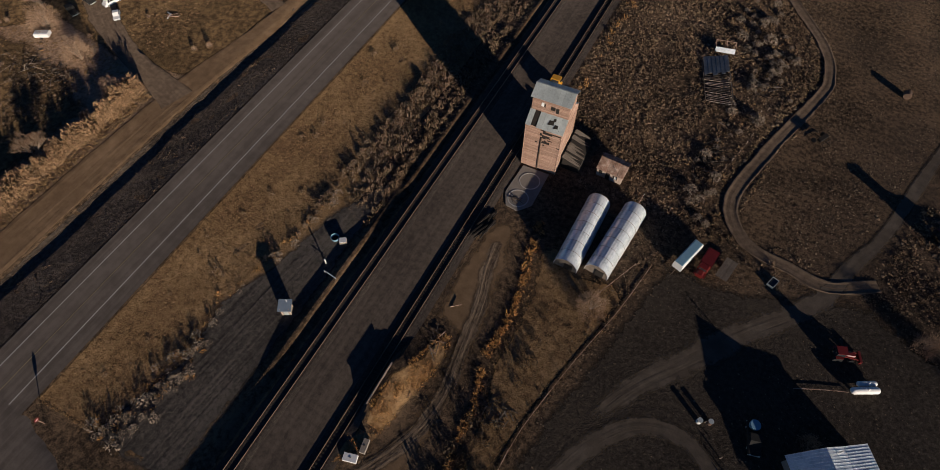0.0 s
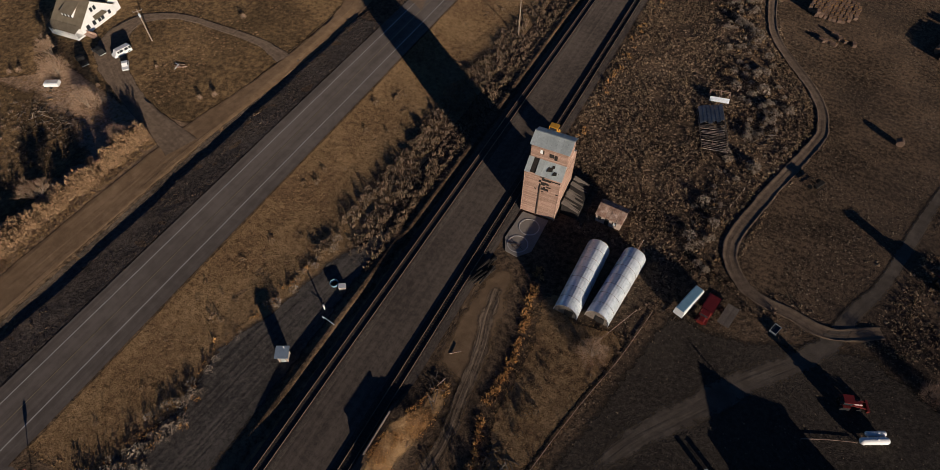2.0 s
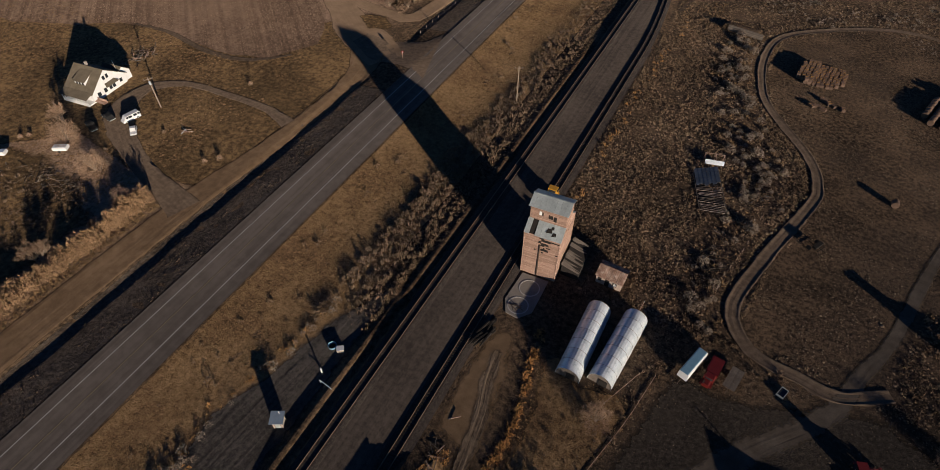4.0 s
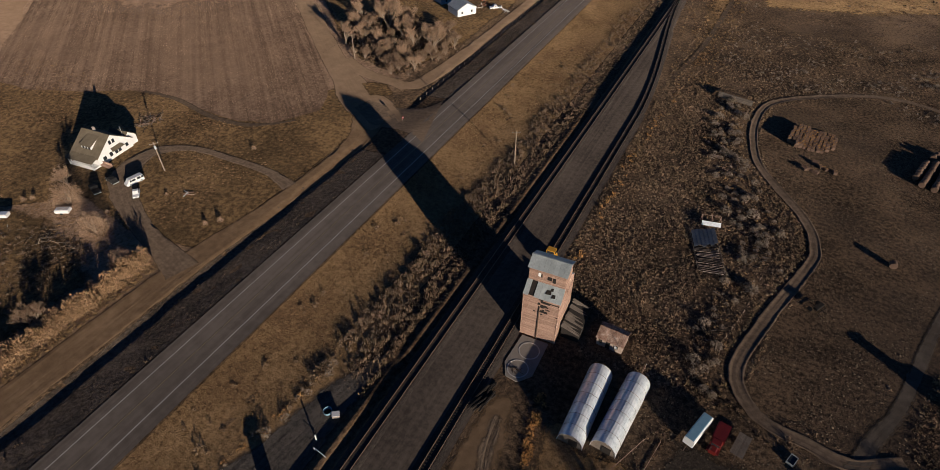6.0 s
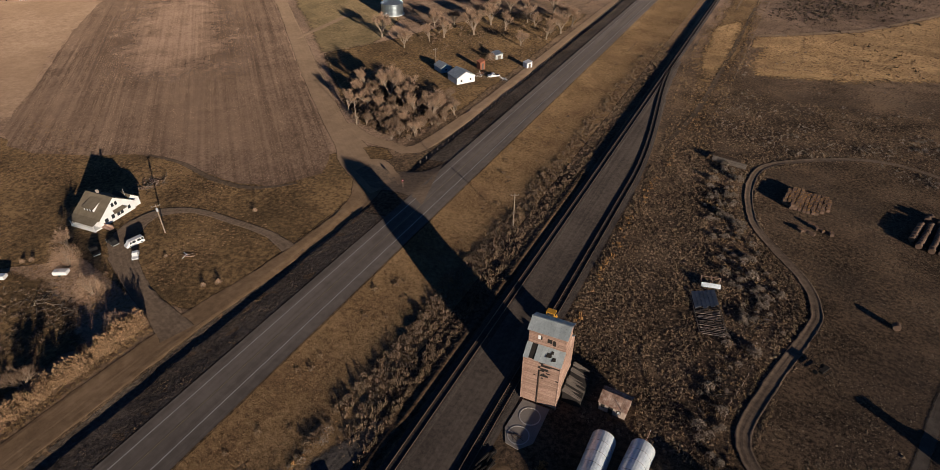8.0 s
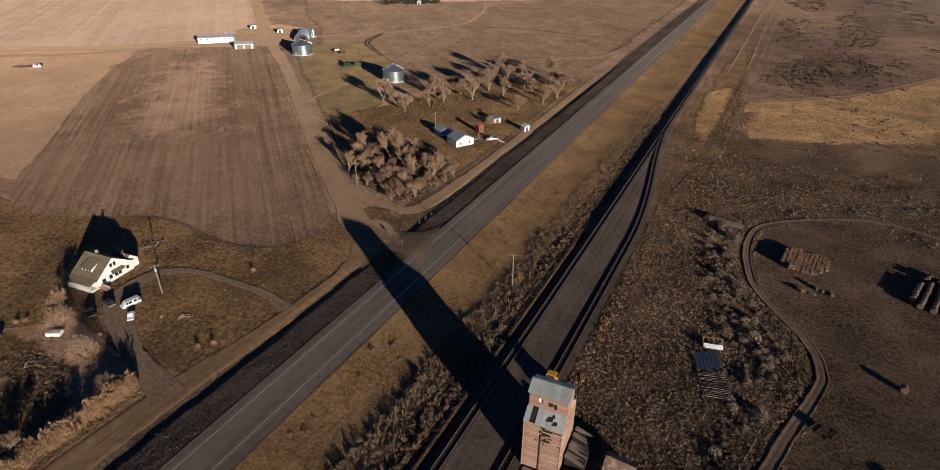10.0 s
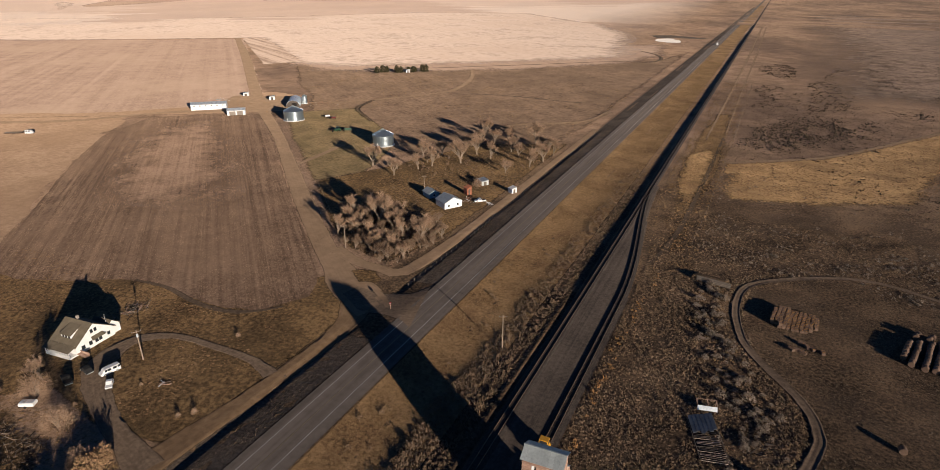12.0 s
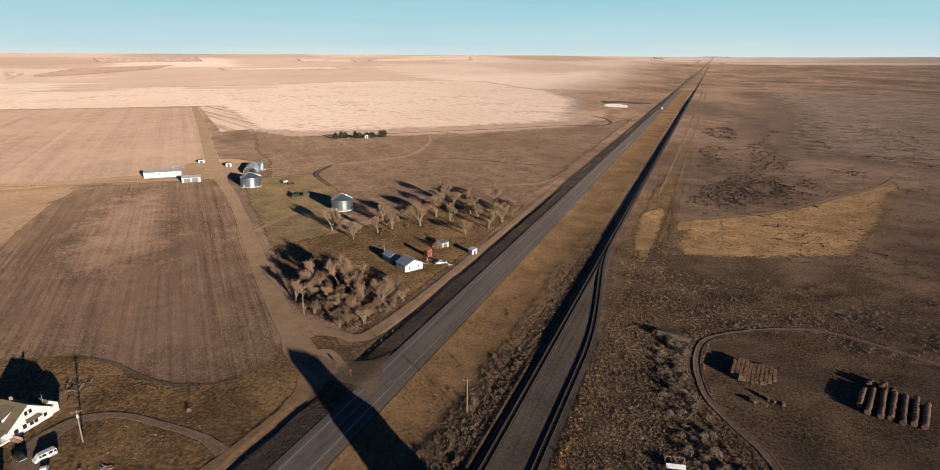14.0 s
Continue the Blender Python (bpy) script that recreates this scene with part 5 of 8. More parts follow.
stubble_straw()
EAST_BANK = [(-15, 57), (-12.5, 47), (-12.2, 38), (-13, 32), (-10.8, 24), (-9, 10), (-5, 4), (-3.4, 20), (-1.9, 29), (2.2, 45), (4.4, 54), (1, 57), (-6, 55), (-11, 60)]
scatter("bank_blades", 7000, (-16, 5), (2, 61), (0.1, 0.26), M_TUFT, "rough brown grass blades beside the pole fence", "grass", lambda x, y, r: inside(x, y, EAST_BANK), 1.4, 71, 9, 0.75, 0.13)
scatter("fence_line_grass", 900, (-6, 8), (14, 66), (0.15, 0.4), M_TUFT, "pale grass along the pole fence", "grass", lambda x, y, r: np.abs(x - np.interp(y, [17, 24.5, 39.2, 51, 62.5], [-3.6, -3.0, 0.4, 3.7, 6.0])) < 0.45, 1.3, 72, 9, 0.7, 0.13)
scatter("bank_tufts", 3200, (-28, -19), (5, 35), (0.2, 0.5), M_RUST, "golden grass tufts on the loading bank", "grass", lambda x, y, r: inside(x, y, [(-26.4, 13), (-26.4, 22), (-24, 27), (-22.5, 33), (-20.4, 33), (-19.5, 28), (-21, 20), (-23, 12), (-27, 6)]) & (np.array([noise.noise((a * 0.3, b * 0.3, 3)) for a, b in zip(x, y)]) > -0.1), 1.1, 73, 10, 0.7, 0.12)


def bare_tree(height, spread, seed, limbs=5, depth=6, twigs=6000, first=1.35, fine=0.0012, haze=None):
    """Forked trunk and limbs as tapered rods, and a wide wispy crown of fine twigs. Returns two meshes."""
    rng = random.Random(seed)
    wood, tips = Geo(), []

    def grow(p, d, ln, r, k):
        q = p + d * ln
        wood.rod(p, q, r, r * 0.68, 6 if k < 2 else 3, False)
        tips.append((p, q, k))
        if k >= depth:
            return
        for _ in range(rng.choice((2, 2, 3)) if k else limbs):
            e = Vector((rng.uniform(-1, 1), rng.uniform(-1, 1), rng.uniform(-0.1, 0.5))) * spread
            grow(p.lerp(q, rng.uniform(0.65, 1.0)), (d + e).normalized(), ln * rng.uniform(0.62, 0.9) * (first if k == 0 else 1), r * 0.62, k + 1)

    grow(Vector((0, 0, -0.1)), Vector((rng.uniform(-0.1, 0.1), rng.uniform(-0.1, 0.1), 1)).normalized(), height * 0.16, height * 0.03, 0)
    k = 0.93 * height / max(q.z for p, q, k in tips)
    wood.v = [(x * k, y * k, z * k) for x, y, z in wood.v]
    tips = [(p * k, q * k, j) for p, q, j in tips]
    nr = np.random.default_rng(seed)
    ends = [s for s in tips if s[2] >= depth - 2]
    pick = nr.integers(0, len(ends), twigs)
    P = np.array([tuple(e[0]) + tuple(e[1]) for e in ends])[pick]
    d = P[:, 3:] - P[:, :3]
    o = P[:, :3] + d * nr.uniform(-0.3, 1.0, (twigs, 1))
    e = d / np.linalg.norm(d, axis=1)[:, None] + nr.normal(0, 0.5, (twigs, 3)) + np.array([0, 0, 0.3])
    e /= np.linalg.norm(e, axis=1)[:, None]
    w = np.cross(e, nr.normal(0, 1, (twigs, 3)))
    w *= fine * height / np.linalg.norm(w, axis=1)[:, None]
    L = nr.uniform(0.05, 0.15, (twigs, 1)) * height
    V = np.stack([o + w, o - w, o + e * L], 1).reshape(-1, 3)
    V[:, 2] = np.maximum(V[:, 2], 0.05)
    return wood.mesh("trunk", M_BARK), tri_mesh("crown", V, np.arange(3 * twigs).reshape(-1, 3), haze or M_TWIG)


def dome_shrub(height, seed, twigs=3800):
    """Many stems from one foot under a rounded haze of fine twigs. Returns two meshes."""
    nr = np.random.default_rng(seed)
    wood = Geo()
    for _ in range(22):
        a, lean = nr.uniform(0, 2 * math.pi), nr.uniform(0.1, 0.75)
        p = Vector((0.15 * math.cos(a), 0.15 * math.sin(a), -0.05))
        q = Vector((lean * 0.4 * height * math.cos(a), lean * 0.4 * height * math.sin(a), height * nr.uniform(0.4, 0.6)))
        wood.rod(p, q, 0.05, 0.03, 4, False)
        wood.rod(q, q + Vector((0.25 * q.x, 0.25 * q.y, height * 0.28)), 0.03, 0.01, 3, False)
    d = nr.normal(0, 1, (twigs, 3))
    d[:, 2] = np.abs(d[:, 2]) * 1.0
    d /= np.linalg.norm(d, axis=1)[:, None]
    lob = 1 + 0.16 * np.sin(5 * np.arctan2(d[:, 1], d[:, 0]) + 4 * d[:, 2]) + nr.normal(0, 0.07, twigs)
    o = d * (nr.uniform(0.2, 1.0, twigs) ** 0.45 * lob)[:, None] * np.array([0.55, 0.55, 0.92]) * height
    e = d + nr.normal(0, 0.45, (twigs, 3)) + np.array([0, 0, 0.25])
    e /= np.linalg.norm(e, axis=1)[:, None]
    w = np.cross(e, nr.normal(0, 1, (twigs, 3)))
    w *= 0.004 * height / np.linalg.norm(w, axis=1)[:, None]
    V = np.stack([o + w, o - w, o + e * nr.uniform(0.06, 0.16, (twigs, 1)) * height], 1).reshape(-1, 3)
    V[:, 2] = np.maximum(V[:, 2], 0.05)
    return wood.mesh("trunk", M_BARK), tri_mesh("crown", V, np.arange(3 * twigs).reshape(-1, 3), M_TWIG)


TREES = [bare_tree(10, 0.62, 3, twigs=10000), bare_tree(13, 0.58, 4, 6, twigs=13000), bare_tree(9, 0.74, 6, 6, twigs=10000), dome_shrub(5, 8)]
TREES += [bare_tree(6, (0.62, 0.75, 0.55)[i], 21 + i, 11, 5, 9000, 3.2, 0.0012, M_TWIG_DARK) for i in range(3)]


def put_tree(kind, x, y, size, turn, label="bare deciduous tree with grey-brown twigs", group="", category="tree"):
    t = thing("bare_tree" if kind < 3 else "bare_shrub", x, y, turn, label, category, group)
    t.matrix_basis = t.matrix_basis @ Matrix.Scale(size, 4)
    part("trunk", TREES[kind][0], M_BARK, t)
    part("crown", TREES[kind][1], M_TWIG, t)


rg = random.Random(9)
for x, y, k, s in ((-138.7, 195, 1, 1.15), (-112.3, 185.5, 1, 1.0), (-150, 190, 0, 1.0), (-146, 200, 2, 1.1), (-132, 180, 0, 0.9), (-126, 176, 2, 0.9), (-121, 186, 0, 0.95), (-156, 201, 0, 1.0), (-135, 205, 2, 1.0), (-142, 183, 2, 1.0), (-117, 174, 0, 0.8), (-107, 194, 2, 0.8), (-148, 178, 0, 0.9), (-128, 190, 1, 0.85), (-153, 208, 2, 1.0), (-111, 170, 2, 0.75)):
    put_tree(k, x, y, s, rg.uniform(0, 360), group="grove at the dirt junction")
n_shrub = 0
while n_shrub < 150:
    x, y = rg.uniform(-164, -105), rg.uniform(160, 214)
    if inside(np.array([x]), np.array([y]), GROVE)[0]:
        put_tree(rg.choice((4, 5, 6)), x, y, rg.uniform(0.4, 1.05), rg.uniform(0, 360), "tawny leafless shrub in the grove", "grove shrubs", "shrub")
        n_shrub += 1
for x, y in ((-193, 268), (-172, 258), (-166, 274), (-169, 308), (-162, 327), (-165, 362), (-144, 354), (-127, 361), (-119, 290), (-107, 338), (-111, 307), (-162, 283), (-150, 318), (-158, 340), (-152, 350), (-136, 345), (-133, 333), (-120, 352), (-113, 348), (-125, 325), (-178, 300), (-150, 296), (-138, 312), (-108, 322), (-116, 336), (-131, 371), (-148, 366)):
    put_tree(rg.choice((0, 1, 2)), x, y, rg.uniform(0.9, 1.3), rg.uniform(0, 360), group="shelter belt behind the small house")
for x, y in ((-176, 268), (-160, 300), (-150, 335), (-123, 300), (-112, 316), (-118, 344), (-142, 340), (-108, 352), (-168, 288)):
    put_tree(rg.choice((4, 5, 6)), x, y, rg.uniform(0.5, 0.9), rg.uniform(0, 360), "tawny leafless shrub in the shelter belt", "shelter belt shrubs", "shrub")
for x, y, k in ((-118.5, 29.5, 0.95), (-120, 28.5, 0.85), (-116, 41, 0.6), (-117, 48, 0.62), (-116.5, 20, 0.6), (-115, 10, 0.7), (-114.5, 35, 0.5)):
    put_tree(rg.choice((4, 5, 6)), x, y, k, rg.uniform(0, 360), "tall leafless shrub in the hedge", "hedge shrubs", "shrub")
for x, y, k, s in ((-134.3, 54.9, 3, 1.2), (-150.6, 59.3, 3, 1.35), (-157, 64, 0, 0.8), (-118, 50, 3, 0.9), (-1.1, 49.3, 3, 0.95), (37.7, 43.2, 3, 0.55), (52.5, 69, 3, 0.75), (64, 62, 3, 1.0), (-123, 262, 3, 0.9)):
    put_tree(k, x, y, s, rg.uniform(0, 360))

# ---------------------------------------------------------------- the grain elevator
def grain_elevator():
    W, D, E, R = 7.3, 9.2, 12.0, 13.9            # width, depth, eave, foot of the cupola
    t = thing("grain_elevator", -22.75, 78.7, 3, "tall derelict wooden grain elevator, weathered pinkish-brown boards", "grain elevator")
    # solid core coloured near-black, so gaps in the boards look like a dim inside
    core = Geo()
    core.sweep([(-W / 2 + 0.06, 0), (W / 2 - 0.06, 0), (W / 2 - 0.06, 11.9), (-W / 2 + 0.06, 11.9)], -D / 2 + 0.06, D / 2 - 0.06)
    part("wall_core", core, M_DARK, t, "dark core painting the dim inside behind missing boards")
    rng = random.Random(2)
    board = Geo().box(0, 0, 0, 1.0, 0.05, 0.30).mesh("board", M_WOOD)
    # horizontal boards, each face: some gone near the top of the front
    for face in range(4):
        ln = W if face in (0, 2) else D
        z = 0.05
        while z < E - 0.2:
            cut = rng.uniform(-0.15, 0.15) * ln
            for a, b in ((-ln / 2, cut), (cut, ln / 2)):
                hole = face == 0 and 7.0 < z < 11.8 and rng.random() < 0.85
                if rng.random() < 0.03:
                    continue
                if hole:
                    a, b = (a, b - rng.uniform(0.1, 0.7)) if a < -1 else (a + rng.uniform(0.3, 1.9), b)
                c, s = (a + b) / 2, (b - a) - 0.02
                off = (D if face in (0, 2) else W) / 2 + rng.uniform(0, 0.03)
                rot = (0, 90, 180, 270)[face]
                q = pose(0, 0, 0, 0, 0, rot) @ pose(c, -off, z, rng.uniform(-1, 1), rng.uniform(-0.3, 0.3), 0) @ Matrix.Diagonal((s, 1, 1, 1))
                part("board", board, M_WOOD, t, m=q)
            z += 0.33
    for sx in (-1, 1):
        for sy in (-1, 1):
            part("corner_board", Geo().box(sx * (W / 2 + 0.03), sy * (D / 2 + 0.03), 0, 0.2, 0.2, E), M_WOOD, t)
    part("downpipe", Geo().rod((-0.25, -D / 2 - 0.15, 0.2), (-0.25, -D / 2 - 0.15, 9.5), 0.12), M_RAIL, t, "rusty grain spout pipe")
    # lower roof slopes front and back, sheet by sheet
    c0 = 2.3                                       # half depth of the cupola
    for s in (-1, 1):
        for i in range(7):
            a, b = -W / 2 - 0.2 + i * (W + 0.4) / 7, -W / 2 - 0.2 + (i + 1) * (W + 0.4) / 7 - 0.02
            if s < 0 and i == 1:
                continue
            y1, z1 = s * (D / 2 + 0.25), E - 0.1
            part("roof_sheet", Geo().slab([(a, y1, z1), (b, y1, z1), (b, s * c0, R), (a, s * c0, R)], 0.05), M_TIN, t, "dull galvanised roofing sheet")
        g = Geo()
        g.slab([(-W / 2, s * D / 2, E - 0.18), (W / 2, s * D / 2, E - 0.18), (W / 2, s * c0, R - 0.1), (-W / 2, s * c0, R - 0.1)], 0.06)
        part("roof_deck", g, M_DARK, t, "dark rotten roof deck")
        for x in (-W / 2, W / 2):
            part("gable_board", Geo().slab([(x - 0.04, s * D / 2, E - 0.3), (x + 0.04, s * D / 2, E - 0.3), (x + 0.04, s * c0, R - 0.12), (x - 0.04, s * c0, R - 0.12)], 1.6), M_WOOD, t)
    # dark plates laid on the roof paint the shade inside its holes
    for x, y, w, l in ((0.9, -3.6, 1.2, 0.8), (2.0, -4.0, 0.9, 0.7), (1.4, -3.1, 0.7, 0.6)):
        z = E - 0.1 + (R - E + 0.1) * (D / 2 + 0.25 + y) / (D / 2 + 0.25 - c0)
        part("roof_hole", Geo().slab([(x - w / 2, y - l / 2, z - 0.28 * l + 0.07), (x + w / 2, y - l / 2 + 0.2, z - 0.22 * l + 0.07), (x + w / 2 - 0.1, y + l / 2, z + 0.38 * l + 0.07), (x - w / 2 + 0.2, y + l / 2, z + 0.38 * l + 0.07)], 0.05), M_DARK, t, "dark hole in the roof")
    # cupola
    H = 17.2
    part("cupola_core", Geo().sweep([(-W / 2 + 0.06, E), (W / 2 - 0.06, E), (W / 2 - 0.06, H - 0.05), (-W / 2 + 0.06, H - 0.05)], -c0 + 0.06, c0 - 0.06), M_WOOD_GREY, t)
    z = E + 0.2
    while z < H - 0.1:
        for face in range(4):
            ln, off = (W, c0) if face in (0, 2) else (2 * c0, W / 2)
            if face in (0, 2) and z < R - 0.2:
                continue
            rot = (0, 90, 180, 270)[face]
            part("board", board, M_WOOD, t, m=pose(0, 0, 0, 0, 0, rot) @ pose(rng.uniform(-0.03, 0.03), -off - rng.uniform(0, 0.03), z, 0, rng.uniform(-0.4, 0.4), 0) @ Matrix.Diagonal((ln - 0.02, 1, 1, 1)))
        z += 0.33
    for x, z, w, h, m in ((-1.55, 15.3, 0.5, 0.9, M_WHITE), (0.55, 15.0, 0.9, 0.9, M_DARK), (1.45, 14.6, 0.6, 1.2, M_DARK), (-1.1, 15.2, 0.25, 0.9, M_DARK)):
        part("window", Geo().box(x, -c0 - 0.06, z, w, 0.1, h), m, t, "broken window opening" if m is M_DARK else "white window frame")
    RG = 18.5
    for s in (-1, 1):
        for i in range(8):
            a, b = -W / 2 - 0.35 + i * (W + 0.7) / 8, -W / 2 - 0.35 + (i + 1) * (W + 0.7) / 8 - 0.015
            part("roof_sheet", Geo().slab([(a, s * (c0 + 0.35), H - 0.1), (b, s * (c0 + 0.35), H - 0.1), (b, 0, RG), (a, 0, RG)], 0.05), M_TIN, t, "dull galvanised roofing sheet")
    for x in (-W / 2, W / 2):
        part("gable_board", Geo().sweep([(x - 0.04, H - 0.2), (x + 0.04, H - 0.2), (x + 0.04, H), (x - 0.04, H)], -c0, c0).slab([(x - 0.04, -c0, H), (x + 0.04, -c0, H), (x + 0.04, 0, RG - 0.06), (x - 0.04, 0, RG - 0.06)], 0.5).slab([(x - 0.04, c0, H), (x + 0.04, c0, H), (x + 0.04, 0, RG - 0.06), (x - 0.04, 0, RG - 0.06)], 0.5), M_WOOD, t)
    part("ridge_cap", Geo().box(0, 0, RG - 0.02, W + 0.75, 0.35, 0.06), M_TIN, t)


grain_elevator()


def annex():
    t = thing("lean_to", -16.7, 81, 2, "collapsing grey wooden lean-to beside the elevator", "shed")
    # near-black solid body: the dim inside under missing roof boards is its colour
    part("wall", Geo().sweep([(-1.9, 0), (1.9, 0), (1.9, 2.0), (-1.9, 3.2)], -4.2, 4.0), M_DARK, t)
    rng = random.Random(4)
    for i in range(15):
        y = -4.4 + i * 0.57
        if i in (3, 8, 9, 12):
            continue
        part("roof_board", Geo().slab([(-2.1, y, 3.36), (2.2 - rng.random() * 1.4, y, 2.05 + rng.random() * 0.25), (2.2 - rng.random() * 0.9, y + 0.5, 2.05), (-2.1 + rng.random() * 0.5, y + 0.52, 3.36)], 0.05), M_WOOD_GREY, t)
    part("opening", Geo().box(0.4, -4.22, 0, 1.4, 0.08, 1.7), M_DARK, t, "dark open doorway")


annex()


def shack():
    t = thing("shack", -8.5, 80.3, -3, "small weathered plank shack with a sagging board roof", "shack")
    part("wall", Geo().sweep([(-2.7, 0), (2.7, 0), (2.7, 2.3), (-2.7, 2.3)], -2.1, 2.1).sweep([(-2.7, 2.3), (2.7, 2.3), (2.7, 2.35), (-2.7, 2.35)], -2.1, 2.1), M_WOOD_PALE, t)
    for x in (-2.66, 2.66):
        part("gable", Geo().add([(x - 0.04, -2.1, 2.3), (x - 0.04, 2.1, 2.3), (x - 0.04, 0, 3.5), (x + 0.04, -2.1, 2.3), (x + 0.04, 2.1, 2.3), (x + 0.04, 0, 3.5)], [(0, 1, 2), (3, 5, 4), (0, 3, 4, 1), (1, 4, 5, 2), (2, 5, 3, 0)]), M_WOOD_PALE, t)
    rng = random.Random(6)
    for s in (-1, 1):
        for i in range(8):
            x = -2.95 + i * 0.74
            part("roof_board", Geo().slab([(x, s * 2.4, 2.2), (x + 0.7, s * 2.4, 2.2), (x + 0.7, 0, 3.58), (x, 0, 3.58 - 0.1 * rng.random())], 0.06), M_WOOD, t)
    for x, w, h, z in ((-1.9, 0.7, 0.9, 0.9), (-0.3, 0.9, 1.9, 0), (1.3, 0.9, 0.9, 0.8)):
        part("opening", Geo().box(x, -2.12, z, w, 0.08, h), M_DARK, t, "dark window or door opening")
    part("window_sash", Geo().box(1.35, -2.16, 0.9, 0.5, 0.06, 0.7), M_WHITE, t, "white window sash")


shack()


def quonset(x, y, rz, W, L, hgt, group):
    t = thing("quonset_hut", x, y, rz, "whitened corrugated steel quonset hut, sheets stained at the seams", "quonset hut", group)
    n = 14
    arc = [(W / 2 * math.cos(math.pi * i / n) * (1.0), hgt * math.sin(math.pi * i / n) ** 0.85) for i in range(n + 1)]
    rows = 7
    for k in range(rows):
        y0, y1 = -L / 2 + k * L / rows, -L / 2 + (k + 1) * L / rows
        for j0, j1 in ((0, 4), (4, 7), (7, 10), (10, 14)):
            g = Geo()
            lift = 1.0 + 0.006 * ((k + j0) % 2)
            for i in range(j0, j1):
                (xa, za), (xb, zb) = arc[i], arc[i + 1]
                g.add([(xa * lift, y0 - 0.03, za * lift), (xb * lift, y0 - 0.03, zb * lift), (xb * lift, y1 - 0.03, zb * lift), (xa * lift, y1 - 0.03, za * lift),
                       (xa * 0.98, y0 - 0.03, za * 0.98), (xb * 0.98, y0 - 0.03, zb * 0.98), (xb * 0.98, y1 - 0.03, zb * 0.98), (xa * 0.98, y1 - 0.03, za * 0.98)],
                      [(0, 1, 2, 3), (7, 6, 5, 4), (0, 4, 5, 1), (2, 6, 7, 3), (1, 5, 6, 2), (3, 7, 4, 0)])
            part("roof_sheet", g, M_TIN_WHITE, t)
    for s in (-1, 1):
        yy = s * (L / 2 - 0.08)
        g = Geo().add([(a * 0.97, yy, b * 0.97) for a, b in arc] + [(a * 0.97, yy - s * 0.08, b * 0.97) for a, b in arc], [tuple(range(n + 1)), tuple(range(2 * n + 1, n, -1))])
        part("end_wall", g, M_TIN_WHITE if s > 0 else M_WOOD_GREY, t)
    for k in range(rows + 1):
        yk = -L / 2 + k * L / rows - 0.03
        g = Geo()
        for (xa, za), (xb, zb) in zip(arc[:-1], arc[1:]):
            g.rod((xa * 1.008, yk, za * 1.008), (xb * 1.008, yk, zb * 1.008), 0.025, n=4, caps=False)
        part("seam", g, M_RAIL, t, "rust-stained seam")
    part("doorway", Geo().box(W * 0.12, -L / 2 - 0.0, 0, W * 0.35, 0.1, hgt * 0.6), M_DARK, t, "dark open doorway")


quonset(-8.3, 63.2, -1, 4.7, 17.0, 3.0, "pair of quonset huts")
quonset(-2.0, 64.6, -6, 4.7, 17.0, 3.0, "pair of quonset huts")


def gable_house(name, x, y, rz, W, L, eave, ridge, wall_m, roof_m, label, windows=(), over=0.4):
    """A house with its ridge along its own y axis."""
    t = thing(name, x, y, rz, label, "house")
    part("wall", Geo().sweep([(-W / 2, -0.1), (W / 2, -0.1), (W / 2, eave), (0, ridge - 0.1), (-W / 2, eave)], -L / 2, L / 2), wall_m, t)
    k = (ridge - eave) / (W / 2)
    for s in (-1, 1):
        part("roof", Geo().slab([(s * (W / 2 + over), -L / 2 - over, eave - over * k), (s * (W / 2 + over), L / 2 + over, eave - over * k), (0, L / 2 + over, ridge), (0, -L / 2 - over, ridge)], 0.15), roof_m, t)
    for wx, wy, wz, ww, wh, side in windows:
        g = Geo().box(wx, wy, wz, ww, 0.1, wh) if side == "y" else Geo().box(wx, wy, wz, 0.1, ww, wh)
        w = part("window", g, M_GLASS, t, "dark window")
        f = Geo()
        for dz in (-0.08, wh):
            f.box(wx, wy, wz + dz, ww + 0.2 if side == "y" else 0.14, 0.14 if side == "y" else ww + 0.2, 0.08)
        part("frame", f, M_WHITE, w)
    return t


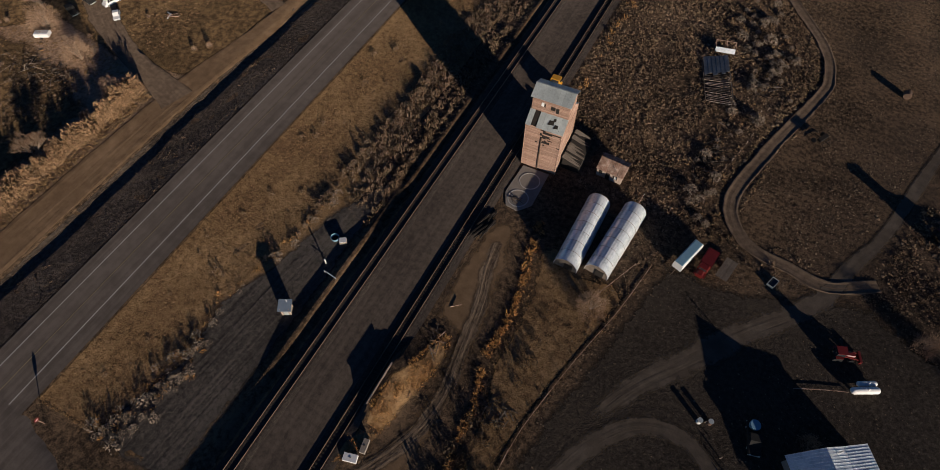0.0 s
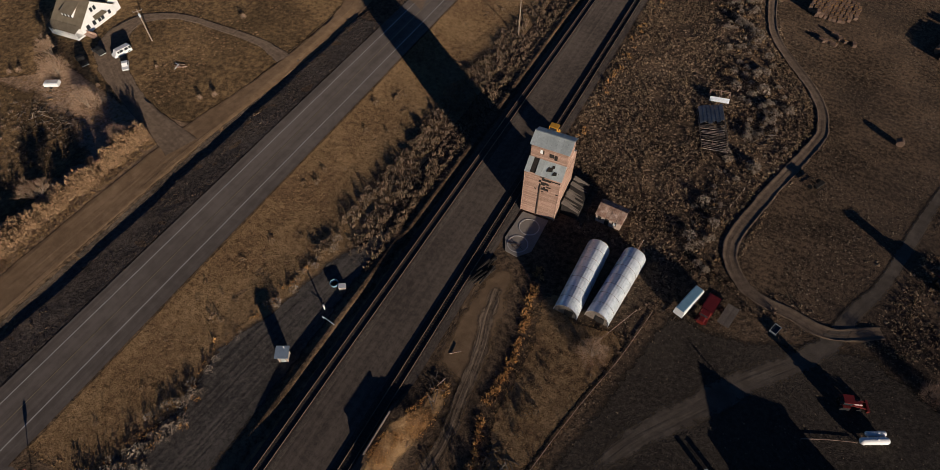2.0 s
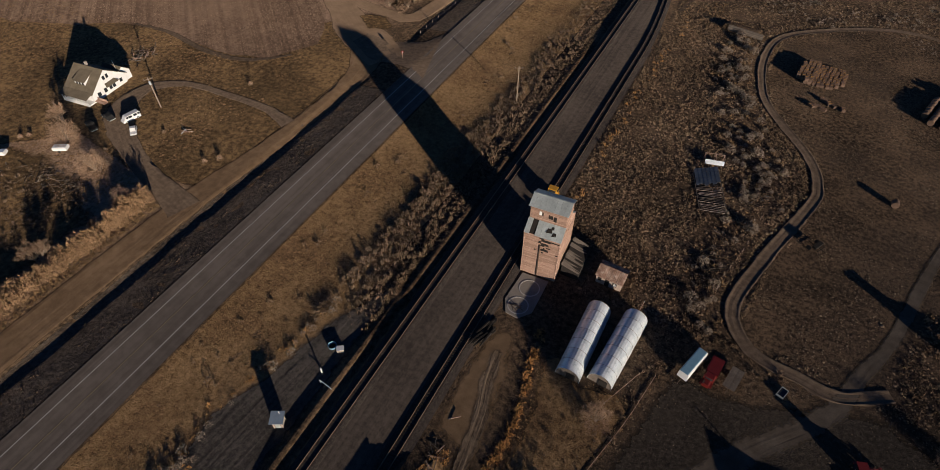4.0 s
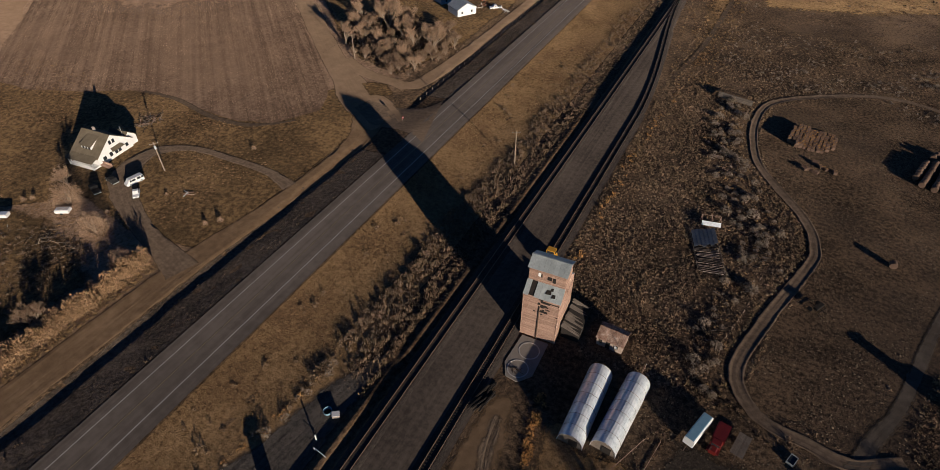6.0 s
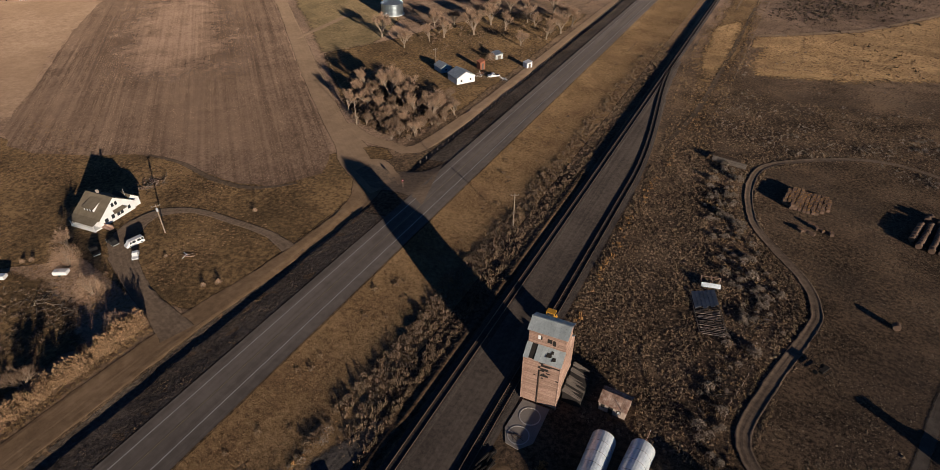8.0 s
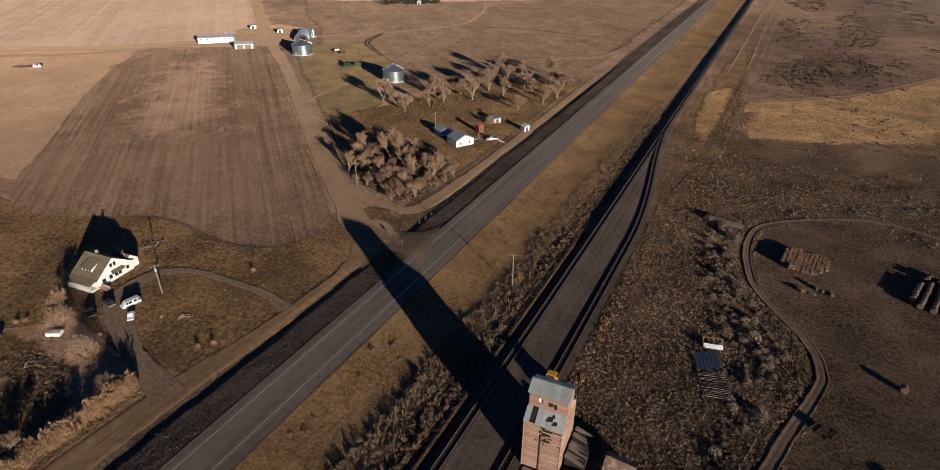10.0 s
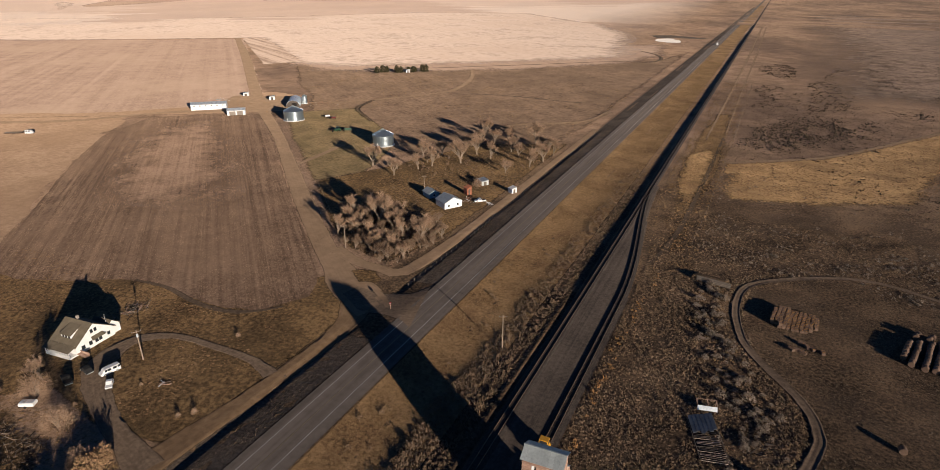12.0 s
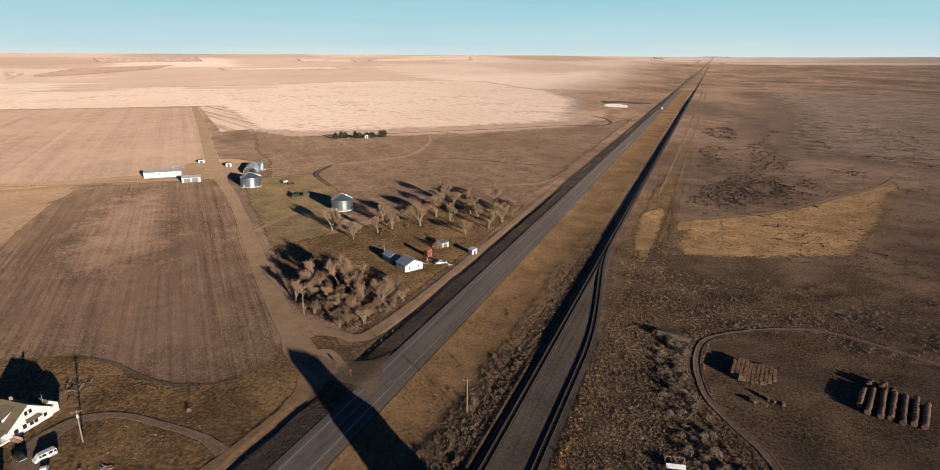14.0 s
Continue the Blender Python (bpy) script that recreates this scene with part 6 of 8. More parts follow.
# ---------------------------------------------------------------- farmhouse and its yard
def farmhouse():
    t = gable_house("farmhouse", -164.0, 80.3, 96, 12.2, 9.6, 3.1, 7.4, M_WHITE, M_SHINGLE, "white farmhouse with a brown shingle roof and dormers", [
        (-1.6, -4.82, 1.0, 1.0, 1.3, "y"), (0.3, -4.82, 0.9, 1.0, 1.5, "y"), (1.5, -4.82, 0.9, 1.0, 1.5, "y"), (-3.9, -4.82, 1.0, 1.1, 1.2, "y"), (-0.6, -4.82, 4.4, 0.8, 1.2, "y"), (0.6, -4.82, 4.4, 0.8, 1.2, "y"), (4.2, -4.82, 1.1, 0.9, 1.1, "y")], 0.5)
    # dormer on the south slope (own -x side)
    d = part("dormer", Geo().sweep([(-4.6, 3.6), (-1.2, 6.4), (-1.2, 6.6), (-4.6, 5.3)], -1.9, 1.9), M_WHITE, t, "white dormer")
    part("dormer_roof", Geo().slab([(-4.95, -2.2, 5.2), (-4.95, 2.2, 5.2), (-1.0, 2.2, 6.75), (-1.0, -2.2, 6.75)], 0.12), M_SHINGLE, d)
    for y in (-1.1, 0, 1.1):
        part("window", Geo().box(-4.62, y, 4.1, 0.1, 0.7, 0.9), M_GLASS, d, "dark window")
    # porch under the south eave, bay roof over the east door, rear wing
    part("porch_floor", Geo().box(-7.2, 0, -0.05, 2.2, 9.4, 0.5), M_WHITE, t)
    for i in range(10):
        part("porch_post", Geo().box(-8.2, -4.6 + i * 1.02, 0.4, 0.12, 0.12, 2.1), M_WHITE, t)
    part("porch_rail", Geo().box(-8.2, 0, 1.1, 0.1, 9.4, 0.1).box(-8.2, 0, 0.55, 0.06, 9.4, 0.35), M_WHITE, t)
    part("porch_roof", Geo().slab([(-8.7, -5.1, 2.45), (-8.7, 5.1, 2.45), (-6.2, 5.1, 3.15), (-6.2, -5.1, 3.15)], 0.12), M_SHINGLE, t)
    part("bay_roof", Geo().slab([(-1.6, -5.9, 2.6), (2.9, -5.9, 2.6), (2.4, -4.8, 3.3), (-1.1, -4.8, 3.3)], 0.1), M_SHINGLE, t)
    part("steps", Geo().box(-4.6, -5.9, 0, 1.6, 2.0, 0.25).box(-4.6, -5.4, 0.2, 1.6, 1.0, 0.25), M_WOOD_GREY, t)
    part("ramp", Geo().slab([(-6.2, -8.2, 0.3), (-5.0, -8.2, 0.3), (-5.0, -4.8, 0.7), (-6.2, -4.8, 0.7)], 0.1).box(-5.0, -6.5, 0.3, 0.06, 3.4, 1.0), M_WOOD, t, "wooden access ramp with a rail")
    w = part("rear_wing", Geo().sweep([(3.5, -0.1), (8.6, -0.1), (8.6, 2.7), (6.1, 4.7), (3.5, 2.7)], -4.2, 2.0), M_WHITE, t)
    part("wing_roof", Geo().slab([(6.1, -4.6, 4.8), (6.1, 2.2, 4.8), (9.0, 2.2, 2.45), (9.0, -4.6, 2.45)], 0.12).slab([(6.1, -4.6, 4.8), (6.1, 2.2, 4.8), (3.3, 2.2, 2.5), (3.3, -4.6, 2.5)], 0.12), M_SHINGLE, w)
    part("chimney", Geo().box(0.6, 1.2, 6.6, 0.6, 0.6, 1.6), M_CONCRETE, t)
    part("mast", Geo().rod((5.2, -3.4, 2.5), (5.2, -3.4, 7.0), 0.06, n=6), M_TIN, t, "thin white aerial mast")


farmhouse()


def vehicle(name, x, y, rz, L, W, H, style, paint, label, category="car"):
    """A road vehicle, nose towards its own +y."""
    t = thing(name, x, y, rz, label, category)
    h0, hb = 0.32, H * 0.56
    if style == "van":
        prof = [(-L / 2, h0), (L / 2 - 0.05, h0), (L / 2, hb * 0.85), (L / 2 - 0.5, hb), (L / 2 - 1.1, H - 0.05), (L / 2 - 1.5, H), (-L / 2 + 0.2, H), (-L / 2, H - 0.2)]
        glass = [(L / 2 - 1.35, 0.55), (0.3, 1.1), (-1.1, 1.1), (-2.1, 0.7)]
    elif style == "pickup":
        prof = [(-L / 2, h0 + 0.1), (L / 2, h0), (L / 2, hb * 0.9), (L / 2 - 1.3, hb), (L / 2 - 1.9, H), (L / 2 - 3.1, H), (L / 2 - 3.3, hb), (-L / 2, hb)]
        glass = [(L / 2 - 2.5, 1.1)]
    else:
        prof = [(-L / 2, h0 + 0.1), (L / 2, h0), (L / 2, hb * 0.85), (L / 2 - 1.1, hb), (L / 2 - 1.8, H), (-L / 2 + 0.9, H), (-L / 2 + 0.2, hb), (-L / 2, hb * 0.95)]
        glass = [(0.25, 0.9), (-0.8, 0.8)]
    n = len(prof)
    V, F = [], []
    for k, (dx, inset) in enumerate(((-W / 2, 1), (-W / 2 + 0.12, 0), (W / 2 - 0.12, 0), (W / 2, 1))):
        for py, pz in prof:
            q = 0.93 if inset else 1.0
            top = 0.06 if pz > hb + 0.1 and inset else 0
            V.append((dx + (top * 2 if dx < 0 else -top * 2), py * q, h0 + (pz - h0) * (0.97 if inset else 1.0)))
    for k in range(3):
        F += [(k * n + i, k * n + (i + 1) % n, (k + 1) * n + (i + 1) % n, (k + 1) * n + i) for i in range(n)]
    F += [tuple(range(n)), tuple(range(4 * n - 1, 3 * n - 1, -1))]
    part("body", Geo().add(V, F), paint, t)
    for s in (-1, 1):
        for gy, gl in glass:
            part("side_window", Geo().box(s * (W / 2 - 0.07), gy, hb + 0.04, 0.06, gl * 0.86, H - hb - 0.2), M_GLASS, t)
        for wy in (L * 0.31, -L * 0.31):
            wh = part("wheel", Geo().rod((s * (W / 2 - 0.22), wy, 0.34), (s * (W / 2 + 0.02), wy, 0.34), 0.34, n=12), M_TYRE, t)
            part("rim", Geo().rod((s * (W / 2 + 0.02), wy, 0.34), (s * (W / 2 + 0.04), wy, 0.34), 0.19, n=10), M_TIN, wh)
    a = [p for p in prof if p[1] >= hb - 0.01]
    y0 = L / 2 - (1.1 if style == "van" else 1.9 if style == "pickup" else 1.8)
    yb = L / 2 - (0.5 if style == "van" else 1.3 if style == "pickup" else 1.1)
    part("windscreen", Geo().slab([(-W / 2 + 0.2, yb - 0.05, hb + 0.04), (W / 2 - 0.2, yb - 0.05, hb + 0.04), (W / 2 - 0.28, y0 + 0.02, H - 0.1), (-W / 2 + 0.28, y0 + 0.02, H - 0.1)], -0.05), M_GLASS, t)
    part("bumper", Geo().box(0, L / 2, h0, W - 0.1, 0.12, 0.2).box(0, -L / 2, h0, W - 0.1, 0.12, 0.2), M_TIN, t)
    for s in (-1, 1):
        part("headlight", Geo().box(s * (W / 2 - 0.3), L / 2 - 0.02, hb * 0.62, 0.3, 0.1, 0.18), M_WHITE, t)
    if style == "pickup":
        part("bed_floor", Geo().box(0, -L / 2 + 1.15, hb + 0.005, W - 0.34, 1.9, 0.02), M_DARK, t, "dark load bed")
    return t


vehicle("van", -143.4, 74.0, 168, 5.0, 1.8, 1.9, "van", M_WHITE, "white passenger van parked on the dirt drive", "van")
vehicle("car", -138.2, 70.3, 228, 3.7, 1.65, 1.4, "car", M_WHITE, "small white car parked on the dirt drive")
vehicle("car", -149.5, 71.5, 80, 4.5, 1.8, 1.4, "car", M_TYRE, "black car in the shade by the farmhouse")
vehicle("pickup", -150.0, 66.5, 70, 5.2, 1.9, 1.7, "pickup", M_TYRE, "dark pickup in the shade by the farmhouse", "pickup")
vehicle("pickup", -111.7, 241.2, 130, 5.6, 2.0, 1.8, "pickup", M_WHITE, "white pickup beside the small house", "pickup")
vehicle("car", -104.5, 262.5, 40, 4.4, 1.8, 1.4, "car", M_WHITE, "pale car parked under the trees")
vehicle("pickup", 29.8, 40.0, 195, 5.3, 1.95, 1.8, "pickup", M_TYRE, "dark pickup carrying a round pale-blue tank", "pickup")
vehicle("van", -80.2, 1172, 180, 9.5, 2.6, 3.6, "van", M_WHITE, "white truck far along the highway", "truck")
t = thing("stock_tank", 29.3, 41.8, 0, "round pale-blue plastic tank on the pickup bed", "tank", z=1.03)
part("shell", Geo().turn([(0.8, 0), (0.85, 0.6), (0.8, 0.75)], 20), M_BLUE, t)


def box_trailer(name, x, y, rz, L, W, H, body_m, roof_m, label):
    t = thing(name, x, y, rz, label, "trailer")
    part("body", Geo().sweep([(-W / 2, 0.55), (W / 2, 0.55), (W / 2, H - 0.15), (W / 2 - 0.2, H), (-W / 2 + 0.2, H), (-W / 2, H - 0.15)], -L / 2, L / 2), body_m, t)
    part("roof", Geo().sweep([(-W / 2 + 0.02, H - 0.12), (W / 2 - 0.1, H - 0.12), (W / 2 - 0.3, H + 0.06), (-W / 2 + 0.2, H + 0.06)], -L / 2 + 0.12, L / 2 - 0.08), roof_m, t)
    for s in (-1, 1):
        part("wheel", Geo().rod((s * (W / 2 - 0.25), -0.3, 0.35), (s * (W / 2), -0.3, 0.35), 0.35, n=12), M_TYRE, t)
    part("drawbar", Geo().box(0, -L / 2 - 0.6, 0.4, 0.12, 1.3, 0.12), M_RAIL, t)
    part("jack", Geo().box(0, -L / 2 - 1.1, 0, 0.1, 0.1, 0.5), M_RAIL, t)


# M_BLUE roof: the sky's reflection is put into its colour
box_trailer("camper_trailer", 11.0, 67.2, -18, 6.8, 1.9, 2.3, M_WHITE, M_BLUE, "long white trailer, sky reflection put into its pale-blue roof colour")
box_trailer("utility_trailer", -148.4, 56.2, -60, 3.5, 1.9, 1.45, M_WHITE, M_TIN_WHITE, "small white box trailer on the lawn")
box_trailer("flatbed_trailer", -457, 218.5, -55, 11, 2.4, 1.3, M_RAIL, M_WOOD_GREY, "long low rusty flatbed trailer on bare ground")
vehicle("truck", -448.9, 224.2, -55, 5.0, 2.3, 2.6, "van", M_WHITE, "white truck standing before a flatbed trailer", "truck")
box_trailer("utility_trailer", -160.6, 47.6, -60, 3.3, 1.8, 1.45, M_WHITE, M_TIN_WHITE, "small white box trailer on the lawn")

t = thing("grain_truck", 14.6, 67.6, -10, "old faded red grain truck with a stake box", "truck")
part("box", Geo().box(0, 0.8, 0.9, 2.2, 3.8, 1.1), M_RED, t)
part("box_floor", Geo().box(0, 0.8, 1.9, 1.9, 3.5, 0.12), M_RED, t)
part("cab", Geo().sweep([(-0.95, 0.5), (0.95, 0.5), (0.95, 1.6), (0.75, 2.1), (-0.75, 2.1), (-0.95, 1.6)], -2.3, -1.2), M_RED, t)
part("hood", Geo().sweep([(-0.6, 0.5), (0.6, 0.5), (0.6, 1.3), (0.4, 1.45), (-0.4, 1.45), (-0.6, 1.3)], -3.5, -2.3), M_RED, t)
for sx in (-1, 1):
    for wy in (-2.9, 1.6):
        part("wheel", Geo().rod((sx * 0.7, wy, 0.45), (sx * 1.0, wy, 0.45), 0.45, n=12), M_TYRE, t)
    part("fender", Geo().box(sx * 0.82, -2.9, 0.85, 0.45, 1.1, 0.12), M_RED, t)
part("windscreen", Geo().box(0, -2.32, 1.5, 1.4, 0.06, 0.45), M_GLASS, t)

t = thing("flatbed_trailer", 18.3, 68.1, -12, "flat deck trailer with weathered plank floor", "trailer")
for i in range(8):
    part("plank", Geo().box(-0.98 + i * 0.28, 0, 0.75, 0.26, 4.9, 0.06), M_WOOD_GREY, t)
part("frame", Geo().box(-0.7, 0, 0.55, 0.14, 4.8, 0.2).box(0.7, 0, 0.55, 0.14, 4.8, 0.2).box(0, -2.9, 0.55, 0.14, 1.3, 0.15), M_RAIL, t)
for sx in (-1, 1):
    part("wheel", Geo().rod((sx * 0.85, 0.3, 0.36), (sx * 1.05, 0.3, 0.36), 0.36, n=12), M_TYRE, t)
t = thing("metal_crate", 26.6, 69.6, -20, "small square metal crate lying in dry weeds", "crate")
part("frame", Geo().box(-0.6, 0, 0, 0.1, 2.0, 0.5).box(0.6, 0, 0, 0.1, 2.0, 0.5).box(0, -1, 0, 1.3, 0.1, 0.5).box(0, 1, 0, 1.3, 0.1, 0.5), M_TIN, t)
part("panel", Geo().box(0, 0, 0.3, 1.1, 1.9, 0.06), M_GLASS, t)


# ---------------------------------------------------------------- ruins and stacks on the east side
def ruined_barn():
    t = thing("ruined_barn", 3.4, 117.6, 19, "collapsed barn roof with bare rafters among sagebrush", "ruin")
    rng = random.Random(3)
    part("floor_litter", Geo().box(0, -0.5, 0, 6.0, 13.0, 0.12), M_DARK, t, "dark rotten litter")
    for i in range(17):
        y = -7.6 + i * 0.5
        part("rafter", Geo().rod((-2.6 + rng.uniform(-0.3, 0.3), y + 0.06 * i + rng.uniform(-0.2, 0.2), 0.25), (2.6 + rng.uniform(-0.4, 0.2), y - 1.3 + 0.09 * i, 1.0), rng.uniform(0.05, 0.08), n=4), rng.choice((M_WOOD_GREY, M_WOOD_GREY, M_WOOD_PALE)), t)
    for i in range(6):
        a = -2.7 + i * 0.9
        lo = 0.4 + 0.8 * rng.random()
        part("roof_sheet", Geo().slab([(a, lo, 0.4 + 0.2 * i), (a + 0.88, lo + 0.5 * rng.random(), 0.58 + 0.2 * i), (a + 0.88, 7.0, 0.6 + 0.2 * i), (a, 7.0 - 0.3 * rng.random(), 0.42 + 0.2 * i)], 0.04), M_SLATE, t, "slumped dull grey roofing sheet")
    for sx in (-2.9, 2.8):
        part("plate_beam", Geo().rod((sx, -7, 0.2 if sx < 0 else 1.2), (sx, 6.2, 0.2 if sx < 0 else 1.35), 0.1, n=5), M_WOOD_GREY, t)
    for x, y in ((2.8, -6), (2.8, 0), (2.8, 6)):
        part("post", Geo().box(x, y, 0, 0.18, 0.18, 1.3), M_WOOD_GREY, t)


ruined_barn()
t = thing("stock_shelter", 2.5, 128.1, 13, "low shelter with a pale board front and an open frame roof", "shed")
part("front_wall", Geo().slab([(-2.3, -1.3, 0.5), (2.3, -1.3, 0.5), (2.3, -0.6, 1.4), (-2.3, -0.6, 1.4)], 0.12), M_TIN_WHITE, t, "pale leaning board wall")
for x in (-2.3, 0.2, 2.3):
    part("post", Geo().box(x, 1.3, 0, 0.16, 0.16, 1.9), M_WOOD, t)
    part("rafter", Geo().rod((x, -0.5, 1.5), (x, 1.4, 1.9), 0.06, n=4), M_WOOD, t)
part("beam", Geo().box(0, 1.3, 1.85, 4.9, 0.14, 0.14), M_WOOD, t)


def rubble(name, x, y, sx, sy, n, label, mats, seed, thick=0.6):
    t = thing(name, x, y, 0, label, "rubble")
    rng = random.Random(seed)
    for _ in range(n):
        a, b = rng.gauss(0, sx), rng.gauss(0, sy)
        d = Vector((rng.uniform(-1, 1), rng.uniform(-1, 1), rng.uniform(-0.1, 0.25))).normalized() * rng.uniform(0.5, 1.5)
        z0 = 0.05 + 0.4 * max(0, 1 - (a / sx / 2) ** 2 - (b / sy / 2) ** 2) * rng.random()
        p = Vector((a, b, max(z0, abs(d.z) + 0.05)))
        part("plank", Geo().rod(p - d, p + d, rng.uniform(0.06, 0.16) * thick, n=4), rng.choice(mats), t)


rubble("scrap_heap", 8.2, 93, 1.2, 3.2, 60, "heap of broken boards and scrap", [M_WOOD_GREY, M_DARK, M_DARK], 4)
rubble("board_heap", 14.5, 121, 1.0, 3.0, 24, "scattered grey boards in the brush", [M_WOOD_GREY, M_DARK], 5)
rubble("firewood_pile", -168.0, 97.5, 2.2, 3.6, 90, "rough pile of lumber and branches behind the farmhouse", [M_WOOD_GREY, M_BARK, M_DARK, M_WOOD], 6)
rubble("brush_pile", -141, 47, 5.0, 2.0, 90, "pile of grey cut branches", [M_BARK, M_WOOD_GREY, M_DARK], 7, 0.4)
rubble("junk_pile", -157.5, 41, 3.0, 2.0, 50, "pile of branches and scrap at the lawn's edge", [M_BARK, M_WOOD_GREY, M_TIN], 8)
rubble("fallen_fence", -22.5, 31, 1.2, 5.0, 16, "broken boards beside the dirt track", [M_WOOD_GREY, M_WOOD], 9)
rubble("yard_junk", -126, 77, 0.7, 0.6, 8, "small heap of pale scrap on the grass", [M_TIN_WHITE, M_WOOD], 10)
rubble("gate_timbers", -7.5, 24.5, 1.6, 1.6, 22, "broken pen timbers in dark weeds", [M_WOOD_GREY], 11)

t = thing("timber_stack", -25.8, 56.4, -12, "stack of dark old railway timbers", "timber")
rng = random.Random(8)
for i in range(14):
    part("timber", Geo().box(0, 0, 0, 0.28, 3.6, 0.24), M_DARK, t, m=pose(rng.uniform(-1.1, 1.1), rng.uniform(-2.4, 2.4), 0.02 + 0.24 * (i % 3), 0, 0, rng.uniform(-14, 14)))

t = thing("loading_dock", -26.85, 20.0, 90, "low grey plank loading dock wall beside the siding", "wall", z=0)
for k in range(5):
    part("plank", Geo().box(0.02 * (k % 2), 0, 0.03 + k * 0.28, 7.6, 0.07, 0.26), M_WOOD_GREY, t)
for i in range(5):
    part("post", Geo().box(-3.5 + i * 1.75, 0.14, 0, 0.2, 0.2, 1.5), M_WOOD_GREY, t)
part("cap_beam", Geo().box(0, 0.02, 1.43, 7.8, 0.24, 0.12), M_WOOD_PALE, t, "bleached cap beam")
t = thing("loading_wall", -2.1, 198.0, -10, "long grey plank retaining wall lit by the low sun", "wall")
for i in range(11):
    part("post", Geo().box(-5.5 + i * 1.1, 0.12, 0, 0.2, 0.2, 2.0), M_WOOD_GREY, t)
for k in range(7):
    part("plank", Geo().box(0, 0, 0.05 + k * 0.28, 11.4, 0.06, 0.26), M_WOOD_GREY, t)
t = thing("earth_ramp", -3.0, 201.8, -10, "low earth ramp behind the plank wall", "ramp")
part("fill", Geo().add([(-6.2, -3.2, 0), (5.6, -3.2, 0), (5.6, 3, 0), (-6.2, 3, 0), (-5.4, -3.4, 1.85), (5.2, -3.4, 1.85), (4.6, 1.0, 0.9), (-4.6, 1.0, 0.9)], [(3, 2, 1, 0), (4, 5, 6, 7), (0, 1, 5, 4), (1, 2, 6, 5), (2, 3, 7, 6), (3, 0, 4, 7)]), M_GROUND, t)


def square_bale(x, y, z, rz):
    t = thing("square_bale", x, y, rz, "weathered square straw bale in the stack", "bale", "stack of square bales", z=z)
    rb = random.Random(int(x * 91 + y * 37))
    w, l, h = 1.0, 1.7, 0.8
    V = [(sx * w / 2 * (0.94 if k != 1 else 1) + rb.uniform(-0.05, 0.05), sy * l / 2 + rb.uniform(-0.05, 0.05), h * k / 2) for k in range(3) for sx, sy in ((-1, -1), (1, -1), (1, 1), (-1, 1))]
    F = [(3, 2, 1, 0), (8, 9, 10, 11)] + [(4 * k + i, 4 * k + (i + 1) % 4, 4 * k + 4 + (i + 1) % 4, 4 * k + 4 + i) for k in range(2) for i in range(4)]
    t_ob = part("straw", Geo().add(V, F), M_BALE, t)
    for yy in (-0.5, 0.5):
        part("twine", Geo().box(0, yy, h - 0.01, w * 0.92, 0.03, 0.025), M_ORANGE, t)


rng = random.Random(12)
for i in range(11):
    for j in range(7):
        if (i, j) in ((10, 0), (10, 1), (10, 6), (9, 0), (0, 0), (0, 6), (1, 0)):
            continue
        bx, by = 16.2 + i * 1.17 + j * 0.25, 178.0 + j * 1.75 - i * 0.03
        square_bale(bx + rng.uniform(-0.12, 0.12), by + rng.uniform(-0.15, 0.15), 0.0, 4 + rng.uniform(-7, 7))
        if rng.random() < 0.93 and i < 4:
            square_bale(bx + rng.uniform(-0.1, 0.1), by + rng.uniform(-0.1, 0.1), 0.81, 4 + rng.uniform(-6, 6))
for x, y in ((21.5, 165.6), (22.9, 166.0), (24.6, 165.2), (25.8, 168.8), (27.0, 168.2), (29.6, 167.6), (24.4, 170.2)):
    square_bale(x, y, 0, rng.uniform(0, 90))


BALE_R = 0.85
_g = Geo()
_n, _rings = 18, ((-0.75, 0.8), (-0.72, 0.97), (-0.3, 1.0), (0.3, 1.0), (0.72, 0.97), (0.75, 0.8))
_rb = random.Random(77)
for yy, k in _rings:
    for i in range(_n):
        a = 2 * math.pi * i / _n
        rr = BALE_R * k * (1 + _rb.uniform(-0.03, 0.03))
        _g.v.append((rr * math.cos(a), yy, BALE_R * 0.95 + rr * math.sin(a) * (0.97 if math.sin(a) < 0 else 1)))
_g.f = [(r * _n + i, r * _n + (i + 1) % _n, (r + 1) * _n + (i + 1) % _n, (r + 1) * _n + i) for r in range(5) for i in range(_n)] + [tuple(range(_n)), tuple(range(6 * _n - 1, 5 * _n - 1, -1))]
ROUND = _g.mesh("straw", M_BALE)


def round_bale(x, y, rz, z=0.0):
    t = thing("round_bale", x, y, rz, "round straw bale lying in a row", "bale", "rows of round bales", z=z)
    part("straw", ROUND, M_BALE, t)


for (xa, ya), (xb, yb) in (((52.4, 183.8), (49.6, 175)), ((55.0, 184.8), (51, 171.8)), ((58, 185.4), (53.8, 170.8)), ((60.4, 184.7), (56.2, 170.9)), ((62.9, 184), (58.6, 169.6)), ((65.5, 184.1), (61.5, 170.2)), ((67.5, 181.5), (63.6, 169.6))):
    n = int(math.hypot(xb - xa, yb - ya) / 1.62) + 1
    for i in range(n):
        k = i / max(1, n - 1)
        round_bale(xa + (xb - xa) * k + rng.uniform(-0.12, 0.12), ya + (yb - ya) * k, -math.degrees(math.atan2(xa - xb, ya - yb)) + rng.uniform(-5, 5))
for x, y in ((54.6, 188.6), (55.6, 190.2), (57.9, 188.2), (58.9, 189.8), (60.4, 186.9), (43.1, 132.0)):
    round_bale(x, y, rng.uniform(-30, 10))


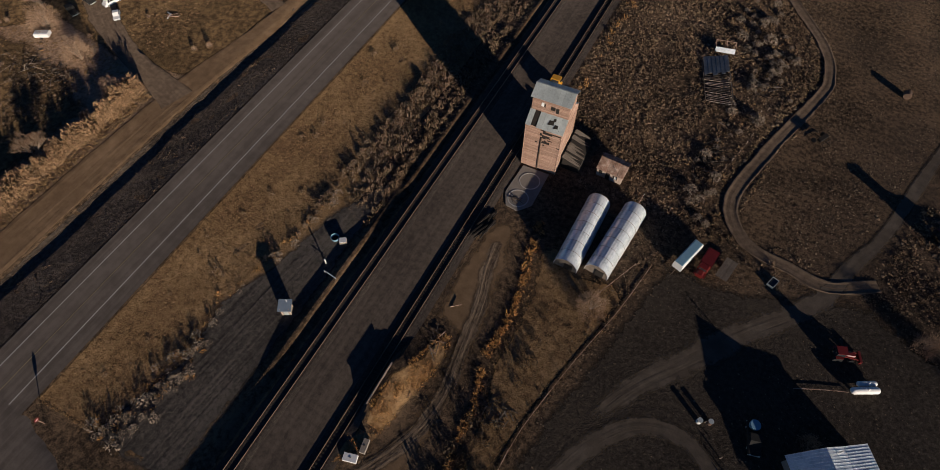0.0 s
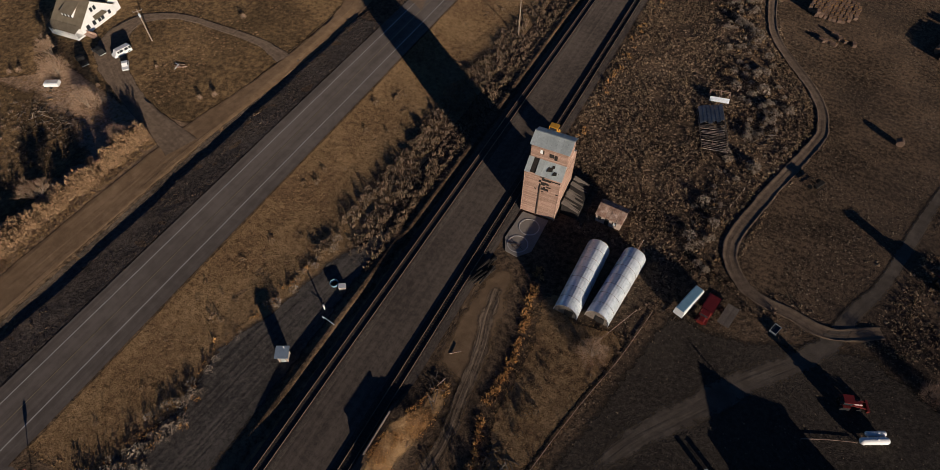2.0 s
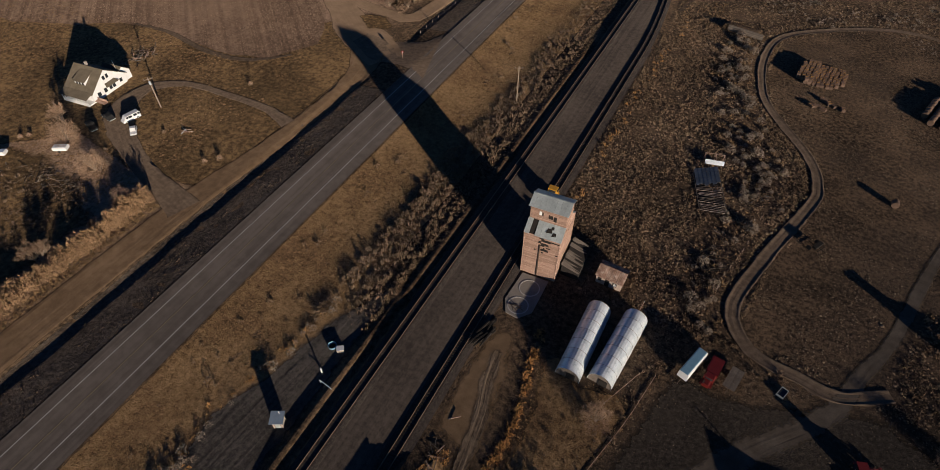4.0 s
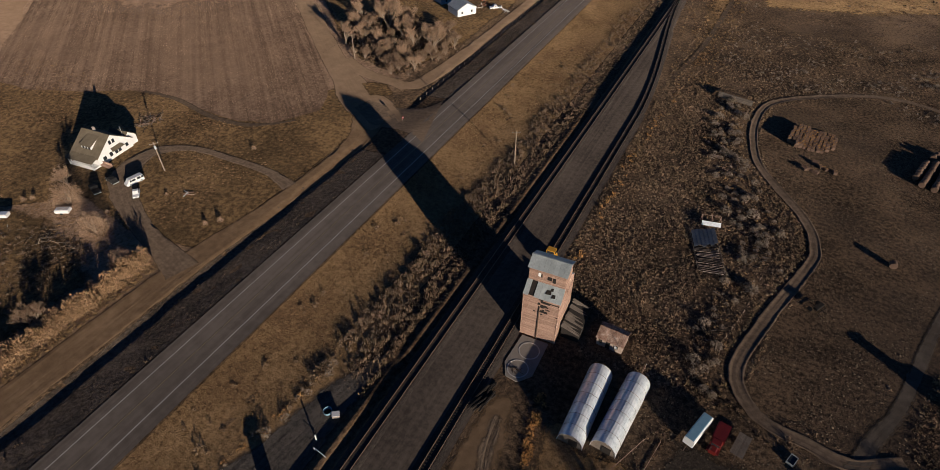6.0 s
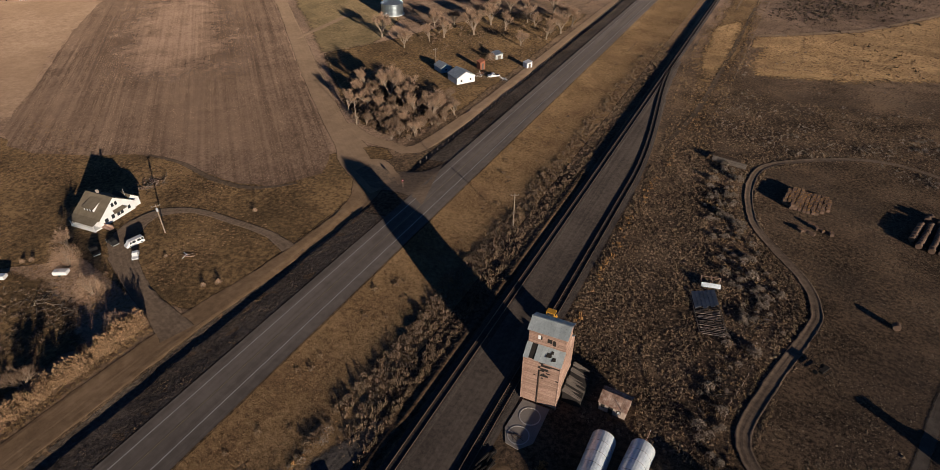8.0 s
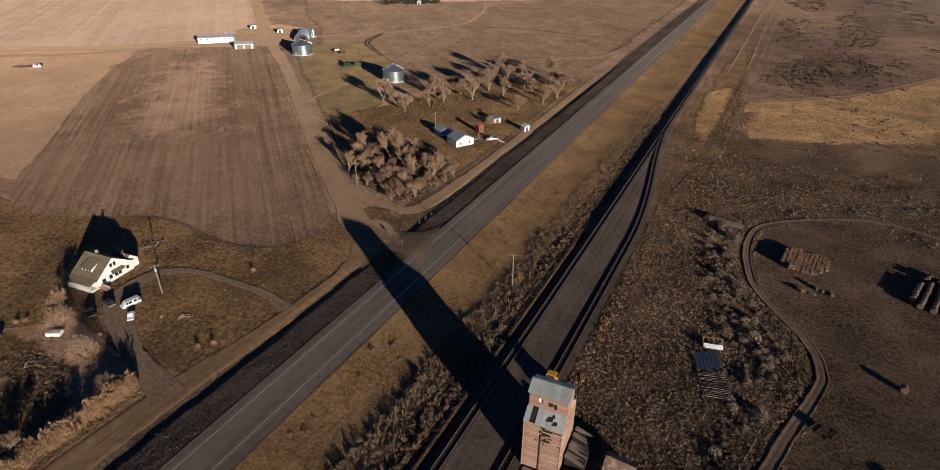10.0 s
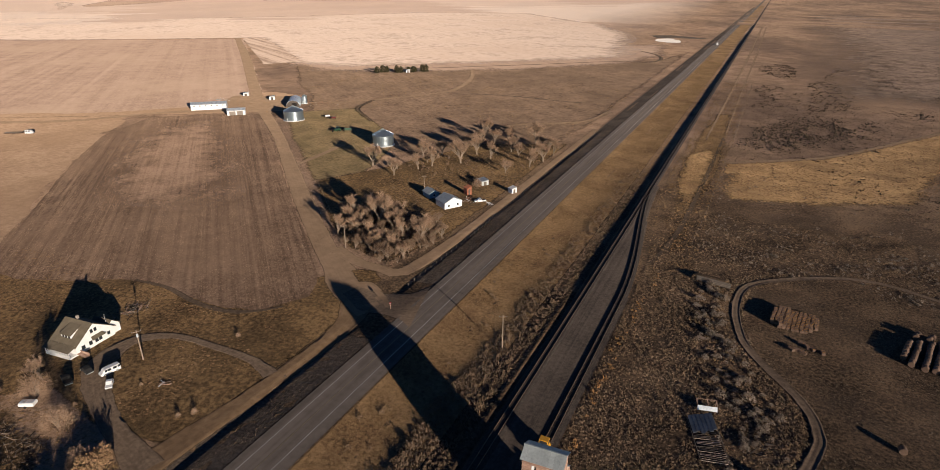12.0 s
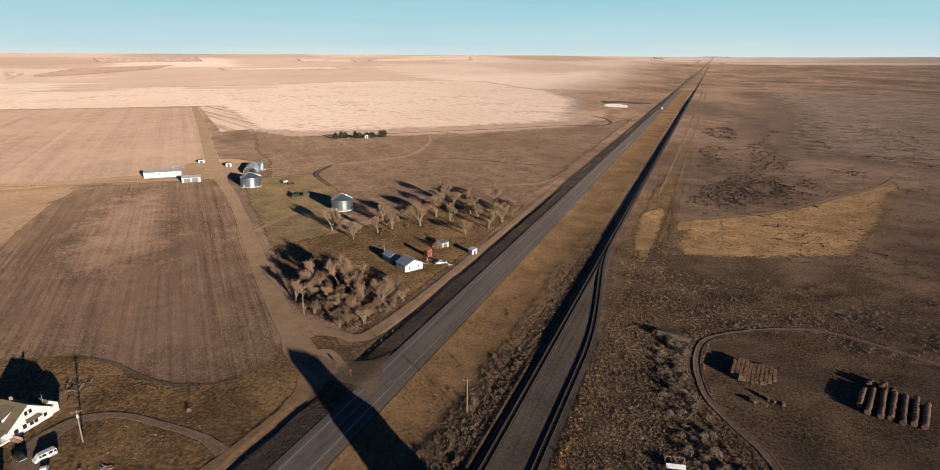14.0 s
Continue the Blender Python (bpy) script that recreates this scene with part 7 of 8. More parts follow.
def implement(name, x, y, rz, paint, label, s=1.0, category="farm machine"):
    """A low farm implement: frame, tines, two wheels, seat."""
    t = thing(name, x, y, rz, label, category)
    part("frame", Geo().box(0, 0, 0.6 * s, 0.12, 3.6 * s, 0.12).box(0, 0.9 * s, 0.6 * s, 2.6 * s, 0.12, 0.12).box(0, -0.8 * s, 0.6 * s, 2.6 * s, 0.12, 0.12), paint, t)
    for i in range(5):
        part("tine", Geo().rod(((-1.2 + 0.6 * i) * s, -0.8 * s, 0.6 * s), ((-1.2 + 0.6 * i) * s, -1.3 * s, 0.02), 0.05, n=4), M_RAIL, t)
    for sx in (-1, 1):
        part("wheel", Geo().rod((sx * 1.3 * s, 0.9 * s, 0.5 * s), (sx * 1.42 * s, 0.9 * s, 0.5 * s), 0.5 * s, n=12), M_TYRE, t)
    part("hopper", Geo().sweep([(-1.1 * s, 0.7 * s), (1.1 * s, 0.7 * s), (1.2 * s, 1.3 * s), (-1.2 * s, 1.3 * s)], -0.3 * s, 0.5 * s), paint, t)


implement("seed_drill", 28.4, 109.2, 60, M_DARK, "rusty old seed drill on the paddock", 1.1)
implement("cultivator", -263.5, 326, 70, M_GREEN, "green cultivator parked on the grass", 2.0)
implement("cultivator", -258, 331, 40, M_GREEN, "green cultivator parked on the grass", 2.0)
implement("hay_rake", -293, 359, 60, M_RED, "red hay rake in the farmyard", 1.6)
implement("hay_rake", -301, 362, 60, M_WHITE, "pale implement in the farmyard", 1.6)


def tractor(x, y, rz, paint, label, s=1.0):
    t = thing("tractor", x, y, rz, label, "tractor")
    part("hood", Geo().sweep([(-0.4 * s, 0.8 * s), (0.4 * s, 0.8 * s), (0.4 * s, 1.4 * s), (0.25 * s, 1.55 * s), (-0.25 * s, 1.55 * s), (-0.4 * s, 1.4 * s)], 0.2 * s, 2.1 * s), paint, t)
    cab = part("cab", Geo().sweep([(-0.7 * s, 0.9 * s), (0.7 * s, 0.9 * s), (0.62 * s, 2.5 * s), (-0.62 * s, 2.5 * s)], -1.2 * s, 0.2 * s), M_GLASS, t)
    part("cab_roof", Geo().box(0, -0.5 * s, 2.5 * s, 1.5 * s, 1.7 * s, 0.15 * s), paint, cab)
    for sx in (-1, 1):
        part("rear_wheel", Geo().rod((sx * 0.75 * s, -0.7 * s, 0.8 * s), (sx * 1.15 * s, -0.7 * s, 0.8 * s), 0.8 * s, n=16), M_TYRE, t)
        part("front_wheel", Geo().rod((sx * 0.65 * s, 1.7 * s, 0.45 * s), (sx * 0.95 * s, 1.7 * s, 0.45 * s), 0.45 * s, n=14), M_TYRE, t)
        part("fender", Geo().box(sx * 0.95 * s, -0.7 * s, 1.62 * s, 0.45 * s, 1.3 * s, 0.08), paint, t)
        part("loader_arm", Geo().rod((sx * 0.6 * s, 0.2 * s, 1.6 * s), (sx * 0.6 * s, 3.0 * s, 0.8 * s), 0.09 * s, n=5), paint, t)
    part("bucket", Geo().sweep([(-1.0 * s, 0.2 * s), (1.0 * s, 0.2 * s), (1.0 * s, 0.95 * s), (-1.0 * s, 0.95 * s)], 3.0 * s, 3.4 * s), M_RED, t)


tractor(39.6, 60.6, -70, M_RED, "red tractor with a front loader in long shadow")
tractor(53.6, 94.0, -60, M_RED, "large red farm tractor beside the ranch road", 1.35)
tractor(-266, 329, 100, M_GREEN, "green tractor on the grass by the grain bin", 1.2)

# ---------------------------------------------------------------- beside the tracks
t = thing("rail_mover", -28.7, 96.4, 0, "orange-yellow rail car mover parked on the siding", "rail vehicle", z=0.44)
part("chassis", Geo().box(0, 0, 0.35, 2.5, 4.6, 0.5), M_ORANGE, t)
part("hood", Geo().sweep([(-0.9, 0.8), (0.9, 0.8), (0.9, 1.7), (0.7, 1.85), (-0.7, 1.85), (-0.9, 1.7)], -2.0, 0.3), M_ORANGE, t)
c = part("cab", Geo().sweep([(-1.1, 0.8), (1.1, 0.8), (1.05, 2.7), (-1.05, 2.7)], 0.4, 1.9), M_ORANGE, t)
part("cab_window", Geo().box(0, 0.37, 1.8, 1.7, 0.06, 0.7).box(1.09, 1.15, 1.8, 0.06, 1.1, 0.7).box(-1.09, 1.15, 1.8, 0.06, 1.1, 0.7), M_GLASS, c)
for sx in (-1, 1):
    for wy in (-1.4, 1.4):
        part("wheel", Geo().rod((sx * 0.68, wy, 0.4), (sx * 0.82, wy, 0.4), 0.4, n=14), M_RAIL, t)
    part("handrail", Geo().rod((sx * 1.2, -2.1, 0.85), (sx * 1.2, -2.1, 1.8), 0.04, n=5).rod((sx * 1.2, -2.1, 1.8), (sx * 1.2, 0.3, 1.8), 0.04, n=5), M_ORANGE, t)

t = thing("concrete_apron", 0, 0, 0, "pale concrete loading pad with two old bin rings", "slab", z=0)
part("slab", Geo().slab([(x, y, 0.16) for x, y in ((-24.4, 62.6), (-21.8, 62.3), (-19.7, 64.8), (-19.8, 73.6), (-25.5, 73.4), (-25.9, 65.6))], 0.2), M_CONCRETE, t)
for cx, cy in ((-22.6, 70.2), (-22.9, 65.2)):
    g = Geo()
    n = 40
    V = [(cx + r * math.cos(2 * math.pi * i / n), cy + r * math.sin(2 * math.pi * i / n), z) for r, z in ((1.95, 0.15), (1.95, 0.21), (2.15, 0.21), (2.15, 0.15)) for i in range(n)]
    g.add(V, [(k * n + i, k * n + (i + 1) % n, (k + 1) * n + (i + 1) % n, (k + 1) * n + i) for k in range(3) for i in range(n)])
    part("bin_ring", g, M_LINE, t, "worn pale concrete ring")
rubble("pipe_scrap", -23.0, 64.6, 0.5, 0.4, 10, "small heap of pipe scrap on the concrete pad", [M_TYRE, M_RAIL], 14)

t = thing("equipment_cabinet", -49.1, 24.0, 28, "small pale equipment cabinet with a dull blue roof", "cabinet")
part("body", Geo().box(0, 0, 0, 1.5, 1.5, 2.4), M_CONCRETE, t)
for sx in (-1, 1):
    for sy in (-1, 1):
        part("corner_post", Geo().box(sx * 0.77, sy * 0.77, 0, 0.12, 0.12, 2.45), M_WOOD_PALE, t)
part("roof", Geo().slab([(-1.2, -1.15, 2.4), (1.2, -1.15, 2.4), (1.2, 1.15, 2.66), (-1.2, 1.15, 2.66)], 0.08), M_ROOF_BLUE, t, "dull slate-blue roof sheet")
part("door", Geo().box(0, -0.77, 0.1, 0.8, 0.05, 2.0), M_TIN, t)
part("vent_pipe", Geo().rod((0.3, 0.7, 2.4), (0.3, 0.7, 3.4), 0.06, n=6), M_WHITE, t)
t = thing("hose_hoop", -50.4, 40.7, 0, "round blue-white tub beside the service track", "tub")
part("shell", Geo().turn([(0.75, 0), (0.85, 0.7), (0.78, 0.7), (0.7, 0.1)], 20, False), M_BLUE, t)
part("base", Geo().turn([(0.74, 0.0), (0.74, 0.08)], 20), M_DARK, t)
t = thing("pump_box", -48.5, 40.7, 35, "small pale pump box beside the service track", "pump")
part("case", Geo().box(0, 0, 0, 1.3, 1.0, 0.9), M_CONCRETE, t)
part("lid", Geo().box(0, 0, 0.9, 1.4, 1.1, 0.08), M_WHITE, t)
t = thing("marker_post", -48.8, 35.3, 0, "white marker post by the railway", "post")
part("post", Geo().rod((0, 0, 0), (0.05, 0, 1.5), 0.14, n=8), M_WHITE, t)
part("cap", Geo().rod((0.05, 0, 1.5), (0.05, 0, 1.6), 0.18, n=8), M_WHITE, t)
t = thing("pipe_barrier", -46.3, 33.3, -8, "low pale pipe barrier by the railway bank", "barrier")
part("rail", Geo().rod((-1.4, 0, 0.9), (1.4, 0, 0.9), 0.07, n=6), M_TIN_WHITE, t)
for x in (-1.4, 1.4):
    part("post", Geo().rod((x, 0, 0), (x, 0, 0.9), 0.06, n=6), M_TIN_WHITE, t)


def stop_sign(x, y, rz, label):
    t = thing("stop_sign", x, y, rz, label, "road sign")
    part("post", Geo().box(0, 0, 0, 0.09, 0.09, 2.1), M_WOOD, t)
    V = [(0.42 * math.cos(math.pi * (i + 0.5) / 4), yy, 2.2 + 0.42 * math.sin(math.pi * (i + 0.5) / 4)) for yy in (-0.07, -0.05) for i in range(8)]
    part("plate", Geo().add(V, [tuple(range(8)), tuple(range(15, 7, -1))] + [(i, 8 + i, 8 + (i + 1) % 8, (i + 1) % 8) for i in range(8)]), M_RED, t)
    part("plate_border", Geo().box(0, -0.085, 2.15, 0.5, 0.01, 0.1), M_WHITE, t)


t = thing("leaning_post", -1.2, 73.6, 0, "pale leaning pole behind the quonset huts", "post")
part("pole", Geo().rod((0, 0, -0.2), (0.5, 0.6, 4.6), 0.07, 0.05, 6), M_WOOD, t)
part("cap", Geo().rod((0.5, 0.6, 4.6), (0.51, 0.61, 4.7), 0.08, n=6), M_TIN, t)
stop_sign(-71.3, -10.2, 100, "red stop sign on a wooden post at the junction")
stop_sign(-93.6, 134.8, 60, "red stop sign where the dirt road meets the highway")
for x, y, m, rz in ((-24.8, 8.1, M_WHITE, 15), (-23.8, 10.6, M_CONCRETE, 10)):
    t = thing("concrete_block", x, y, rz, "pale concrete block in dry reeds", "block")
    part("block", Geo().box(0, 0, 0, 2.2 if m is M_WHITE else 0.9, 1.2 if m is M_WHITE else 2.2, 0.8), m, t)
    part("lifting_eye", Geo().rod((-0.2, 0, 0.8), (0.2, 0, 0.85), 0.05, n=5), M_RAIL, t)
for x, y, m in ((21.5, 38.7, M_WHITE), (23.1, 39.3, M_BALE)):
    t = thing("drum", x, y, 0, "pale steel drum beside the fence", "drum", "pair of drums")
    part("shell", Geo().turn([(0.42, 0), (0.42, 0.4), (0.44, 0.42), (0.42, 0.44), (0.42, 1.1)], 18), m, t)
    part("lid", Geo().turn([(0.44, 1.09), (0.44, 1.13)], 18), M_TIN, t)


def propane(x, y, rz, L, r):
    t = thing("propane_tank", x, y, rz, "white horizontal propane tank on short legs", "tank")
    prof = [(r * 0.35, -L / 2), (r * 0.8, -L / 2 + r * 0.3), (r, -L / 2 + r * 0.8), (r, L / 2 - r * 0.8), (r * 0.8, L / 2 - r * 0.3), (r * 0.35, L / 2)]
    n = 16
    V = [(yy, rr * math.cos(2 * math.pi * i / n), r + 0.35 + rr * math.sin(2 * math.pi * i / n)) for rr, yy in prof for i in range(n)]
    part("shell", Geo().add(V, [(k * n + i, k * n + (i + 1) % n, (k + 1) * n + (i + 1) % n, (k + 1) * n + i) for k in range(5) for i in range(n)] + [tuple(range(n)), tuple(range(6 * n - 1, 5 * n - 1, -1))]), M_WHITE, t, smooth=True)
    for s in (-1, 1):
        part("leg", Geo().box(s * L * 0.3, 0, 0, 0.15, r * 1.4, 0.5), M_TIN, t)
    part("valve_dome", Geo().turn([(0.2, 0), (0.2, 0.2), (0.1, 0.28)], 12), M_WHITE, t, m=pose(0.2, 0, 2 * r + 0.33))


propane(44.2, 56.0, 28, 4.8, 0.6)
propane(44.3, 57.4, 28, 3.4, 0.45)

# ---------------------------------------------------------------- the ranch house with the tin roof
rh = thing("ranch_house", 43.6, 36.4, 35, "ranch house with a ribbed pale metal roof in three slopes", "house")
part("wall", Geo().sweep([(-6.1, -0.1), (6.1, -0.1), (6.1, 2.9), (2.4, 3.3), (-0.9, 4.5), (-6.1, 2.9)], -7, 7), M_CONCRETE, rh)
for a, b in (((-6.6, 2.8), (-0.9, 4.66)), ((-0.9, 4.66), (2.5, 3.42)), ((2.5, 3.46), (6.6, 2.95))):
    r = part("roof", Geo().slab([(a[0], -7.5, a[1]), (b[0], -7.5, b[1]), (b[0], 7.5, b[1]), (a[0], 7.5, a[1])], 0.12), M_TIN_WHITE, rh, "ribbed pale metal roof slope")
    for i in range(34):
        y = -7.4 + i * 0.45
        part("roof_rib", Geo().slab([(a[0], y, a[1] + 0.045), (a[0], y + 0.07, a[1] + 0.045), (b[0], y + 0.07, b[1] + 0.045), (b[0], y, b[1] + 0.045)], 0.05), M_TIN_WHITE, r)
for x in (-3.5, 2.5):
    w = part("window", Geo().box(x, 7.02, 1.0, 1.2, 0.1, 1.1), M_GLASS, rh, "dark window")
    part("frame", Geo().box(x, 7.02, 0.92, 1.4, 0.14, 0.08).box(x, 7.02, 2.1, 1.4, 0.14, 0.08), M_WHITE, w)
part("roof_vent", Geo().box(1.5, 2.0, 4.1, 0.3, 0.5, 0.4), M_DARK, rh)
part("flue", Geo().rod((0.8, 6.6, 4.0), (0.8, 6.6, 5.6), 0.15, n=8), M_WHITE, rh)

# ---------------------------------------------------------------- the small house and sheds by the grove
gable_house("small_house", -122.9, 229.9, 58, 9.4, 8.6, 3.2, 5.4, M_WHITE, M_TIN, "small white house with a grey metal roof", [(-2.4, -4.32, 1.1, 0.8, 1.0, "y"), (2.4, -4.32, 1.2, 0.8, 1.0, "y"), (4.72, 0, 1.2, 1.2, 1.1, "x")], 0.3)
gable_house("blue_cabin", -137.0, 237.5, 58, 5.5, 7.0, 2.6, 4.0, M_BLUE, M_TIN, "pale blue cabin behind the small house", [(0, -3.52, 1.0, 0.9, 1.0, "y")], 0.3)


def shed(x, y, rz, W, L, H, wall_m, roof_m, label):
    t = thing("shed", x, y, rz, label, "shed")
    part("wall", Geo().sweep([(-W / 2, 0), (W / 2, 0), (W / 2, H), (-W / 2, H * 0.82)], -L / 2, L / 2), wall_m, t)
    part("roof", Geo().slab([(-W / 2 - 0.2, -L / 2 - 0.2, H * 0.82), (W / 2 + 0.2, -L / 2 - 0.2, H + 0.06), (W / 2 + 0.2, L / 2 + 0.2, H + 0.06), (-W / 2 - 0.2, L / 2 + 0.2, H * 0.82)], 0.08), roof_m, t)
    part("door", Geo().box(0, -L / 2 - 0.03, 0, W * 0.4, 0.08, H * 0.7), M_WOOD_GREY, t)


shed(-103.0, 261.2, 58, 3.0, 3.4, 3.0, M_WHITE, M_WHITE, "small white shed beside the lane")
shed(-122.0, 248.3, 58, 2.6, 3.4, 4.4, M_RUSTWALL, M_RUSTWALL, "tall rust-red shed behind the small house")
shed(-122.2, 266.8, 50, 4.0, 6.0, 2.8, M_TIN, M_TIN, "low grey metal shed under the trees")
shed(-431, 405, 40, 5.0, 5.0, 3.4, M_WHITE, M_TIN, "small white shed at the farmyard's edge")
shed(-395, 401, 40, 4.6, 5.0, 3.6, M_WHITE, M_TIN, "small white shed at the farmyard's edge")
rubble("yard_scrap", -117, 240, 2.5, 2.0, 40, "scrap timber and boxes beside the small house", [M_WOOD, M_RUSTWALL, M_WOOD_GREY, M_WHITE], 15)
rubble("yard_scrap", -106.5, 240.5, 0.9, 0.7, 14, "white scrap beside the pickup", [M_WHITE, M_TIN_WHITE], 16)
rubble("farm_scrap", -437, 378, 5, 3, 40, "machinery scrap behind the long barn", [M_WHITE, M_TIN, M_RUSTWALL], 17)
rubble("farm_scrap", -345, 408, 6, 4, 30, "augers and scrap beside the far quonset", [M_TIN, M_WOOD_GREY, M_RUSTWALL], 18)


# ---------------------------------------------------------------- the farmyard with the bins
def grain_bin(x, y, r, eave, apex, label):
    t = thing("grain_bin", x, y, 0, label, "grain bin")
    rows = []
    n = int(eave / 0.4)
    for i in range(n + 1):
        rows += [(r + (0.012 if i % 2 else -0.012), 0.3 + (eave - 0.3) * i / n)]
    part("wall", Geo().turn(rows, 48, False), M_BIN, t)
    part("base_ring", Geo().turn([(r + 0.6, 0), (r + 0.6, 0.35), (r, 0.4)], 48), M_WHITE, t, "pale concrete foundation ring")
    part("roof", Geo().turn([(r + 0.25, eave - 0.1), (r * 0.12, apex - 0.3)], 48, False), M_BIN, t)
    part("cap", Geo().turn([(r * 0.14, apex - 0.35), (r * 0.14, apex), (0.1, apex + 0.2)], 16), M_TIN, t)
    for i in range(24):
        a = 2 * math.pi * i / 24
        part("roof_rib", Geo().rod(((r + 0.2) * math.cos(a), (r + 0.2) * math.sin(a), eave - 0.02), (r * 0.13 * math.cos(a), r * 0.13 * math.sin(a), apex - 0.25), 0.05, n=4), M_BIN, t)
    part("hatch", Geo().box(0, -r - 0.05, 0.8, 0.9, 0.12, 1.6), M_WHITE, t)
    part("ladder", Geo().box(r * 0.35 - 0.2, -r * 0.95, 0.4, 0.06, 0.06, eave).box(r * 0.35 + 0.2, -r * 0.95, 0.4, 0.06, 0.06, eave), M_TIN, t)


grain_bin(-214.8, 311.5, 6.8, 7.0, 10.6, "shiny galvanised corrugated grain bin with a conical roof")
grain_bin(-319.0, 344.0, 7.4, 7.4, 10.8, "galvanised corrugated grain bin beside the farm lane")
grain_bin(-356.5, 400.0, 2.2, 6.5, 8.0, "small pale silo beside the far quonset")
quonset(-362, 393, 36, 11.5, 26, 5.6, "farmyard buildings")


def long_barn(x, y, rz, L, W, H, label, doors):
    t = thing("long_barn", x, y, rz, label, "barn")
    part("wall", Geo().sweep([(-W / 2, -0.1), (W / 2, -0.1), (W / 2, H), (0, H + 1.3), (-W / 2, H)], -L / 2, L / 2), M_WHITE, t)
    for s in (-1, 1):
        part("roof", Geo().slab([(s * (W / 2 + 0.3), -L / 2 - 0.3, H), (s * (W / 2 + 0.3), L / 2 + 0.3, H), (0, L / 2 + 0.3, H + 1.45), (0, -L / 2 - 0.3, H + 1.45)], 0.1), M_TIN_WHITE, t)
    for dy, w, h, z, m in doors:
        part("door" if z == 0 else "window", Geo().box(W / 2 + 0.03, dy, z, 0.1, w, h), m, t)


long_barn(-410.5, 344.5, -47, 27.5, 10.0, 4.6, "long white barn with small high windows", [(-11 + i * 4.4, 1.0, 0.7, 3.2, M_GLASS) for i in range(6)])
long_barn(-373.5, 338.5, -47, 13.5, 8.0, 3.8, "white garage with wide pale doors", [(-2.8, 4.6, 3.2, 0, M_CONCRETE), (2.8, 4.6, 3.2, 0, M_CONCRETE)])

_rp = np.random.default_rng(31)


def pine(x, y, h, label="dark bushy evergreen beside a far homestead"):
    t = thing("pine_tree", x, y, 0, label, "tree", "far conifers")
    part("trunk", Geo().rod((0, 0, 0), (0, 0, h * 0.9), h * 0.03, h * 0.008, 6), M_BARK, t)
    n = 520
    k = _rp.uniform(0.06, 1, n)
    a = _rp.uniform(0, 2 * np.pi, n)
    rr = h * 0.36 * np.sqrt(1.02 - (1.6 * k - 0.6) ** 2) * np.sqrt(_rp.uniform(0.1, 1.1, n)) * (1 + 0.25 * np.sin(3 * a + 9 * k))
    c = np.stack([rr * np.cos(a), rr * np.sin(a), h * k], 1)
    V = np.repeat(c, 3, 0) + _rp.normal(0, h * 0.055, (3 * n, 3))
    V[:, 2] = np.maximum(V[:, 2], 0.1)
    part("crown", tri_mesh("crown", V, np.arange(3 * n).reshape(-1, 3), M_PINE), M_PINE, t)


for i in range(12):
    pine(-412 + i * 4.2 + _rp.uniform(-2, 2), 598 + i * 2.2 + _rp.uniform(-9, 9), _rp.uniform(4.5, 9))
shed(-381, 612, 30, 4, 5, 4, M_WHITE, M_TIN, "small white hut among the conifers")
_rs = random.Random(71)
for i in range(6):
    pine(-410 + i * 17 + _rs.uniform(-8, 8), 4380 + _rs.uniform(-30, 30), _rs.uniform(7, 12), "far dark tree on a shelter belt")
tagged(area("alkali_pan", [(-196, 1215), (-170, 1190), (-146, 1195), (-150, 1235), (-175, 1290), (-200, 1270)], M_SALT, 0.35, 10, 2), "bright white alkali pan", "pond", kind="structure")
tagged(area("pond_bank", [(-205, 1290), (-175, 1310), (-120, 1300), (-110, 1330), (-190, 1380), (-230, 1350)], M_DITCH, 0.3, 10, 2), "dark bank behind the alkali pan", "bank", kind="structure")


# ---------------------------------------------------------------- poles, wires and fences
def utility_pole(x, y, h, arm=2.4, rz=0, transformer=False):
    t = thing("utility_pole", x, y, rz, "grey wooden utility pole with a crossarm", "utility pole", "power line")
    part("pole", Geo().rod((0, 0, -0.3), (0, 0, h), 0.19, 0.12, 8), M_POLE, t)
    part("crossarm", Geo().box(0, 0.12, h - 0.7, arm, 0.12, 0.14), M_POLE, t)
    for i in range(3):
        part("insulator", Geo().rod((-arm / 2 + 0.15 + i * (arm / 2 - 0.15), 0.12, h - 0.56), (-arm / 2 + 0.15 + i * (arm / 2 - 0.15), 0.12, h - 0.3), 0.05, n=6), M_TIN, t)
    if transformer:
        part("transformer", Geo().turn([(0.28, 0), (0.28, 0.9), (0.15, 1.0)], 12), M_TIN_WHITE, t, "grey transformer can", m=pose(0, -0.45, h - 2.0))


utility_pole(-140.8, 81.9, 9.6, rz=60, transformer=True)
utility_pole(-53.0, 130.9, 11.0, rz=30)
utility_pole(-136.5, 168.0, 10.0, rz=40)
utility_pole(-141.0, 238.0, 10.0, rz=40)
t = thing("power_wire", 0, 0, 0, "sagging overhead power wires", "wire", z=0)


def wire(a, b, sag):
    a, b = Vector(a), Vector(b)
    g = Geo()
    p = [a.lerp(b, i / 14) - Vector((0, 0, sag * 4 * (i / 14) * (1 - i / 14))) for i in range(15)]
    part("wire", g.tube(p, 0.02), M_TYRE, t)


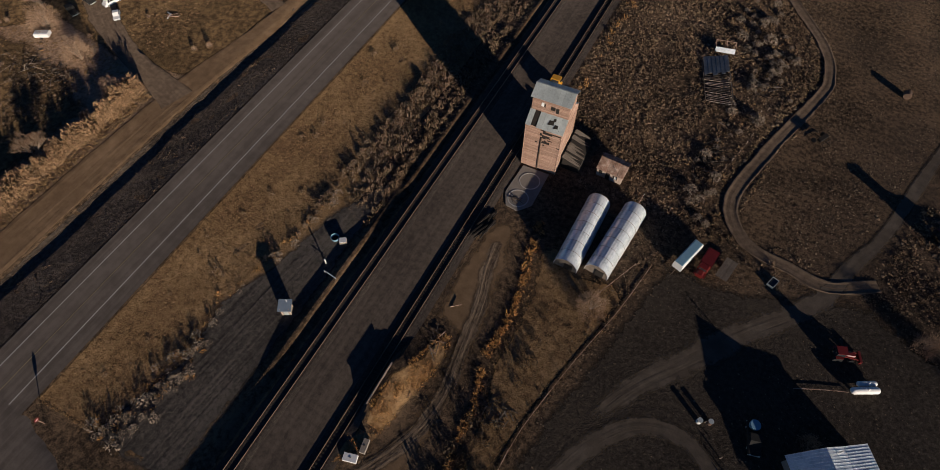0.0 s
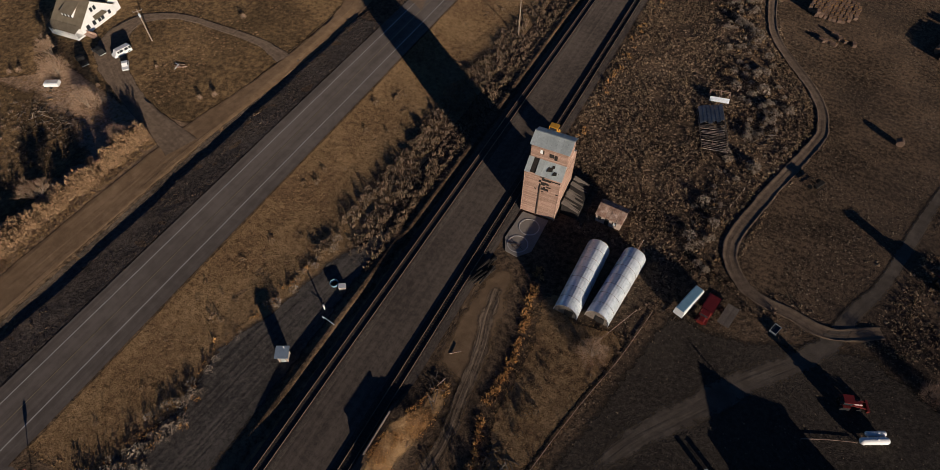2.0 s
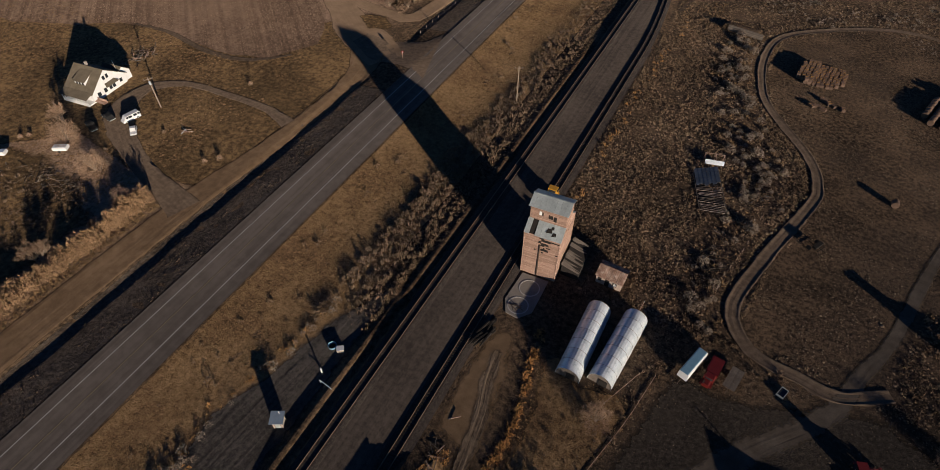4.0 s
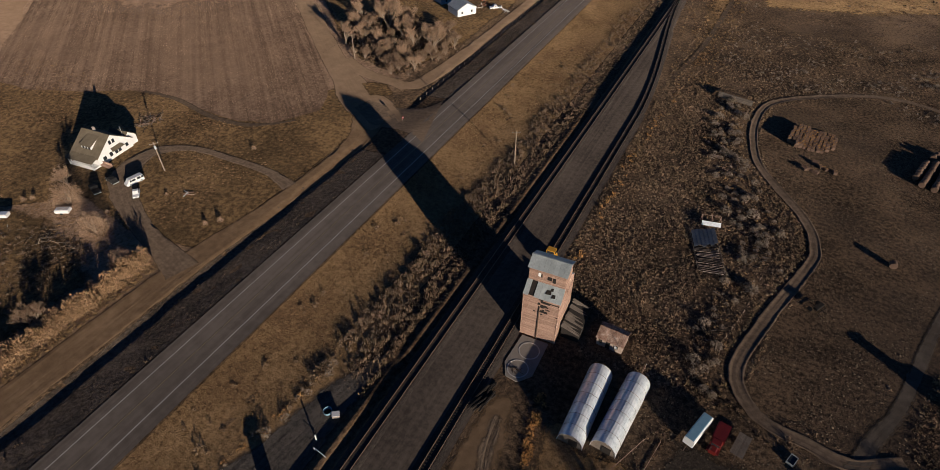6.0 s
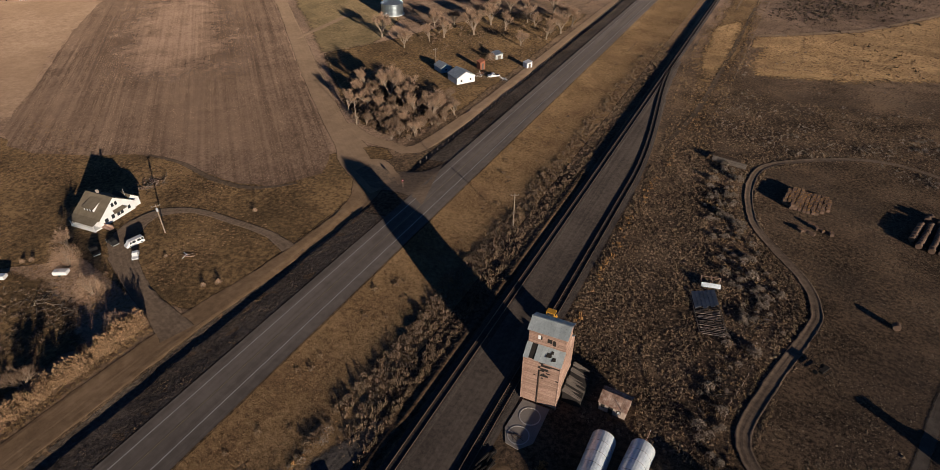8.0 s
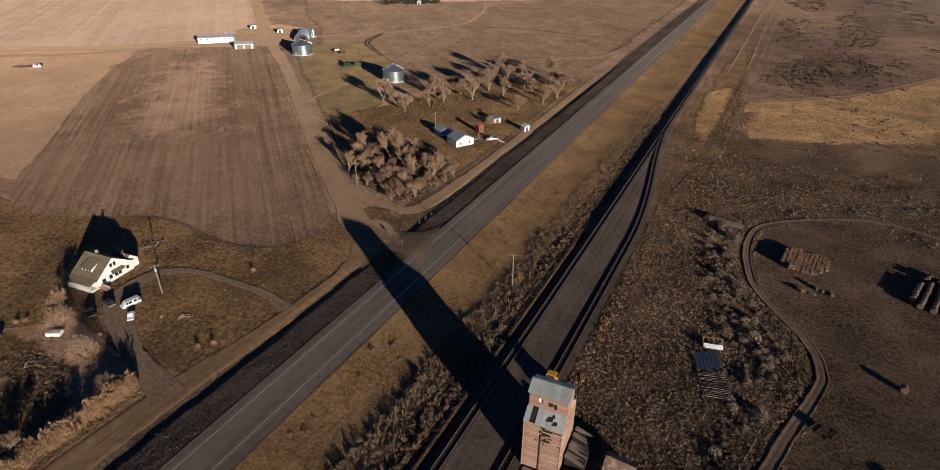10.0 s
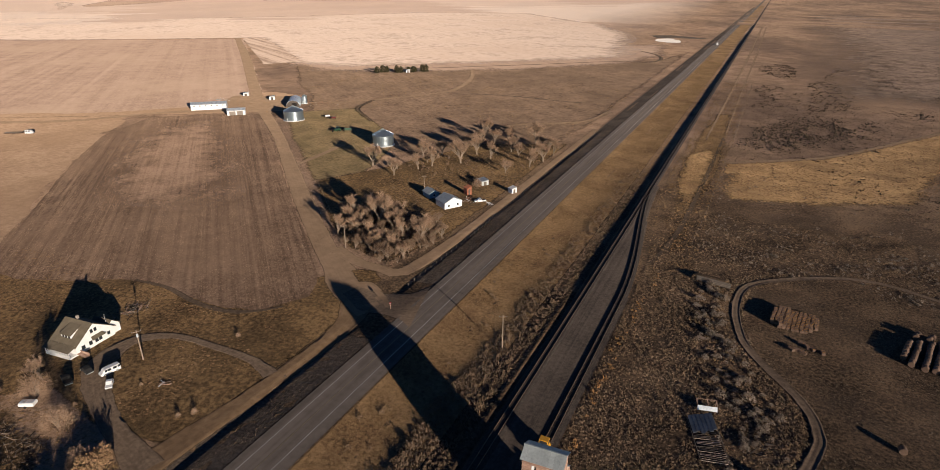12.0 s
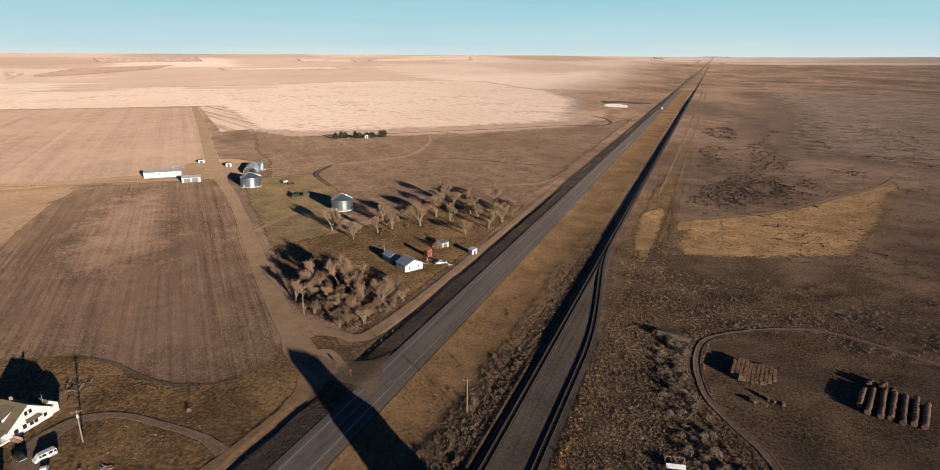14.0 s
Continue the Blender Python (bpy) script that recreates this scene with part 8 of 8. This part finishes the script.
t_guy = thing("guy_wire", 0, 0, 0, "thin stay wire of the farm pole", "wire", z=0)
t_line, t = t, t_guy
wire((-140.8, 81.9, 7.0), (-143.8, 77.2, -1.4), 0.05)
t = t_line
for o in (-1.0, 0.0, 1.0):
    wire((-53 + o * 0.87, 130.9 + o * 0.5, 9.6), (-136.5 + o * 0.7, 168 + o * 0.7, 8.1), 1.2)
wire((-136.5, 168, 8.1), (-141, 238, 8.1), 1.0)
wire((-136.5, 168, 8.1), (-140.8, 81.9, 7.7), 1.2)


def fence(name, pts, gap, h, label, rails=(), post_m=M_POLE, wires=(0.5, 0.9)):
    t = thing(name, 0, 0, 0, label, "fence", z=0)
    rng = random.Random(len(pts) * 7 + int(gap * 10))
    post = Geo().box(0, 0, -0.1, 0.13, 0.13, h + 0.1).mesh("post", post_m)
    line = smooth_line(pts, gap)
    for x, y in line:
        part("post", post, post_m, t, m=pose(x, y, float(terr(x, y)), rng.uniform(-4, 4), rng.uniform(-4, 4), rng.uniform(0, 90)))
    for z in wires:
        part("wire", Geo().tube([(x, y, float(terr(x, y)) + z) for x, y in line], 0.012), M_RAIL, t)
    for z in rails:
        for (xa, ya), (xb, yb) in zip(line[:-1], line[1:]):
            part("rail", Geo().rod((xa, ya, float(terr(xa, ya)) + z), (xb, yb, float(terr(xb, yb)) + z), 0.07, n=4), M_WOOD, t)


fence("wire_fence", [(-97.6, 152), (-96.8, 200), (-97.2, 258), (-98.5, 340), (-99, 430)], 4.0, 1.2, "wire fence with pale posts beside the lane")
fence("pole_fence", [(5.7, 62.5), (3.4, 51), (0.1, 39.2), (-3.2, 24.5), (-3.8, 17.2)], 3.4, 0.5, "low weathered pole fence along the yard", rails=(0.15,), wires=())
fence("pole_fence", [(-0.8, 53), (3.0, 61.5)], 3.0, 0.6, "short leaning pole fence", rails=(0.45,), wires=())
fence("wire_fence", [(16.2, 113), (14.3, 101), (12, 92)], 3.0, 1.1, "old wire fence by the paddock track")
fence("wire_fence", [(-12.9, 231), (-11.1, 288), (-8.9, 426), (-6.8, 700)], 6.0, 1.2, "long pasture fence beside the railway path")
fence("wire_fence", [(4, 172), (2.6, 187), (5, 203), (18, 215.5), (41, 228.5), (60, 225), (92, 208)], 5.0, 1.1, "wire fence round the paddock")
fence("pole_fence", [(34, 51.3), (38, 53.2), (42, 54.8)], 2.0, 0.45, "low plank fence by the propane tanks", rails=(0.3,), wires=())
fence("wire_fence", [(22.4, 39), (31, 29), (36, 24)], 2.5, 1.0, "low fence beside the ranch drive")
fence("wire_fence", [(-139, 171), (-150, 181), (-166, 196), (-200, 228)], 5.0, 1.1, "wire fence along the grove")

# small dark shrubs and posts on the farm lawn
for x, y, k in ((-112.2, 69.9, 0.26), (-109.7, 72.6, 0.3), (-126.1, 102.3, 0.28), (-162.8, 54.5, 0.26), (-161.4, 56.1, 0.26), (-138.5, 61.5, 0.2), (-131, 74, 0.18)):
    put_tree(3, x, y, k, rg.uniform(0, 360), "small dry garden shrub", category="shrub")

# ---------------------------------------------------------------- sky and the far rim
sk, t, b = nodes_of("clear_evening_sky")
t.nodes.remove(b)
em = t.nodes.new("ShaderNodeEmission")
x = t.nodes.new("ShaderNodeSeparateXYZ")
t.links.new(mapping(t), x.inputs[0])
up = calc(t, "MULTIPLY_ADD", x.outputs["Z"], 1 / 560, -80 / 560)
cl = noise_of(t, mapping(t, 0, (0.0007, 0.0007, 0.008)), 1.0, 5)
up = calc(t, "ADD", up, calc(t, "MULTIPLY_ADD", cl, -0.35, 0.17))
col = ramp_of(t, up, [(0.0, SKY0), (0.2, SKY1), (0.55, SKY2), (1.0, SKY3)])
t.links.new(col, em.inputs["Color"])
em.inputs["Strength"].default_value = SKY_STRENGTH
t.links.new(em.outputs[0], t.nodes["Material Output"].inputs["Surface"])
n = 96
V = [(4850 * math.cos(2 * math.pi * i / n), 4850 * math.sin(2 * math.pi * i / n), z) for z in (20, 640) for i in range(n)]
me = bpy.data.meshes.new("backdrop")
me.from_pydata(V, [], [(i, n + i, n + (i + 1) % n, (i + 1) % n) for i in range(n)])
me.materials.append(sk)
tagged(new("backdrop", me), "pale blue hazy evening sky at the horizon", "sky", kind="structure")
# hills in a flat pale blue: the haze of distance is in their colour
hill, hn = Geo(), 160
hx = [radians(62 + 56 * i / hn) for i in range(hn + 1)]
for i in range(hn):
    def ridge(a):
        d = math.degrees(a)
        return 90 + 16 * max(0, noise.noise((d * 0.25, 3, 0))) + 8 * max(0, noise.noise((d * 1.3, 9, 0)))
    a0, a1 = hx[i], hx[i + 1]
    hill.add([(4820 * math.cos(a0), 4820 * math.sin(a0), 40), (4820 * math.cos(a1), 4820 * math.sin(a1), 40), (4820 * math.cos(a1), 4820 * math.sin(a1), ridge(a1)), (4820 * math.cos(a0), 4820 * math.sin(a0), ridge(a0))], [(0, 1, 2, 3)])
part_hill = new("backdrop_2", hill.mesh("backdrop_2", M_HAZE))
tagged(part_hill, "faint hills on the horizon, coloured blue for haze", "hills", kind="structure")
